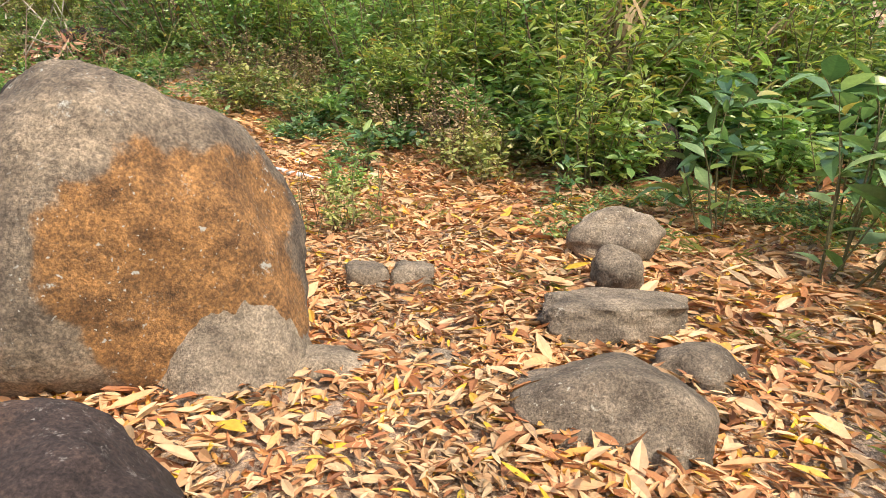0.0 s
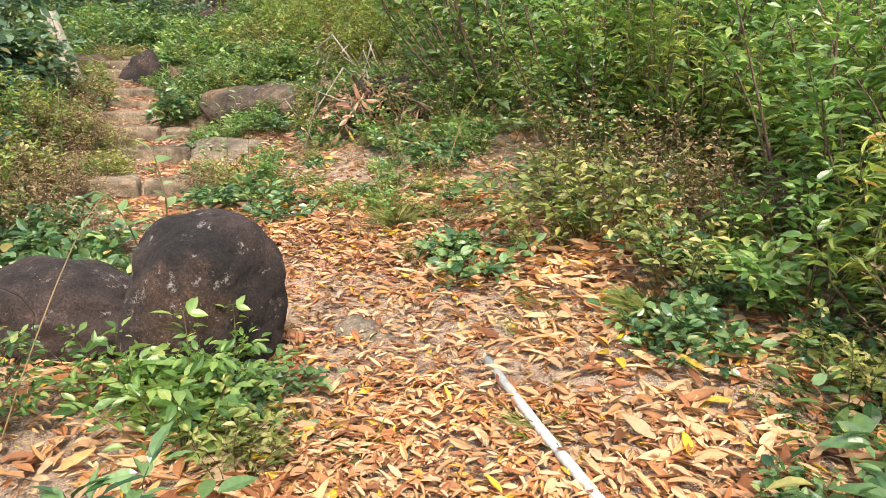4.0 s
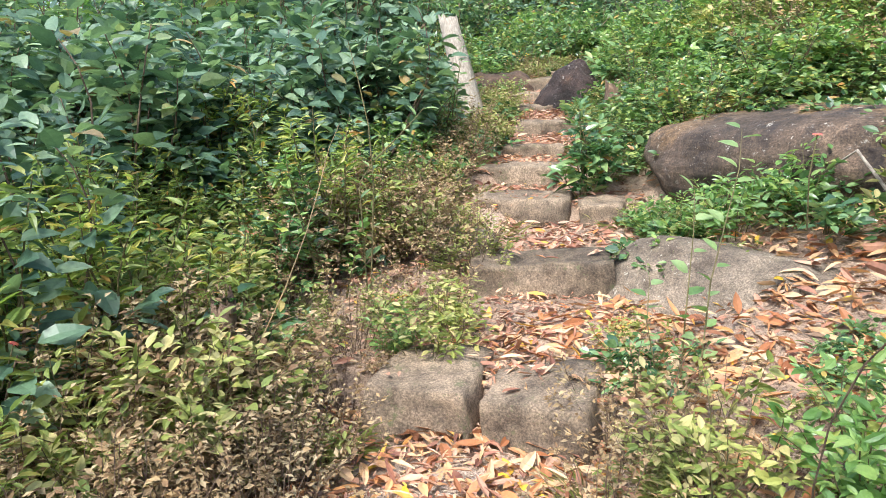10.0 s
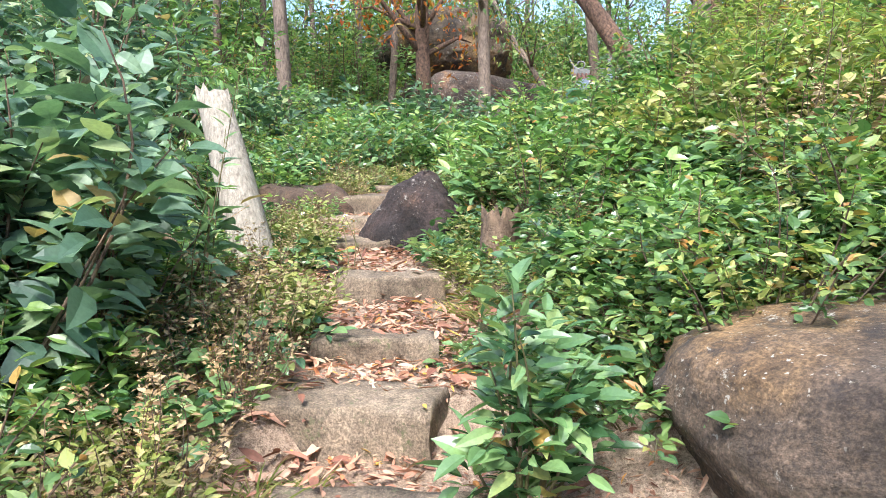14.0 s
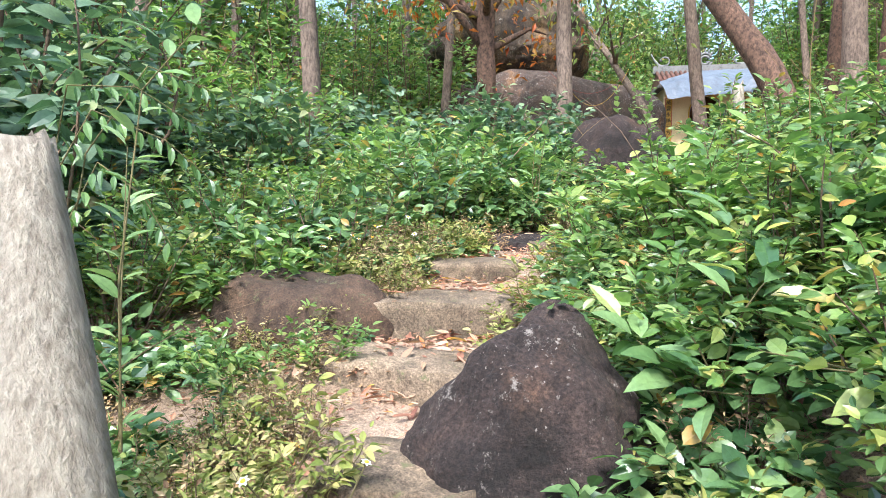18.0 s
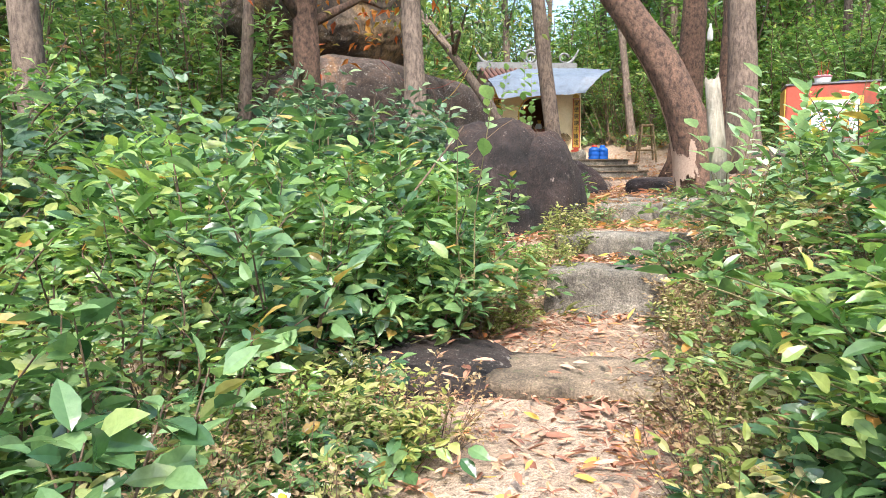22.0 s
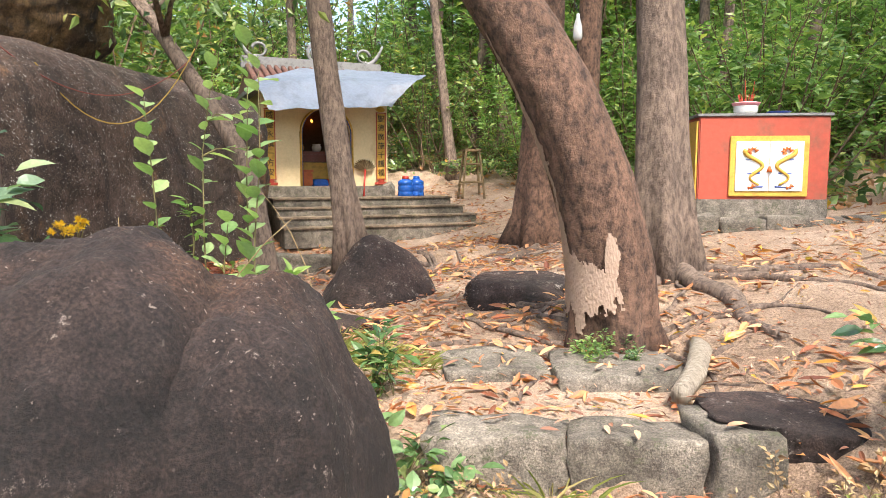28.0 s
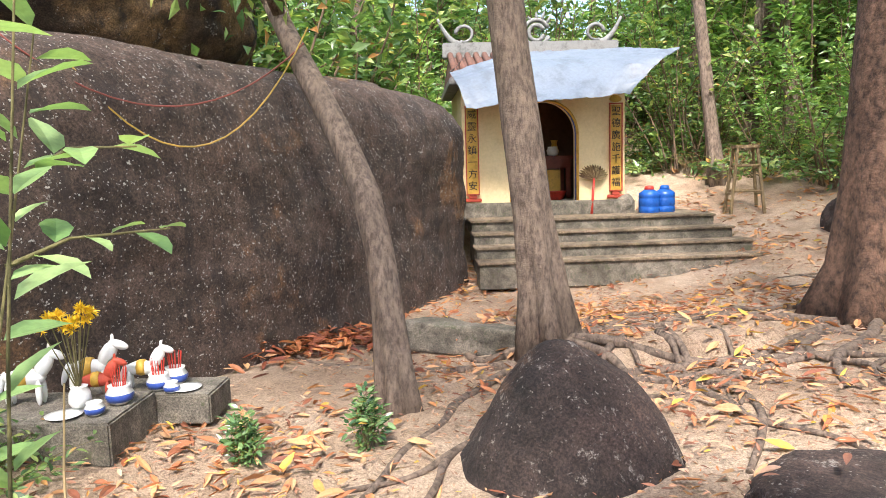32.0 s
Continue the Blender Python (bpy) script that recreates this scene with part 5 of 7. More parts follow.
# ---- the shrine ----
SH = pose(-21.75, 29.8, 1.12, 0, 0, 42)
YELLOW = plain_mat("yellow_plaster", (0.84, 0.67, 0.39), 0.85, (0.72, 0.55, 0.3), 0, 3, 0.25)
REDPAINT = plain_mat("red_paint", (0.5, 0.07, 0.035), 0.6, (0.36, 0.06, 0.04), 0, 6)
ALTARRED = plain_mat("faded_red_paint", (0.44, 0.08, 0.045), 0.75, (0.2, 0.09, 0.055), 0, 2.2)
GOLD = plain_mat("ochre_gold_paint", (0.68, 0.4, 0.06), 0.5)
INK = plain_mat("black_paint", (0.02, 0.018, 0.016), 0.6)
DARKWOOD = plain_mat("red_brown_wood", (0.2, 0.045, 0.025), 0.4)
TILE = plain_mat("clay_tile", (0.15, 0.07, 0.05), 0.9, (0.07, 0.04, 0.034), 0, 9)
GREYCEM = plain_mat("grey_cement", (0.22, 0.22, 0.215), 0.9, (0.09, 0.09, 0.085), 0, 9)
TARP = plain_mat("silver_tarp", (0.14, 0.17, 0.215), 0.5, (0.085, 0.1, 0.125), 0, 2.6)
BLUEPLASTIC = plain_mat("blue_plastic", (0.02, 0.12, 0.5), 0.25)
REDPLASTIC = plain_mat("red_plastic", (0.6, 0.05, 0.03), 0.4)
ORANGE = plain_mat("orange_plastic", (0.7, 0.16, 0.03), 0.4)
WHITE = plain_mat("white_glaze", (0.78, 0.77, 0.74), 0.25, (0.66, 0.65, 0.62), 0, 10, 0.15)
BLUEGLAZE = plain_mat("blue_glaze", (0.05, 0.1, 0.4), 0.3)
DARKPLASTER = plain_mat("dark_brown_plaster", (0.1, 0.07, 0.045), 0.9)
PLANK = bark_mat("old_timber", (0.32, 0.23, 0.12), (0.15, 0.1, 0.05), 8)
BLACKVINYL = plain_mat("black_vinyl", (0.025, 0.026, 0.032), 0.4)

stairs = thing("shrine_stairs", SH, "weathered grey concrete stairs up to the shrine", "stairs")
for i, (top, front) in enumerate([(0.31, -1.75), (0.46, -1.42), (0.61, -1.1), (0.76, -0.8)]):
    bm = bmesh.new()
    box(bm, 3.72 - 0.12 * i, 0.45 if i < 3 else 1.2, 0.31 if i == 0 else 0.16, 0.7 - 0.06 * i, front + (0.22 if i < 3 else 0.6), top - (0.31 if i == 0 else 0.16), 0.012)
    st = part("step", bm, CONCRETE, stairs)
    part("tread", box(bmesh.new(), 3.76 - 0.12 * i, 0.48 if i < 3 else 1.22, 0.035, 0.7 - 0.06 * i, front + (0.205 if i < 3 else 0.58), top - 0.004, 0.008), STEPSTONE, st, "worn pale tread")
bm = bmesh.new()
box(bm, 3.4, 1.2, 0.6, 0.6, -0.4, 0)
part("core", bm, CONCRETE, stairs)

shrine = thing("shrine", SH, "small yellow-plastered shrine with red trim and calligraphy", "shrine")
bm = bmesh.new()
box(bm, 2.62, 2.4, 0.24, 0, 1.05, 0.75, 0.015)
part("plinth", bm, CONCRETE, shrine)
F = 0.99


def front_wall(w, h, dw, dh, thick):
    """A wall with an arched doorway cut through it."""
    vs, fs = [], []
    r = dw / 2
    arch = [(-r, 0.0)] + [(-r * math.cos(a), dh - r + r * math.sin(a)) for a in np.linspace(0, math.pi, 19)] + [(r, 0.0)]
    outer = [(-w / 2, 0.0)] + [(x * w / dw, h) if abs(x) < r * 0.999 else (math.copysign(w / 2, x), h if i > 0 else 0) for i, (x, z) in enumerate(arch[1:-1])] + [(w / 2, 0.0)]
    outer[1], outer[-2] = (-w / 2, h), (w / 2, h)
    n = len(arch)
    for y in (0, thick):
        vs += [(x, y, z) for x, z in arch] + [(x, y, z) for x, z in outer]
    for i in range(n - 1):
        fs.append((i, n + i, n + i + 1, i + 1))
        fs.append((2 * n + i, 2 * n + i + 1, 3 * n + i + 1, 3 * n + i))
        fs.append((i, i + 1, 2 * n + i + 1, 2 * n + i))
        fs.append((n + i, 3 * n + i, 3 * n + i + 1, n + i + 1))
    return [(x, y, z + F) for x, y, z in vs], fs, arch


vs, fs, arch = front_wall(2.4, 1.7, 0.95, 1.45, 0.16)
raw("front_wall", vs, fs, YELLOW, shrine)
for sx in (-1, 1):
    bm = bmesh.new()
    box(bm, 0.14, 1.9, 1.7, sx * 1.13, 1.11, F)
    part("side_wall", bm, YELLOW, shrine)
# back wall dark brown, unlike the yellow front and sides
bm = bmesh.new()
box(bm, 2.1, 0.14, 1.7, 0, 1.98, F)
part("back_wall", bm, DARKPLASTER, shrine)
trim = [(x * 1.04, -0.012, z + F + (0.012 if z > 0 else 0)) for x, z in arch]
raw("door_trim", *tube(trim, [0.022] * len(trim), 6), GOLD, shrine, True)
trim2 = [(x * 0.98, 0.0, z + F) for x, z in arch]
raw("door_edge", *tube(trim2, [0.01] * len(trim2), 5), BLUEGLAZE, shrine, True)
bm = bmesh.new()
box(bm, 1.15, 0.05, 0.14, 0, -0.028, F + 1.5, 0.006)
part("lintel", bm, REDPAINT, shrine)


def couplet(x, text, label):
    board = part("couplet_board", box(bmesh.new(), 0.17, 0.03, 1.24, x, -0.018, F + 0.14, 0.004), GOLD, shrine, label)
    for dx in (-0.09, 0.09):
        part("border", box(bmesh.new(), 0.014, 0.02, 1.28, x + dx, -0.036, F + 0.12), REDPAINT, board)
    for dz in (0.12, 1.39):
        part("border", box(bmesh.new(), 0.2, 0.02, 0.016, x, -0.036, F + dz), REDPAINT, board)
    foot = bmesh.new()
    box(foot, 0.26, 0.03, 0.05, x, -0.02, F + 0.02, 0.01)
    box(foot, 0.12, 0.03, 0.05, x, -0.022, F + 0.068, 0.01)
    part("foot_scroll", foot, REDPAINT, board)
    pet = []
    for k in range(7):
        a = math.radians(30 + 20 * k)
        pet.append(leaves(np.array([[x, -0.02, F + 1.42]]), np.array([[math.cos(a), 0, math.sin(a)]]), np.array([[0, -1.0, 0]]), np.array([0.13]), np.array([0.05])))
    raw("lotus", *join([(list(map(Vector, v)), f) for v, f in pet]), GOLD, board)
    for i, ch in enumerate(text):
        c = bpy.data.curves.new("glyph", "FONT")
        c.body, c.size, c.align_x, c.align_y, c.extrude = ch, 0.14, "CENTER", "CENTER", 0.003
        c.materials.append(INK)
        g = new("glyph", c)
        g.parent = board
        g.matrix_local = Matrix.Translation((x, -0.04, F + 1.28 - i * 0.172)) @ Euler((math.pi / 2, 0, 0)).to_matrix().to_4x4()


couplet(-1.06, "威靈永鎮一方安", "yellow calligraphy board with a red border")
couplet(1.06, "聖德廣施千護福", "yellow calligraphy board with a red border")

# roof: clay tiles in rows, grey ridge with scrolls
bm = bmesh.new()
box(bm, 2.75, 2.3, 0.1, 0, 0.98, F + 1.7, 0.01)
part("eave", bm, GREYCEM, shrine)
bm = bmesh.new()
v = [bm.verts.new(p) for p in [(-1.35, -0.15, F + 1.8), (1.35, -0.15, F + 1.8), (1.3, 1.0, F + 2.28), (-1.3, 1.0, F + 2.28), (-1.35, 2.1, F + 1.8), (1.35, 2.1, F + 1.8)]]
for f in ((0, 1, 2, 3), (3, 2, 5, 4), (0, 3, 4), (1, 5, 2), (0, 4, 5, 1)):
    bm.faces.new([v[i] for i in f])
roof = part("roof", bm, TILE, shrine)
tv, tf = tube([(0, -0.18, F + 1.82), (0, 0.4, F + 2.06), (0, 1.0, F + 2.31)], [0.05, 0.05, 0.05], 8)
tile_row = None
for i in range(20):
    x = -1.28 + i * 0.135
    if tile_row is None:
        tile_row = raw("roof_tile", tv, tf, TILE, roof, True)
        tile_row.location = (x, 0, 0)
    else:
        o = new("roof_tile", tile_row.data)
        o.parent, o.location = roof, (x, 0, 0)
ridge = part("ridge", box(bmesh.new(), 2.8, 0.14, 0.24, 0, 1.0, F + 2.24, 0.015), GREYCEM, shrine)
for sx in (-1, 1):
    p = [(sx * (1.1 + 0.3 * t), 1.0, F + 2.45 + 0.28 * t * t) for t in np.linspace(0, 1.2, 8)]
    raw("ridge_scroll", *tube(p, list(np.linspace(0.07, 0.02, 8)), 8), GREYCEM, ridge, True)
    cur = [(sx * (1.05 + 0.13 * math.cos(a)), 1.0, F + 2.62 + 0.12 * math.sin(a)) for a in np.linspace(0, 5.2, 14)]
    raw("ridge_curl", *tube(cur, list(np.linspace(0.035, 0.02, 14)), 6), GREYCEM, ridge, True)
for r in (0.2, 0.12):
    cur = [(0.1 + r * math.cos(a), 1.0, F + 2.62 + r * math.sin(a)) for a in np.linspace(0.4, 6.0, 20)]
    raw("ridge_ornament", *tube(cur, [0.035] * 20, 6), GREYCEM, ridge, True)
for k in range(5):
    a = math.radians(40 + 25 * k)
    cur = [(0.1 + (0.2 + 0.12 * t) * math.cos(a), 1.0, F + 2.62 + (0.2 + 0.14 * t) * math.sin(a + 0.3 * t)) for t in (0, 0.5, 1)]
    raw("ridge_flame", *tube(cur, [0.03, 0.022, 0.006], 6), GREYCEM, ridge, True)


def tarp_mesh():
    vs, fs, nu, nv = [], [], 70, 34
    for j in range(nv):
        v = j / (nv - 1)
        for i in range(nu):
            u = i / (nu - 1)
            top = [np.interp(u, (0, 0.3, 0.65, 1), q) for q in ((-1.38, -0.43, 0.7, 1.78), (-0.3, 0.3, 0.3, -0.6), (2.84, 3.19, 3.22, 3.07))]
            hem = [np.interp(u, (0, 0.5, 1), q) for q in ((-1.2, -0.1, 1.02), (-0.8, -0.95, -0.8), (2.3, 2.36, 2.44))]
            x, y, z = (a * (1 - v) + b * v for a, b in zip(top, hem))
            z += 0.07 * math.sin(math.pi * v) - 0.03 * math.sin(math.pi * u) * math.sin(3 * math.pi * v)
            z += 0.03 * noise.noise((u * 7, v * 4, 1)) + 0.02 * abs(noise.noise((u * 16, v * 9, 4))) + 0.012 * noise.noise((u * 30, v * 18, 8))
            y -= 0.03 * noise.noise((u * 12, v * 3, 6))
            vs.append((x, y, z))
    for j in range(nv - 1):
        for i in range(nu - 1):
            a = j * nu + i
            fs.append((a, a + 1, a + nu + 1, a + nu))
    n = len(vs)
    vs += [(x, y, z - 0.006) for x, y, z in vs]
    fs += [tuple(n + k for k in reversed(f)) for f in fs]
    return vs, fs


tarp = raw("tarpaulin", *tarp_mesh(), TARP, None, True)
tarp.matrix_world = SH
tagged(tarp, "sagging silver-blue tarpaulin tied over the shrine front", "tarpaulin")
for a, b in (((-1.38, -0.3, F + 1.85), (-1.1, 0.6, F + 2.2)), ((1.78, -0.6, F + 2.08), (1.25, 0.6, F + 2.2))):
    rope = raw("rope", *tube([a, tuple((np.array(a) + b) / 2 - (0, 0, 0.03)), b], [0.006] * 3, 5), INK, None, True)
    rope.matrix_world = SH
    tagged(rope, "thin dark cord holding the tarpaulin", "rope")


def inside(name, build, mat, label, category, m):
    ob = part(name, build(bmesh.new()), mat)
    ob.matrix_world = SH @ m
    return tagged(ob, label, category)


table = thing("altar_table", SH @ pose(0, 1.2, F), "red-brown carved wooden altar table inside the shrine", "table")
part("tabletop", box(bmesh.new(), 1.3, 0.6, 0.06, 0, 0, 0.62, 0.01), DARKWOOD, table)
part("apron", box(bmesh.new(), 1.2, 0.04, 0.14, 0, -0.26, 0.48, 0.01), DARKWOOD, table)
for x in (-0.58, 0.58):
    for y in (-0.24, 0.24):
        part("leg", box(bmesh.new(), 0.07, 0.07, 0.62, x, y, 0, 0.008), DARKWOOD, table)
cloth = inside("altar_cloth", lambda b: box(b, 0.9, 0.02, 0.42, 0, 0, 0), GOLD, "ochre cloth hanging under the altar table", "cloth", pose(0, 0.95, F + 0.04))


def lathe(bm, profile, sides=16):
    rings = []
    for r, z in profile:
        rings.append([bm.verts.new((r * math.cos(2 * math.pi * k / sides), r * math.sin(2 * math.pi * k / sides), z)) for k in range(sides)])
    for a, b in zip(rings, rings[1:]):
        for k in range(sides):
            f = bm.faces.new((a[k], a[(k + 1) % sides], b[(k + 1) % sides], b[k]))
            f.smooth = True
    bm.faces.new(list(reversed(rings[0])))
    bm.faces.new(rings[-1])
    return bm


POT = [(0.05, 0), (0.09, 0.03), (0.1, 0.09), (0.075, 0.13), (0.085, 0.15), (0.06, 0.15), (0.055, 0.1)]
for x, mat, lab in ((0.05, WHITE, "white porcelain incense bowl on the altar table"), (-0.3, GOLD, "gilded offering bowl on the altar table"), (0.35, WHITE, "small white jar on the altar table")):
    inside("offering_bowl", lambda b: lathe(b, POT), mat, lab, "bowl", pose(x, 1.05, F + 0.68))
for x in (-0.42, 0.42):
    inside("vase", lambda b: lathe(b, [(0.05, 0), (0.08, 0.08), (0.04, 0.2), (0.06, 0.26), (0.03, 0.26)]), GOLD, "brass vase on the altar table", "vase", pose(x, 1.25, F + 0.68))
inside("plastic_stool", lambda b: box(box(b, 0.28, 0.28, 0.05, 0, 0, 0.26, 0.015), 0.24, 0.24, 0.26, 0, 0, 0, 0.02), ORANGE, "low orange plastic stool inside the shrine", "stool", pose(-0.3, 0.55, F))
inside("basin", lambda b: lathe(b, [(0.14, 0), (0.19, 0.12), (0.2, 0.13), (0.17, 0.13), (0.12, 0.02)]), REDPLASTIC, "red plastic basin on the shrine floor", "basin", pose(0.25, 0.5, F))
inside("crate", lambda b: box(b, 0.3, 0.2, 0.13, 0, 0, 0, 0.012), BLUEPLASTIC, "small blue crate on the shrine floor", "crate", pose(-0.02, 0.5, F))
lampm, lt, lb = nodes_of("red_lamp")
lb.inputs["Base Color"].default_value = (0.9, 0.1, 0.02, 1)
lb.inputs["Emission Color"].default_value, lb.inputs["Emission Strength"].default_value = (1, 0.2, 0.03, 1), 3.0
for x in (-0.15, 0.12):
    inside("altar_lamp", lambda b: lathe(b, [(0.012, 0), (0.022, 0.02), (0.02, 0.045), (0.006, 0.06)], 10), lampm, "tiny glowing red altar lamp", "lamp", pose(x, 1.75, F + 1.32))

# things on the platform
def water_jar(x, y, cap, label):
    j = thing("water_jar", SH @ pose(x, y, 0.765), label, "jar", "blue jars beside the shrine")
    part("body", lathe(bmesh.new(), [(0.13, 0), (0.15, 0.02), (0.15, 0.1), (0.14, 0.115), (0.15, 0.13), (0.15, 0.22), (0.14, 0.235), (0.15, 0.25), (0.145, 0.31), (0.07, 0.36), (0.06, 0.36)]), BLUEPLASTIC, j)
    part("cap", lathe(bmesh.new(), [(0.065, 0.355), (0.07, 0.37), (0.06, 0.41), (0.02, 0.42)]), cap, j)


water_jar(1.5, -0.2, REDPLASTIC, "round blue plastic water jar with a red cap")
water_jar(1.76, -0.12, BLUEPLASTIC, "round blue plastic water jar with a blue lid")
fan = thing("palm_broom", SH @ pose(0.72, -0.16, 0.77, -8), "dry palm-leaf broom leaning on the shrine wall", "broom")
fv = []
for k in range(15):
    a = math.radians(20 + 10 * k)
    fv.append(leaves(np.array([[0, 0, 0.52]]), np.array([[math.cos(a), 0, math.sin(a)]]), np.array([[0, -1.0, 0]]), np.array([0.25]), np.array([0.06])))
raw("fan", *join([(list(map(Vector, v)), f) for v, f in fv]), STRAW, fan)
raw("handle", *tube([(-0.06, 0, 0), (0, 0, 0.55)], [0.02, 0.016], 8), REDPLASTIC, fan, True, "red handle")
boulder(-20.85, 30.55, 2.0, (0.15, 0.13, 0.2), CONCRETE, "lump of grey cement at the shrine corner", 61, 0, 0.1, 3)
stool = thing("wooden_stool", pose(-19.55, 32.0, gz(-19.55, 32.0), 0, 0, 30), "tall rough wooden stool beside the shrine", "stool")
part("seat", box(bmesh.new(), 0.34, 0.3, 0.05, 0, 0, 0.98, 0.006), PLANK, stool)
for x in (-1, 1):
    for y in (-1, 1):
        raw("leg", *tube([(x * 0.24, y * 0.2, 0), (x * 0.14, y * 0.12, 0.98)], [0.026, 0.024], 6), PLANK, stool)
for z in (0.3, 0.68):
    k = 0.24 - 0.1 * z
    for x in (-1, 1):
        raw("rung", *tube([(x * k, -k * 0.85, z), (x * k, k * 0.85, z)], [0.018] * 2, 6), PLANK, stool)
        raw("rung", *tube([(-k, x * k * 0.85, z + 0.04), (k, x * k * 0.85, z + 0.04)], [0.018] * 2, 6), PLANK, stool)

# ---- the red altar ----
AL = pose(-14.68, 25.9, 1.84, 0, 0, 12.9)
altar = thing("outdoor_altar", AL, "faded red masonry altar with a tiled dragon picture", "altar")
part("body", box(bmesh.new(), 1.3, 0.8, 1.06, 0, 0.4, 0, 0.012), ALTARRED, altar)
part("side_panel", box(bmesh.new(), 0.02, 0.74, 1.02, -0.662, 0.4, 0.0), GOLD, altar, "yellow painted side")
part("damp_footing", box(bmesh.new(), 1.312, 0.812, 0.24, 0, 0.4, -0.02, 0.01), CONCRETE, altar, "bare stained cement foot")
part("rim", box(bmesh.new(), 1.34, 0.84, 0.03, 0, 0.4, 1.06, 0.006), GREYCEM, altar)
frame_ = part("picture_frame", box(bmesh.new(), 0.78, 0.03, 0.62, 0.05, -0.012, 0.24, 0.006), GOLD, altar, "yellow frame")
tilem = plain_mat("picture_tile", (0.78, 0.8, 0.8), 0.2, (0.72, 0.74, 0.75), 0, 4, 0.1)
for x in (-0.118, 0.218):
    part("picture_tile", box(bmesh.new(), 0.33, 0.02, 0.51, x, -0.03, 0.295, 0.003), tilem, frame_)
for sx in (-1, 1):
    cur = []
    for t in np.linspace(0, 1, 20):
        cur.append((0.05 + sx * (0.1 + 0.075 * math.sin(t * 8.5) + 0.08 * t), -0.044, 0.36 + 0.36 * t))
    raw("painted_curl", *tube(cur, list(np.linspace(0.012, 0.026, 20)), 6), GOLD, frame_, True, "golden painted curl")
    for k in range(9):
        a = math.radians(20 + 40 * k)
        c = (0.05 + sx * 0.17, 0.7) if k < 6 else (0.05 + sx * 0.19, 0.36)
        p = [(c[0] + 0.02 * math.cos(a), -0.045, c[1] + 0.02 * math.sin(a)), (c[0] + 0.065 * math.cos(a), -0.045, c[1] + 0.05 * math.sin(a))]
        raw("painted_flame", *tube(p, [0.02, 0.004], 5), ORANGE, frame_, True, "orange painted flame")
    for k in range(3):
        p = [(0.05 + sx * (0.06 + 0.03 * k), -0.044, 0.34 + 0.14 * k), (0.05 + sx * (0.2 + 0.02 * k), -0.044, 0.335 + 0.14 * k)]
        raw("painted_cloud", *tube(p, [0.008, 0.004], 5), BLUEGLAZE, frame_, True, "blue painted cloud")
raw("painted_pearl", *tube([(0.05, -0.045, 0.49), (0.05, -0.045, 0.55)], [0.03, 0.012], 8), ORANGE, frame_, True, "orange painted pearl")
bowl = part("incense_bowl", lathe(bmesh.new(), [(0.1, 0), (0.12, 0.05), (0.125, 0.1), (0.13, 0.12), (0.14, 0.135), (0.12, 0.14), (0.1, 0.1)], 20), WHITE)
bowl.matrix_world = AL @ pose(-0.1, 0.3, 1.09)
tagged(bowl, "white porcelain bowl with pink bands and incense sticks", "bowl")
band = part("band", lathe(bmesh.new(), [(0.1265, 0.1), (0.1425, 0.128), (0.142, 0.134), (0.126, 0.108)], 20), plain_mat("pink_glaze", (0.7, 0.25, 0.27), 0.3), bowl, "pink rim")
for i in range(14):
    a = i * 2.4
    raw("incense_stick", *tube([(0.05 * math.cos(a), 0.05 * math.sin(a), 0.1), (0.08 * math.cos(a), 0.08 * math.sin(a), 0.22 + 0.14 * (i % 7 == 0))], [0.004, 0.003], 4), REDPLASTIC, bowl)
dish = part("dish", lathe(bmesh.new(), [(0.07, 0), (0.12, 0.03), (0.125, 0.035), (0.08, 0.02)], 20), BLUEGLAZE)
dish.matrix_world = AL @ pose(0.22, 0.25, 1.09)
tagged(dish, "blue and white dish on the red altar", "dish")
for i in range(7):
    step_block(-15.75 + i * 0.42, 25.5 + i * 0.1, 1.86 + 0.03 * (i % 2), 0.42, 0.4, 0.3, 13, 140 + i, "mossy block of the altar's stone footing", CONCRETE)
sofa = thing("cushion_seat", pose(-12.1, 27.0, gz(-12.1, 27.0), 0, 0, 10), "worn black vinyl seat lying on the bank", "seat")
part("base", box(bmesh.new(), 1.8, 0.6, 0.16, 0, 0, 0, 0.05), BLACKVINYL, sofa)
for i in range(9):
    raw("cushion_rib", *tube([(-0.8 + i * 0.2, 0.25, 0.1), (-0.8 + i * 0.2, 0.32, 0.34), (-0.8 + i * 0.2, 0.2, 0.52)], [0.11, 0.12, 0.08], 10), BLACKVINYL, sofa, True)

# ---- the little horse altar under the rock ----
LG = pose(-20.55, 22.25, gz(-20.55, 22.25), 0, 0, 38) @ Matrix.Scale(0.88, 4) @ pose(0.5, 0, 0)
ledge = thing("altar_ledge", LG, "low concrete offering ledge beside the rock face", "ledge")
part("front_block", box(bmesh.new(), 1.5, 0.6, 0.26, -0.5, 0, -0.04, 0.012), CONCRETE, ledge)
part("side_block", box(bmesh.new(), 0.9, 0.4, 0.2, 0.15, 0.504, -0.02, 0.012), CONCRETE, ledge)


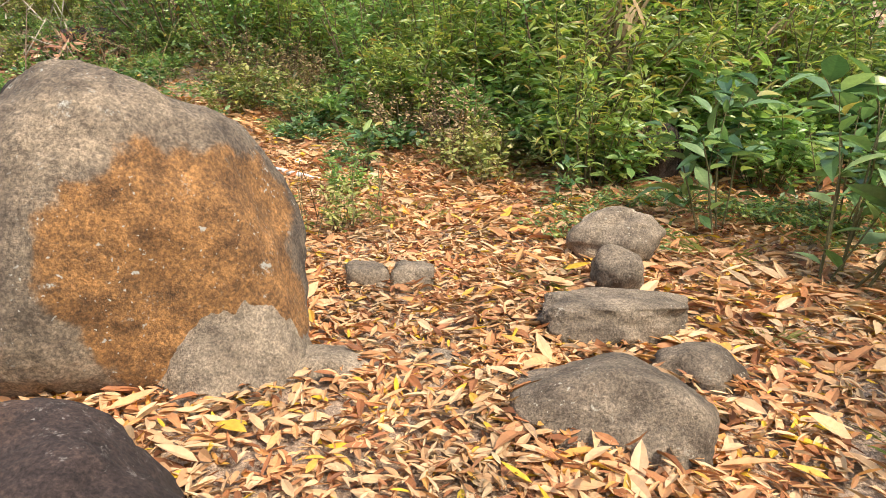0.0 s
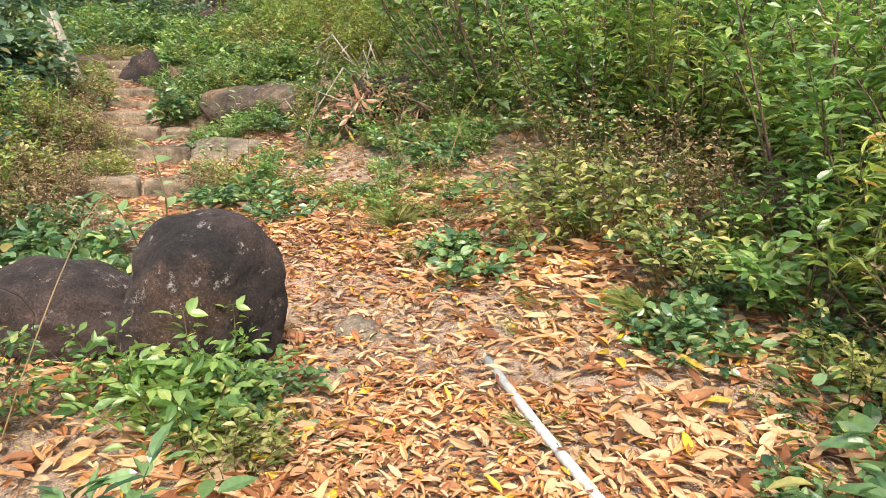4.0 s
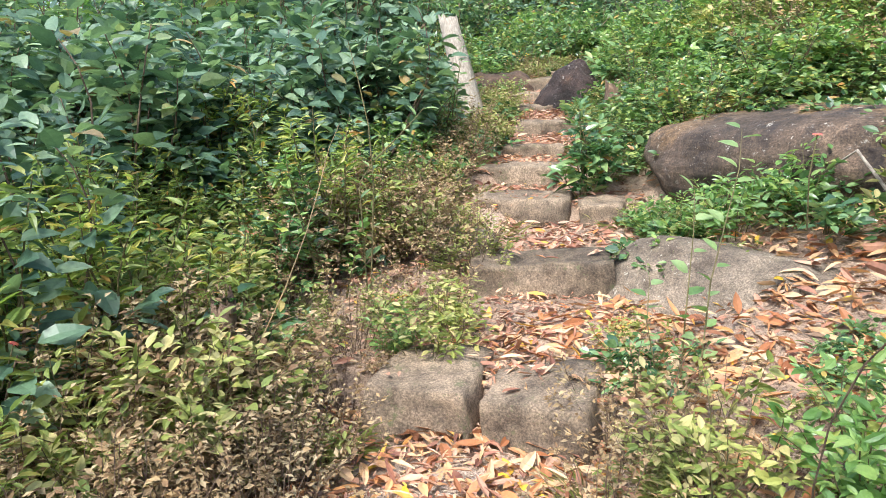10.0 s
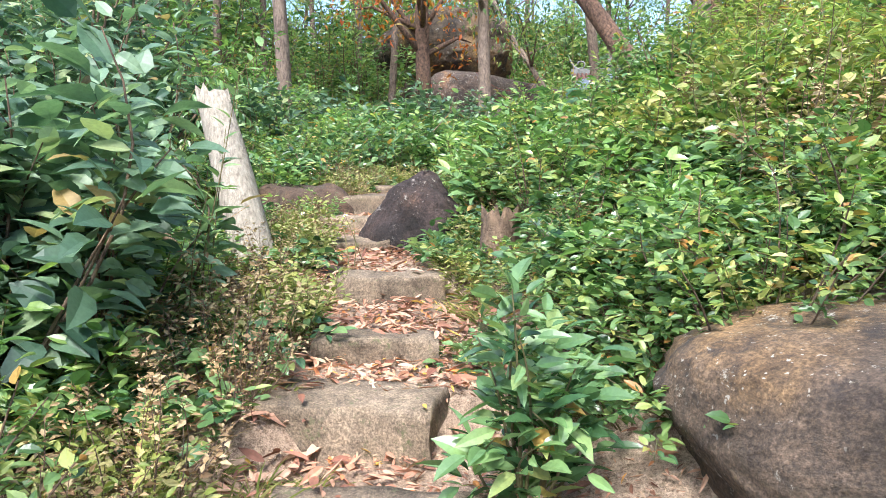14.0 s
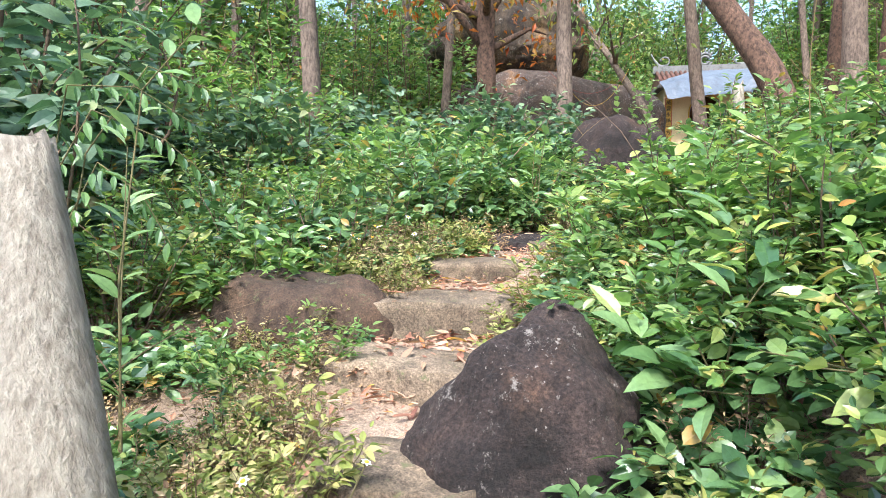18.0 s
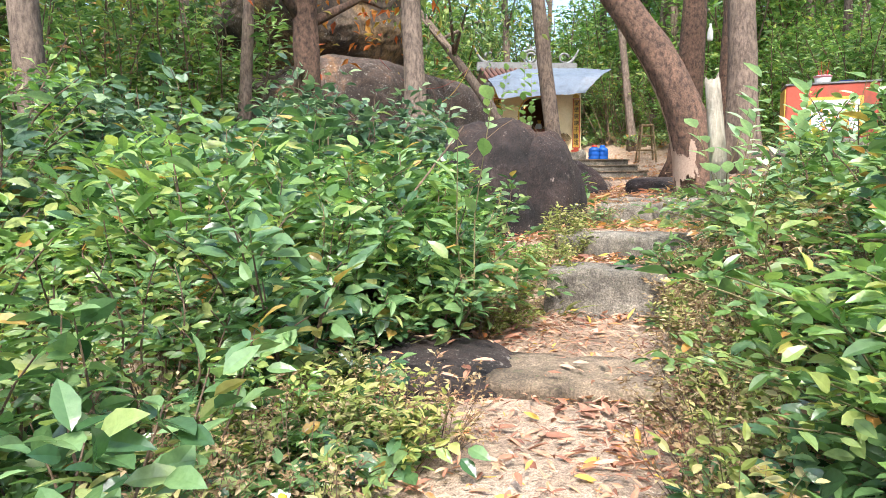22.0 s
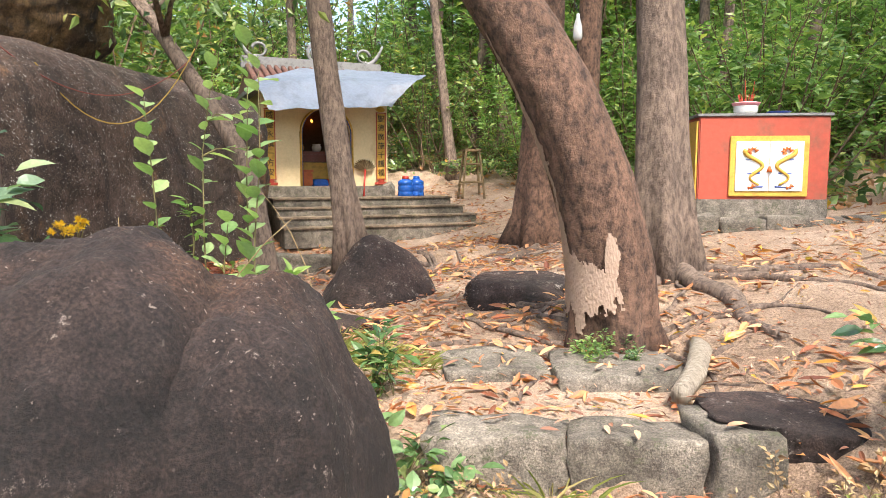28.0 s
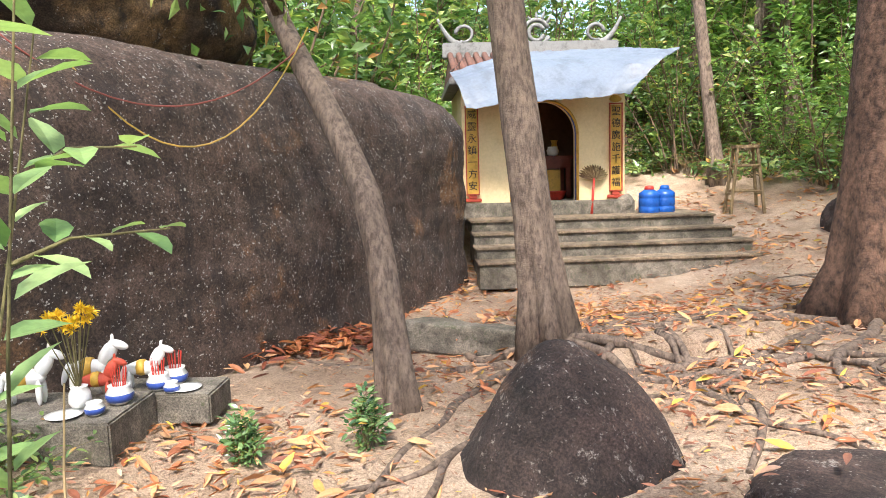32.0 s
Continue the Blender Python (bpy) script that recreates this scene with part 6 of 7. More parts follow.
def horse(x, y, z, turn, size, mat, label):
    bm = bmesh.new()
    def ball(sx, sy, sz, px, py, pz, tilt=0):
        bmesh.ops.create_icosphere(bm, subdivisions=2, radius=1, matrix=Matrix.Translation((px, py, pz)) @ Matrix.Rotation(tilt, 4, "Y") @ Matrix.Diagonal((sx, sy, sz, 1)))
    ball(0.13, 0.055, 0.06, 0, 0, 0.17)
    ball(0.05, 0.035, 0.1, 0.12, 0, 0.25, 0.5)
    ball(0.065, 0.028, 0.03, 0.19, 0, 0.31, 0.4)
    ball(0.012, 0.012, 0.03, 0.15, 0.015, 0.35)
    ball(0.02, 0.016, 0.08, -0.14, 0, 0.14, 0.3)
    for lx in (-0.09, 0.09):
        for ly in (-0.03, 0.03):
            ball(0.02, 0.018, 0.085, lx, ly, 0.08)
    for f in bm.faces:
        f.smooth = True
    ob = part("horse_figurine", bm, mat)
    ob.matrix_world = LG @ pose(x, y, z, 0, 0, turn) @ Matrix.Scale(size, 4)
    tagged(ob, label, "figurine", "horse figurines on the ledge")
    sad = part("saddle_cloth", lathe(bmesh.new(), [(0.06, -0.03), (0.066, 0.0), (0.06, 0.03)], 14), GOLD)
    sad.matrix_world = LG @ pose(x, y, z, 0, 0, turn) @ Matrix.Scale(size, 4) @ pose(0, 0, 0.175, 0, 90, 0)
    tagged(sad, "yellow saddle cloth on a horse figurine", "saddle cloth")


horse(-0.43, 0.05, 0.22, 5, 1.0, WHITE, "white horse figurine with a yellow saddle")
horse(-0.14, 0.24, 0.22, 10, 1.0, WHITE, "white horse figurine with a brown bridle")
horse(-0.03, 0.12, 0.22, 10, 0.75, REDPAINT, "small red horse figurine")
horse(0.1, 0.45, 0.18, 10, 0.85, WHITE, "white horse figurine beside a red incense pot")
for x, y, z, s in ((0.15, 0.04, 0.22, 0.8), (0.1, -0.16, 0.22, 0.55), (0.33, 0.36, 0.18, 0.5), (0.28, 0.55, 0.18, 0.8), (0.22, 0.42, 0.18, 0.76)):
    p = part("incense_pot", lathe(bmesh.new(), POT), WHITE)
    p.matrix_world = LG @ pose(x, y, z) @ Matrix.Scale(s, 4)
    tagged(p, "small blue and white pot on the ledge", "pot", "pots on the ledge")
    part("glaze_band", lathe(bmesh.new(), [(0.0905, 0.03), (0.102, 0.06), (0.102, 0.085), (0.0905, 0.1)]), BLUEGLAZE, p, "blue painted band")
    if s > 0.75:
        for i in range(12):
            a = i * 2.4
            raw("incense_stick", *tube([(0.04 * math.cos(a), 0.04 * math.sin(a), 0.1), (0.06 * math.cos(a), 0.06 * math.sin(a), 0.28)], [0.004, 0.003], 4), REDPLASTIC, p)
for x, y in ((-0.07, -0.18), (0.4, 0.42)):
    p = part("plate", lathe(bmesh.new(), [(0.06, 0), (0.1, 0.012), (0.102, 0.016), (0.07, 0.01)], 20), WHITE)
    p.matrix_world = LG @ pose(x, y, 0.222 if y < 0 else 0.182)
    tagged(p, "white plate on the concrete ledge", "plate")
vase = thing("flower_vase", LG @ pose(-0.05, -0.04, 0.22), "vase of yellow chrysanthemums on the ledge", "vase")
part("vase_body", lathe(bmesh.new(), [(0.04, 0), (0.065, 0.05), (0.06, 0.1), (0.045, 0.13), (0.05, 0.14)]), WHITE, vase)
rg = np.random.default_rng(8)
heads = np.column_stack([rg.normal(0, 0.07, 14), rg.normal(0, 0.07, 14), rg.uniform(0.48, 0.62, 14)])
raw("flower_stems", *join([tube([(0, 0, 0.1), tuple(h)], [0.004, 0.003], 4, False) for h in heads]), STEM, vase)
YELL = leaf_mat("yellow_petal", [(0.0, (0.75, 0.42, 0.01)), (1.0, (0.85, 0.62, 0.03))], 0.5, 0.25)
WHITEPETAL = leaf_mat("white_petal", [(0.0, (0.7, 0.7, 0.66)), (1.0, (0.85, 0.85, 0.8))], 0.5, 0.25)
PINK = leaf_mat("pink_petal", [(0.0, (0.65, 0.08, 0.12)), (0.6, (0.75, 0.2, 0.15)), (1.0, (0.8, 0.35, 0.1))], 0.5, 0.25)
for h in heads:
    n = 26
    raw("flower_head", *leaves(np.tile(h, (n, 1)), rg.normal(0, 1, (n, 3)) + (0, 0, 0.5), rg.normal(0, 1, (n, 3)), np.full(n, 0.05), np.full(n, 0.014), False), YELL, vase)

# bulb and wires on the rock face
WIRE_Y, WIRE_R = plain_mat("yellow_wire", (0.5, 0.32, 0.05), 0.5), plain_mat("red_wire", (0.25, 0.06, 0.04), 0.5)
def wire(a, b, sag, mat, label):
    a, b = Vector(a), Vector(b)
    p = [a.lerp(b, t) - Vector((0, 0, sag * 4 * t * (1 - t))) for t in np.linspace(0, 1, 16)]
    ob = raw("wire", *tube(p, [0.006] * 16, 5), mat, None, True)
    return tagged(ob, label, "wire")


wire((-21.0, 22.9, 3.3), (-20.3, 24.2, 3.6), 0.65, WIRE_Y, "sagging yellow electric wire before the rock face")
wire((-21.1, 22.5, 3.5), (-20.35, 24.2, 3.5), 0.45, WIRE_R, "sagging dark-red electric wire before the rock face")
bulb = thing("light_bulb", pose(-20.95, 22.95, 2.85), "unlit glass light bulb hanging from a wire", "bulb")
part("glass", lathe(bmesh.new(), [(0.012, 0), (0.05, 0.05), (0.055, 0.1), (0.03, 0.16), (0.025, 0.17)], 12), WHITE, bulb)
part("socket", lathe(bmesh.new(), [(0.028, 0.17), (0.028, 0.23), (0.01, 0.25)], 10), GREYCEM, bulb)

# ---- saplings with leaves that can be told apart ----
def wand_sapling(stems, leaf, width, mat, label, seed, gap=0.055, stem_r=0.006, petiole=0.01, hang=0.0):
    """Slender stems through given points, each leaf a piece of its own, set alternately."""
    rnd = random.Random(seed)
    foot = Vector(stems[0][0])
    foot.z = gz(foot.x, foot.y)
    root = thing("sapling", Matrix.Translation(foot), label, "sapling")
    v, f = leaves(np.zeros((1, 3)), np.array([[1.0, 0, 0]]), np.array([[0, 0, 1.0]]), np.array([1.0]), np.array([width]), True, 0.22)
    me = None
    for pts in stems:
        p = [Vector(q) - foot for q in pts]
        fine = []
        for a, b in zip(p, p[1:]):
            fine += [a.lerp(b, t) for t in np.linspace(0, 1, 8, endpoint=False)]
        fine.append(p[-1])
        raw("stem", *tube(fine, list(np.linspace(stem_r, stem_r * 0.35, len(fine))), 6, False), STEM, root, True)
        run, side = 0.0, 0
        for a, b in zip(fine, fine[1:]):
            run += (b - a).length
            if run > gap:
                run, side = 0.0, side + 1
                d = (b - a).normalized()
                out = d.cross(Vector((0.3, 0.2, 1))).normalized() * (1 if side % 2 else -1)
                way = (out + d * 0.6 + Vector((rnd.uniform(-0.3, 0.3), rnd.uniform(-0.3, 0.3), rnd.uniform(-0.1, 0.4) - hang))).normalized()
                up = Vector((rnd.uniform(-0.3, 0.3), rnd.uniform(-0.3, 0.3), 1))
                y = up.cross(way).normalized()
                m = Matrix((way, y, way.cross(y))).transposed().to_4x4()
                m.translation = b + way * petiole
                s = leaf * rnd.uniform(0.65, 1.15)
                if me is None:
                    o = raw("leaf", v, f, mat, root)
                    me = o.data
                else:
                    o = new("leaf", me)
                    o.parent = root
                o.matrix_local = m @ Matrix.Scale(s, 4)
    return root


def sapling_leaf(name, low, high, rough, through_):
    """Leaf of a sapling whose leaves are pieces of their own: the tint goes by the piece."""
    m = leaf_mat(name, [(0.0, low), (1.0, high)], rough, through_, 0.7)
    t = m.node_tree
    info = t.nodes.new("ShaderNodeObjectInfo")
    for link in list(t.links):
        if link.from_socket.name == "Random Per Island":
            t.links.new(info.outputs["Random"], link.to_socket)
    return m


ISLE = sapling_leaf("sapling_leaf", (0.17, 0.3, 0.1), (0.4, 0.53, 0.24), 0.42, 0.42)
SOFTLEAF = sapling_leaf("soft_pale_leaf", (0.33, 0.48, 0.29), (0.52, 0.67, 0.43), 0.62, 0.4)
HANGLEAF = sapling_leaf("hanging_leaf", (0.08, 0.17, 0.06), (0.22, 0.36, 0.12), 0.3, 0.42)
wand_sapling([[(-8.86, 9.04, -0.75), (-8.86, 9.04, -0.01), (-8.91, 9.15, 0.1), (-8.88, 9.37, 0.29), (-8.9, 9.5, 0.4)],
              [(-8.86, 9.06, -0.7), (-8.87, 9.13, -0.03), (-8.94, 9.15, 0.31), (-9.04, 9.14, 0.58), (-9.14, 9.13, 0.8)]], 0.085, 0.42, ISLE, "slender sapling with glossy oval leaves leaning over the steps", 1)
wand_sapling([[(-17.48, 20.9, 1.0), (-17.5, 20.96, 1.52), (-17.57, 21.09, 1.96), (-17.56, 21.14, 2.37), (-17.64, 21.27, 2.83)],
              [(-17.52, 20.85, 1.0), (-17.56, 20.83, 1.57), (-17.65, 20.94, 1.83), (-17.64, 20.97, 2.05)]], 0.15, 0.62, ISLE, "tall sapling with pointed leaves beside the big boulder", 2, 0.045)
wand_sapling([[(-17.75, 21.3, 1.1), (-17.78, 21.34, 1.75), (-17.81, 21.39, 2.29), (-17.83, 21.47, 3.0)], [(-18.0, 20.95, 1.1), (-18.05, 20.96, 1.94), (-18.09, 20.98, 2.28), (-18.15, 21.01, 2.68)]],
             0.15, 0.6, ISLE, "leafy climbing stems in front of the rock face", 3, 0.05)
wand_sapling([[(-18.1, 21.4, 1.1), (-18.12, 21.41, 1.93), (-18.21, 21.54, 2.43), (-18.18, 21.62, 2.91)], [(-18.21, 21.53, 2.4), (-18.21, 21.67, 2.45), (-18.12, 21.87, 2.46)],
              [(-18.21, 21.55, 2.58), (-18.22, 21.69, 2.66), (-18.1, 21.79, 2.66)]], 0.14, 0.58, ISLE, "leafy sapling with side shoots at the edge of the terrace", 4, 0.05)
wand_sapling([[(-15.5, 16.35, 0.7), (-15.55, 16.45, 1.3), (-15.5, 16.55, 1.9)], [(-15.55, 16.35, 0.7), (-15.7, 16.5, 1.2), (-15.75, 16.6, 1.7)]], 0.17, 0.5, ISLE, "sapling with broad drooping leaves beside the trail", 5, 0.09)
wand_sapling([[(-14.3, 16.95, 0.8), (-14.28, 16.95, 1.2), (-14.2, 17.05, 1.55)], [(-14.25, 16.9, 0.8), (-14.1, 16.85, 1.3)]], 0.15, 0.45, ISLE, "young sapling with bright leaves beside the trail", 6, 0.07)
wand_sapling([[(-14.7, 18.5, 0.95), (-14.72, 18.6, 1.5), (-14.6, 18.75, 2.0)], [(-14.4, 18.6, 0.95), (-14.3, 18.7, 1.6), (-14.25, 18.8, 2.05)], [(-14.55, 18.3, 0.9), (-14.5, 18.35, 1.4), (-14.35, 18.5, 1.7)],
              [(-14.2, 18.4, 0.95), (-14.05, 18.5, 1.5), (-13.95, 18.6, 1.95)]], 0.14, 0.6, SOFTLEAF, "spreading sapling with light-green leaves around the grey post", 7, 0.028)
wand_sapling([[(-14.5, 18.1, 0.9), (-14.55, 18.2, 1.5), (-14.5, 18.3, 1.85)], [(-14.4, 18.15, 0.9), (-14.25, 18.3, 1.5), (-14.2, 18.4, 1.95)], [(-14.15, 18.2, 0.9), (-13.95, 18.4, 1.6), (-13.8, 18.5, 2.0)]], 0.14, 0.62, SOFTLEAF, "leafy sapling with soft light-green leaves beside the trail", 17, 0.03)
wand_sapling([[(2.0, 3.5, -1.05), (2.0, 3.5, -0.4), (1.95, 3.55, 0.0)], [(2.05, 3.55, -1.05), (2.3, 3.5, -0.5), (2.35, 3.55, -0.05)], [(1.7, 4.2, -1.0), (1.6, 4.2, -0.5), (1.5, 4.1, -0.3)]],
             0.2, 0.5, ISLE, "sapling with broad blue-green leaves in the leaf litter", 8, 0.085)
wand_sapling([[(-13.3, 12.0, 0.0), (-13.4, 12.05, 0.8), (-13.55, 12.2, 1.5), (-13.5, 12.4, 1.75)], [(-13.35, 12.0, 0.0), (-13.6, 12.1, 0.7), (-13.8, 12.2, 1.3)]], 0.13, 0.45, ISLE,
             "sapling with hanging leaves behind the dead trunk", 9, 0.05)


# leaves lying on the steps and slabs
rgl = np.random.default_rng(12)
b_, n_ = [], 0
for x, y, top, w, d, h, turn in STAIR + STAIR2:
    k = int(13 * w)
    a = radians(turn)
    lx, ly = rgl.uniform(-w / 2, w / 2, k), rgl.uniform(-d / 2 + 0.03, d / 2, k)
    b_.append(np.column_stack([x + lx * math.cos(a) - ly * math.sin(a), y + lx * math.sin(a) + ly * math.cos(a), np.full(k, top + 0.02) + rgl.uniform(0, 0.02, k)]))
for x, y, z, rx, ry, k in ((-15.55, 15.95, 0.66, 0.45, 0.3, 26), (-16.78, 23.55, 1.52, 0.3, 0.2, 6), (-13.35, 20.5, 1.6, 0.6, 0.6, 40)):
    b_.append(np.column_stack([x + rgl.uniform(-rx, rx, k), y + rgl.uniform(-ry, ry, k), np.full(k, z) + rgl.uniform(0, 0.02, k)]))
b_ = np.concatenate(b_)
n_ = len(b_)
a_ = rgl.uniform(0, 6.28, n_)
L_ = rgl.uniform(0.05, 0.11, n_)
ob = raw("fallen_leaves", *leaves(b_, np.stack([np.cos(a_), np.sin(a_), rgl.normal(0, 0.1, n_)], 1), np.stack([rgl.normal(0, 0.2, n_), rgl.normal(0, 0.2, n_), np.ones(n_)], 1), L_, L_ * 0.3, True, 0.08), LITTER_RED)
tagged(ob, "dry leaves lying on stone steps and slabs", "leaf litter", kind="stuff")

# ---- flowers in the weeds ----
def flower_kind(name, mat, petals, size, label, eye=None):
    root = thing(name, pose(0, 0, 0), label, "flower", "small flowers in the weeds")
    a = np.linspace(0, 2 * math.pi, petals, endpoint=False)
    w = np.stack([np.cos(a), np.sin(a), np.full(petals, 0.25)], 1)
    raw("petals", *leaves(np.zeros((petals, 3)) + (0, 0, 0.0), w, np.tile((0, 0, 1.0), (petals, 1)), np.full(petals, size), np.full(petals, size * 0.6)), mat, root)
    if eye:
        part("flower_eye", lathe(bmesh.new(), [(size * 0.35, 0), (size * 0.4, size * 0.2), (size * 0.1, size * 0.4)], 8), eye, root, "yellow centre")
    raw("stalk", *tube([(0, 0, -0.35), (0.02, 0.01, -0.15), (0, 0, 0)], [0.003, 0.0025, 0.002], 4, False), STEM, root)
    return root


EYE = plain_mat("pollen", (0.75, 0.42, 0.02), 0.8)
DAISY = flower_kind("daisy", WHITEPETAL, 6, 0.016, "small white daisy with a yellow centre", EYE)
LANTANA = flower_kind("lantana", PINK, 9, 0.018, "pink and orange lantana flower head")
first = {}
def bloom(src, x, y, up, seed):
    rnd = random.Random(seed)
    m = pose(x, y, gz(x, y) + up, rnd.uniform(-30, 30), rnd.uniform(-30, 30), rnd.uniform(0, 360)) @ Matrix.Scale(rnd.uniform(1.0, 1.6), 4)
    ob = src if src.name not in first else copy_thing(src, Matrix())
    first[src.name] = 1
    ob.matrix_world = m


rf = random.Random(21)
for cx, cy, n, up in ((-0.7, 4.2, 8, 0.42), (-12.1, 12.3, 5, 0.36), (-14.5, 13.8, 14, 0.42), (-15.95, 17.8, 5, 0.5), (-13.9, 19.0, 7, 0.6), (-5.9, 7.2, 4, 0.3), (-13.2, 20.4, 5, 0.4)):
    for i in range(n):
        bloom(DAISY, cx + rf.uniform(-0.35, 0.35), cy + rf.uniform(-0.35, 0.35), up * rf.uniform(0.75, 1.15), rf.randrange(9999))
for x, y, up in ((-8.15, 7.4, 0.45), (-7.6, 7.4, 0.6), (-8.9, 8.4, 0.5), (-7.1, 10.55, 0.75), (-6.6, 10.4, 0.4), (-9.4, 7.6, 0.9), (-7.2, 6.9, 0.5), (-8.6, 7.9, 0.7), (-6.2, 10.6, 0.5)):
    bloom(LANTANA, x, y, up, int(abs(x * 100)))

# dead palm frond hanging in the bank
def hanging_frond(x, y, z, turn, size, seed):
    frond = thing("palm_frond", pose(x, y, z, 12, 14, turn) @ Matrix.Scale(size, 4), "dead brown palm frond hanging in the bushes", "frond")
    raw("midrib", *tube([(0, 0, 0.9), (0, 0.1, 0.3), (0, 0.05, -0.7)], [0.02, 0.016, 0.008], 6), STRAW, frond)
    rg = np.random.default_rng(seed)
    for k, u in enumerate(np.linspace(-0.7, 0.8, 44)):
        w = np.array([[1.0 if k % 2 else -1.0, rg.normal(0, 0.25), -1.6 + rg.normal(0, 0.4)]])
        raw("leaflet", *leaves(np.array([[0, 0.08, u]]), w, np.array([[0, 1.0, 0.2]]), rg.uniform(0.35, 0.6, 1), np.array([0.03]), True, 0.3), STRAW, frond)


hanging_frond(1.32, 6.35, -0.02, -30, 1.0, 3)
hanging_frond(1.5, 6.45, 0.05, 40, 0.9, 4)
hanging_frond(2.9, 6.6, 0.2, 10, 0.6, 5)

bag = thing("plastic_bag", pose(-16.66, 26.36, 4.0), "small white plastic bag hanging from a cord", "bag")
part("pouch", lathe(bmesh.new(), [(0.04, -0.14), (0.055, -0.1), (0.05, 0.02), (0.02, 0.12), (0.02, 0.16)], 10), WHITE, bag)
raw("cord", *tube([(0, 0, 0.18), (-0.2, 0.3, 0.7), (-0.5, 0.7, 1.4)], [0.004] * 3, 5), INK, bag)

# sparse weeds in the leaf litter uphill of the lower steps
rnd_p = random.Random(404)
for cx, cy, r, n in ((-4.7, 9.2, 1.1, 16), (-5.7, 9.8, 0.9, 14), (-3.5, 8.8, 0.9, 10), (-6.4, 10.2, 0.6, 8), (-8.1, 10.95, 0.55, 10), (-8.5, 8.8, 0.6, 9), (-13.9, 12.95, 0.6, 8)):
    for i in range(n):
        x, y = cx + rnd_p.gauss(0, r * 0.55), cy + rnd_p.gauss(0, r * 0.55)
        if trail_gap([(x, y)])[0] > 0.45:
            plant(rnd_p.choice(("mixed", "mixed", "low", "tuft", "lowgreen", "weed", "bright")), x, y, rnd_p.uniform(0.35, 0.62), rnd_p.randrange(10 ** 6))

# bare vines and dry stalks through the thickets
rnd_v = random.Random(88)
k = 0
while k < 120:
    x, y = rnd_v.uniform(-19, -3), rnd_v.uniform(5, 21)
    d = trail_gap([(x, y)])[0]
    if not 1.0 < d < 3.4 or any(math.hypot(x - a, y - b) < r for a, b, r in CLEAR[:8]):
        continue
    a, run, up = rnd_v.uniform(0, 6.28), rnd_v.uniform(0.2, 1.1), rnd_v.uniform(0.5, 1.5)
    sway = rnd_v.uniform(-0.2, 0.2)
    q = [(x + math.cos(a) * run * u + sway * math.sin(u * 4) * math.sin(a), y + math.sin(a) * run * u - sway * math.sin(u * 4) * math.cos(a), gz(x, y) + up * (1.35 * u - 0.5 * u * u)) for u in np.linspace(0, 1, 7)]
    if trail_gap([q[-1][:2]])[0] > 0.55:
        stick(q, rnd_v.uniform(0.002, 0.005), "thin bare vine climbing through the thicket", STRAW if k % 3 else TWIG, "vine")
    k += 1

for key, x, y, size in (("bright", -8.55, 11.0, 0.5), ("bright", -8.25, 10.92, 0.55), ("bright", -7.95, 11.05, 0.55), ("bright", -7.7, 11.2, 0.6), ("low", -8.7, 11.15, 0.7), ("mixed", -8.9, 11.1, 0.6), ("low", -8.4, 11.15, 0.8),
                        ("weed", -8.25, 8.75, 0.9), ("weed", -8.0, 8.6, 0.8), ("mixed", -8.2, 9.2, 0.8), ("low", -8.6, 8.4, 0.8), ("weed", -8.6, 9.3, 0.8), ("mixed", -8.7, 9.7, 0.7)):
    plant(key, x, y, size)
# climbers over the slab beside the steps and shoots beside the trail
wand_sapling([[(-7.05, 9.75, -0.8), (-7.08, 9.8, -0.45), (-7.2, 9.95, -0.12), (-7.35, 10.1, 0.02)], [(-7.0, 9.8, -0.8), (-7.05, 9.9, -0.3), (-7.2, 10.2, 0.12), (-7.37, 10.4, 0.27)],
              [(-7.1, 9.7, -0.8), (-7.25, 9.75, -0.5), (-7.4, 9.9, -0.35)]], 0.085, 0.75, ISLE, "climbing weed with heart-shaped light-green leaves before a slab", 31, 0.05, 0.004)
wand_sapling([[(-4.82, 7.16, -0.95), (-4.85, 7.18, -0.32), (-5.1, 7.31, -0.06), (-5.14, 7.35, 0.0)], [(-4.9, 7.1, -0.95), (-5.0, 7.0, -0.5), (-5.1, 6.95, -0.3)]], 0.17, 0.5, ISLE,
             "upright weed with large toothed pale-green leaves beside the trail", 32, 0.07, 0.007)

litter("fallen_leaves", 6000, (-8, -2, 8, 12), 4.2, 14, LITTER, "tan dry leaves strewn on the bank", (0.05, 0.14), 0.4)
# heap of brushwood and dead fronds against a rock on the bank
boulder(-5.9, 11.75, -0.15, (0.95, 0.5, 0.62), DARKROCK, "dark rock behind a heap of brushwood", 58, 15, 0.12, 5)
rnd_h = random.Random(61)
for i in range(30):
    x, y = -6.0 + rnd_h.gauss(0, 0.55), 11.25 + rnd_h.gauss(0, 0.3)
    a, b, z = rnd_h.uniform(0, 6.28), rnd_h.uniform(0.4, 1.1), gz(x, y)
    q = [(x + math.cos(a) * b * u, y + math.sin(a) * b * u, z + 0.08 + rnd_h.uniform(0.1, 0.55) * (0.4 + u) * (1.2 - 0.7 * u)) for u in (0, 0.35, 0.7, 1)]
    stick(q, rnd_h.uniform(0.005, 0.018), "bare grey branch in a heap of brushwood", DEADWOOD if i % 3 == 0 else TWIG, "branch")
rgh = np.random.default_rng(62)
n = 900
px_, py_ = -6.0 + rgh.normal(0, 0.6, n), 11.3 + rgh.normal(0, 0.3, n)
L = rgh.uniform(0.06, 0.2, n)
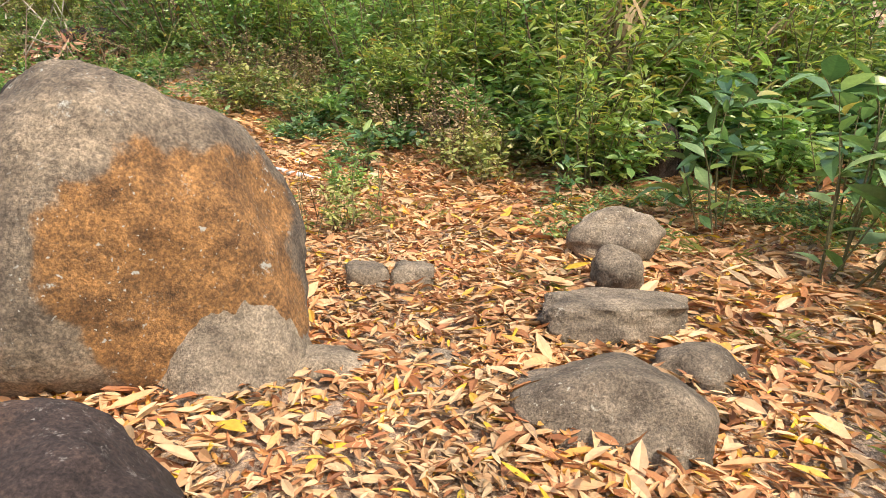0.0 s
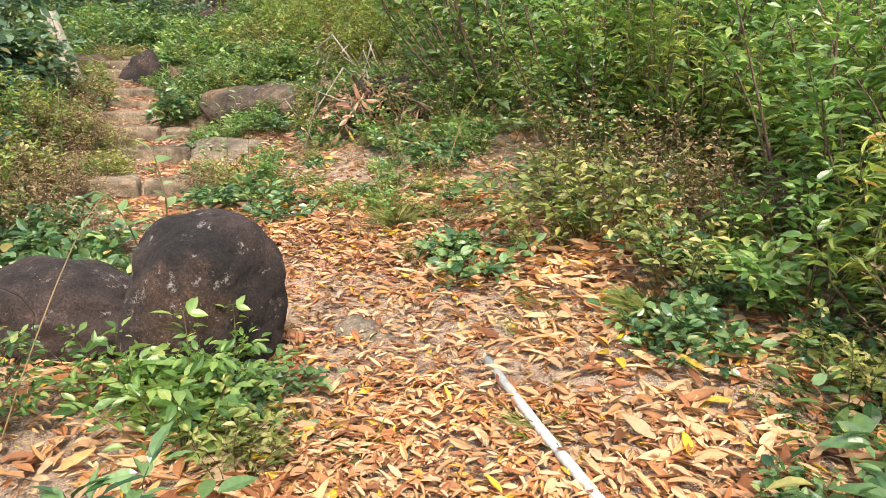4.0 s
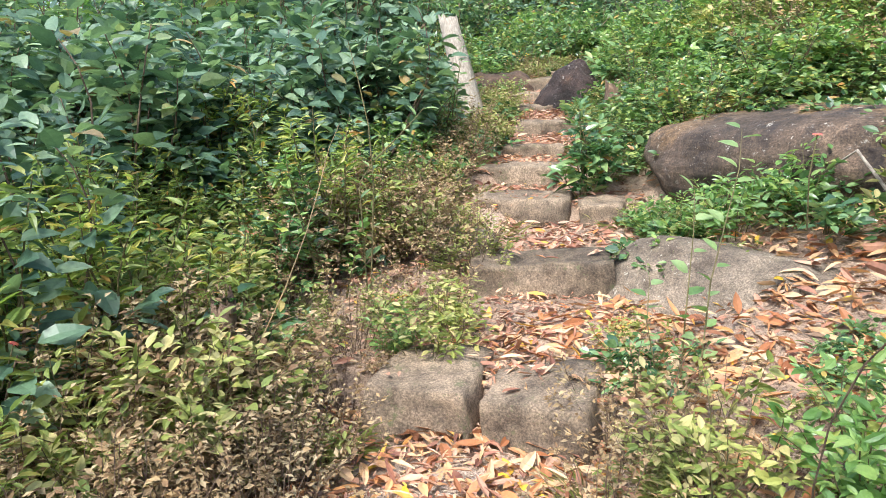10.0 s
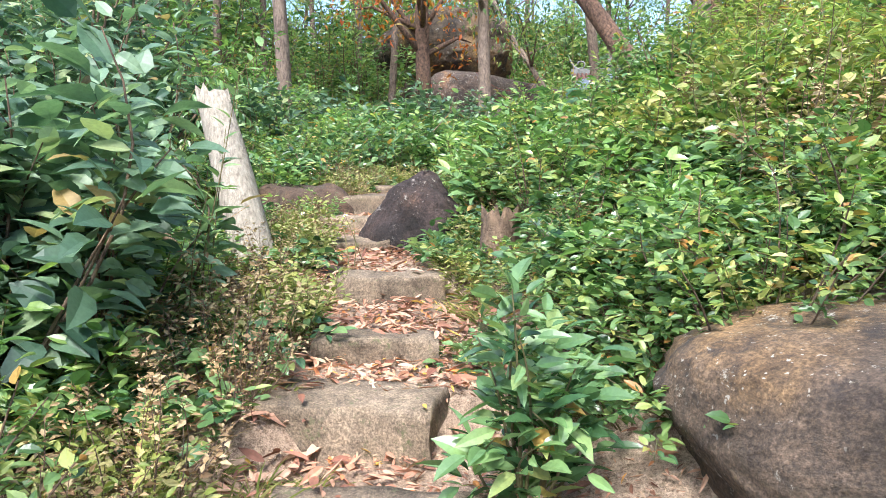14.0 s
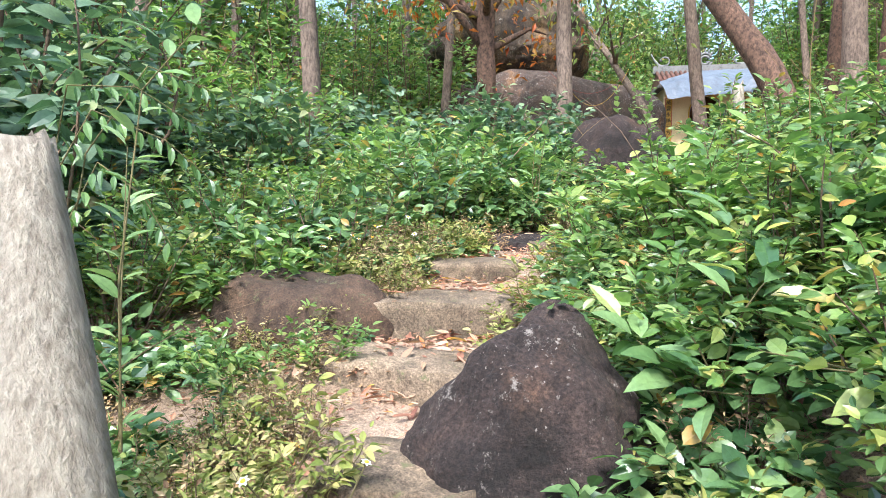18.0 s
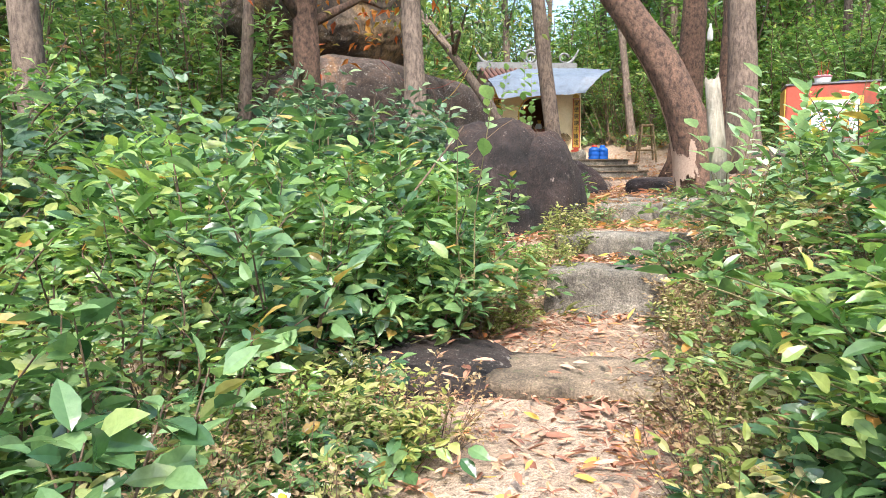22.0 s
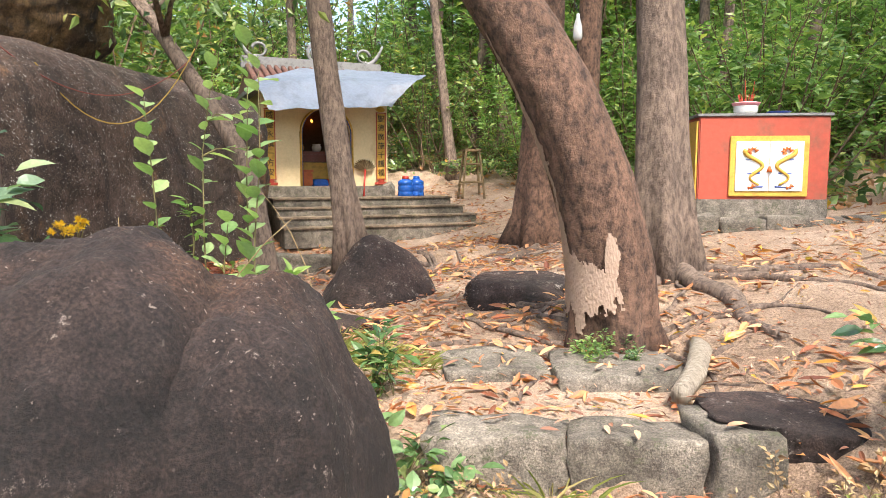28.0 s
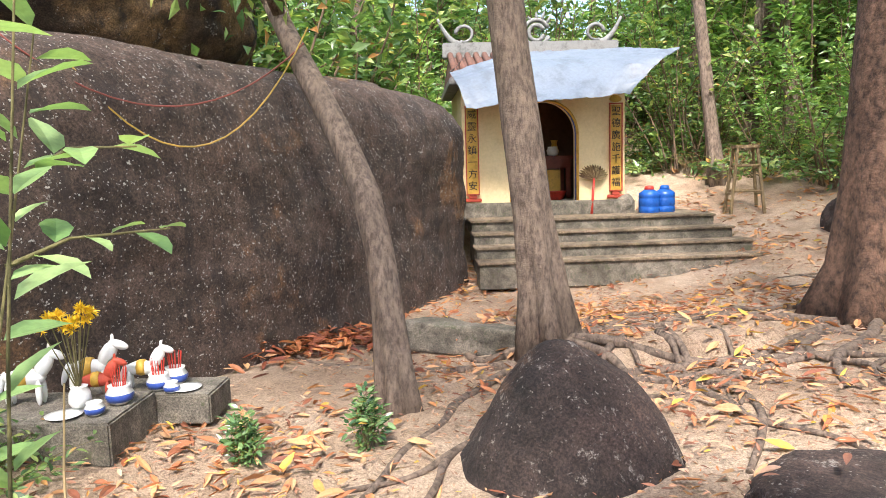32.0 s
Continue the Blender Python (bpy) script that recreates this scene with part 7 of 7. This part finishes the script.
ob = raw("dead_foliage", *leaves(np.column_stack([px_, py_, heights(np.column_stack([px_, py_])) + rgh.uniform(0.05, 0.6, n) * np.exp(-((px_ + 6.0) / 0.9) ** 2)]), rgh.normal(0, 1, (n, 3)) + (0, 0, -0.4), rgh.normal(0, 1, (n, 3)), L, L * 0.3, True, rgh.uniform(0, 0.6, n)), LITTER_RED)
tagged(ob, "withered russet leaves caught in a heap of brushwood", "dead leaves", kind="stuff")
for key, x, y, size in (("bright", -5.6, 10.75, 0.6), ("low", -6.3, 10.8, 0.9), ("bright", -6.6, 10.9, 0.55), ("low", -5.2, 10.6, 1.0), ("mixed", -4.9, 10.3, 0.8), ("low", -4.4, 10.1, 0.9), ("bright", -4.2, 10.5, 0.7), ("lowgreen", -5.0, 10.9, 0.6)):
    plant(key, x, y, size)

# saplings with soft pale leaves round the grey post
wand_sapling([[(-14.6, 18.45, 0.9), (-14.61, 18.6, 1.3), (-14.58, 18.75, 1.75), (-14.56, 18.92, 2.2)], [(-14.5, 18.4, 0.9), (-14.35, 18.6, 1.5), (-14.23, 18.77, 2.03)], [(-14.65, 18.5, 0.9), (-14.8, 18.65, 1.4), (-15.0, 18.85, 1.85)],
              [(-14.4, 18.5, 0.9), (-14.1, 18.7, 1.5), (-13.95, 18.85, 1.9)], [(-14.55, 18.35, 0.9), (-14.62, 18.3, 1.25), (-14.75, 18.35, 1.5)]], 0.17, 0.6, SOFTLEAF, "bushy sapling with soft pale-green leaves before a grey post", 33, 0.036, 0.006, hang=0.3)
wand_sapling([[(-13.9, 18.7, 0.95), (-13.75, 18.85, 1.5), (-13.6, 19.0, 1.95)], [(-13.8, 18.8, 0.95), (-13.5, 19.0, 1.5), (-13.3, 19.2, 1.9)], [(-14.0, 18.6, 0.95), (-14.0, 18.8, 1.6), (-13.9, 19.0, 2.15)],
              [(-13.95, 18.5, 0.95), (-13.6, 18.6, 1.35), (-13.35, 18.7, 1.6)]], 0.16, 0.6, SOFTLEAF, "tall weed with soft pale-green leaves in the litter beside the post", 35, 0.04, 0.006, hang=0.3)
wand_sapling([[(-14.1, 17.3, 0.8), (-14.0, 17.35, 1.2), (-13.95, 17.45, 1.5)], [(-14.15, 17.25, 0.8), (-14.3, 17.3, 1.15), (-14.35, 17.4, 1.35)], [(-14.05, 17.2, 0.8), (-13.85, 17.15, 1.2), (-13.7, 17.2, 1.4)]], 0.18, 0.46, ISLE,
             "sapling with large glossy yellow-green leaves beside the last steps", 34, 0.05, 0.006)

# thick roots and a kerb along the terrace ledge
for pts, r in (([(-19.1, 25.3), (-18.7, 25.2), (-18.3, 25.3), (-17.9, 25.7), (-17.5, 26.4), (-17.3, 27.0)], 0.05), ([(-19.0, 25.25), (-18.6, 25.05), (-18.2, 25.1), (-17.7, 25.5), (-17.2, 26.0)], 0.035),
               ([(-19.1, 25.3), (-18.8, 24.95), (-18.4, 24.7), (-17.9, 24.9), (-17.5, 25.3)], 0.03), ([(-17.3, 27.0), (-17.6, 26.3), (-17.75, 25.6), (-17.7, 25.0), (-17.4, 24.5)], 0.035),
               ([(-17.2, 27.0), (-17.15, 26.3), (-17.25, 25.7), (-17.1, 25.1)], 0.055), ([(-15.5, 23.9), (-15.35, 23.5), (-15.15, 23.1), (-15.1, 22.7), (-14.95, 22.3)], 0.1),
               ([(-15.7, 24.0), (-15.95, 23.7), (-16.2, 23.3), (-16.4, 23.1)], 0.06), ([(-15.9, 22.6), (-16.3, 22.4), (-16.8, 22.5), (-17.3, 22.3)], 0.05), ([(-15.8, 22.6), (-15.5, 22.3), (-15.2, 22.35)], 0.06),
               ([(-19.2, 25.4), (-19.6, 25.2), (-20.0, 25.3), (-20.4, 25.1)], 0.05), ([(-17.4, 26.9), (-17.9, 26.6), (-18.4, 26.5), (-19.0, 26.0)], 0.06)):
    root_run(pts, r)
rnd_l = random.Random(17)
for i in range(9):
    u = rnd_l.uniform(1.0, 3.95)
    k = int(u)
    (ax, ay), (bx, by) = LEDGE[k], LEDGE[k + 1]
    x, y = ax + (bx - ax) * (u - k), ay + (by - ay) * (u - k)
    nx, ny = (by - ay), -(bx - ax)
    w = math.hypot(nx, ny)
    nx, ny, side = nx / w, ny / w, rnd_l.uniform(-0.5, 0.5)
    root_run([(x - nx * 0.3, y - ny * 0.3), (x - nx * 0.05, y - ny * 0.05), (x + nx * 0.15 + side * 0.1, y + ny * 0.15), (x + nx * 0.5 + side * 0.4, y + ny * 0.5 + side * 0.2), (x + nx * 0.9 + side * 0.8, y + ny * 0.8 + side * 0.3)], rnd_l.uniform(0.018, 0.034))

log = raw("log", *tube([(-15.5, 21.62, 1.2), (-15.42, 21.95, 1.23), (-15.38, 22.3, 1.27), (-15.4, 22.55, 1.25)], [0.05, 0.06, 0.065, 0.05], 10), DEADWOOD, None, True)
tagged(log, "pale weathered stub of root lying beside the terrace stones", "log")
kerb = step_block(-19.85, 25.28, 1.36, 1.05, 0.22, 0.24, 11, 91, "pale cement kerb along the terrace before the shrine", CONCRETE)
kerb.name = "kerb"
tagged(kerb, "", "kerb")

for key, x, y, size in (("weed", -14.0, 12.85, 0.55), ("weed", -13.75, 13.0, 0.5), ("weed", -14.25, 12.8, 0.6), ("weed", -14.6, 12.9, 0.6), ("mixed", -14.3, 12.95, 0.5), ("weed", -13.55, 12.75, 0.5), ("bright", -13.95, 12.6, 0.5), ("mixed", -14.8, 13.9, 0.7),
                        ("weed", -14.1, 13.75, 0.5), ("broad", -16.95, 21.45, 0.42), ("broad", -13.2, 12.3, 0.5), ("dense", -15.75, 22.2, 0.3), ("bright", -15.98, 22.25, 0.3), ("tuft", -17.4, 21.9, 1.2), ("tuft", -17.1, 22.1, 1.0)):
    plant(key, x, y, size)
# bright grass-like moss against the low rock of the terrace
for i in range(9):
    plant("tuft", -17.75 + 0.09 * i + 0.03 * math.sin(i * 5), 22.3 - 0.05 * i, 1.1, 300 + i)

wand_sapling([[(-11.45, 10.9, -0.3), (-11.4, 10.95, 0.3), (-11.36, 11.05, 0.75), (-11.3, 11.1, 1.1)], [(-11.5, 10.95, -0.3), (-11.5, 11.05, 0.4), (-11.55, 11.15, 0.9)], [(-11.45, 10.85, -0.3), (-11.3, 10.85, 0.3), (-11.2, 10.9, 0.6)]], 0.09, 0.45, ISLE,
             "sapling with small yellow-green leaves beside the dead trunk", 41, 0.055, 0.005)

rgp2 = np.random.default_rng(31)
n = 900
u = rgp2.uniform(0, 1, n)
px_, py_ = -21.55 + 0.75 * u + rgp2.normal(0, 0.2, n), 23.3 + 2.0 * u + rgp2.normal(0, 0.2, n)
a = rgp2.uniform(0, 6.28, n)
L = rgp2.uniform(0.08, 0.19, n)
REDPILE = leaf_mat("russet_dry_leaf", [(0.0, (0.2, 0.05, 0.03)), (0.5, (0.42, 0.12, 0.05)), (0.9, (0.6, 0.24, 0.09))], 0.5, 0.12)
ob = raw("fallen_leaves", *leaves(np.column_stack([px_, py_, heights(np.column_stack([px_, py_])) + rgp2.uniform(0.01, 0.14, n)]), np.stack([np.cos(a), np.sin(a), rgp2.normal(0, 0.25, n)], 1),
                                  np.stack([rgp2.normal(0, 0.4, n), rgp2.normal(0, 0.4, n), np.ones(n)], 1), L, L * 0.28, True, 0.15), REDPILE)
tagged(ob, "drift of russet dry leaves at the foot of the rock face", "leaf litter", kind="stuff")
for x, y, z, s in ((-8.0, 12.15, 0.12, 0.9), (-7.6, 12.0, 0.05, 0.9), (-8.5, 12.25, 0.15, 0.8), (-7.75, 11.35, -0.2, 0.8), (-7.4, 11.1, -0.3, 0.9)):
    plant("low", x, y, s, z=z)
for x, y, s in ((-8.2, 10.85, 0.6), (-7.7, 10.75, 0.5), (-8.5, 11.05, 0.5)):
    plant("mixed", x, y, s)

for x, y, s in ((-17.35, 21.3, 0.5), (-17.6, 21.25, 0.55), (-17.15, 21.35, 0.45), (-17.85, 21.3, 0.5), (-18.3, 21.9, 0.5), (-18.5, 22.3, 0.45)):
    plant("mixed", x, y, s)
for x, y, s in ((-18.1, 21.5, 0.8), (-18.4, 21.75, 0.7), (-18.75, 21.6, 0.7)):
    plant("low", x, y, s)

wand_sapling([[(-14.65, 11.95, 0.2), (-14.6, 12.0, 1.0), (-14.52, 12.12, 1.62), (-14.4, 12.4, 1.62), (-14.33, 12.65, 1.45)], [(-14.65, 11.97, 0.3), (-14.55, 12.0, 1.1), (-14.42, 12.2, 1.5), (-14.3, 12.5, 1.36), (-14.2, 12.7, 1.15)],
              [(-14.6, 11.95, 0.3), (-14.5, 12.05, 0.9), (-14.35, 12.2, 1.25), (-14.2, 12.35, 1.1), (-14.1, 12.45, 0.85)], [(-14.6, 12.0, 0.3), (-14.6, 12.2, 1.3), (-14.55, 12.5, 1.75), (-14.5, 12.8, 1.65)]],
             0.095, 0.38, HANGLEAF, "drooping sapling with long hanging leaves over the thicket", 21, 0.022, hang=1.5)

for key, x, y, s in (("broad", -1.92, 4.12, 0.6), ("mixed", -1.8, 4.4, 0.7), ("bright", -1.98, 4.0, 0.5), ("mixed", -2.1, 3.95, 0.6), ("bright", -3.45, 6.3, 0.6), ("mixed", -3.6, 6.15, 0.7)):
    plant(key, x, y, s)
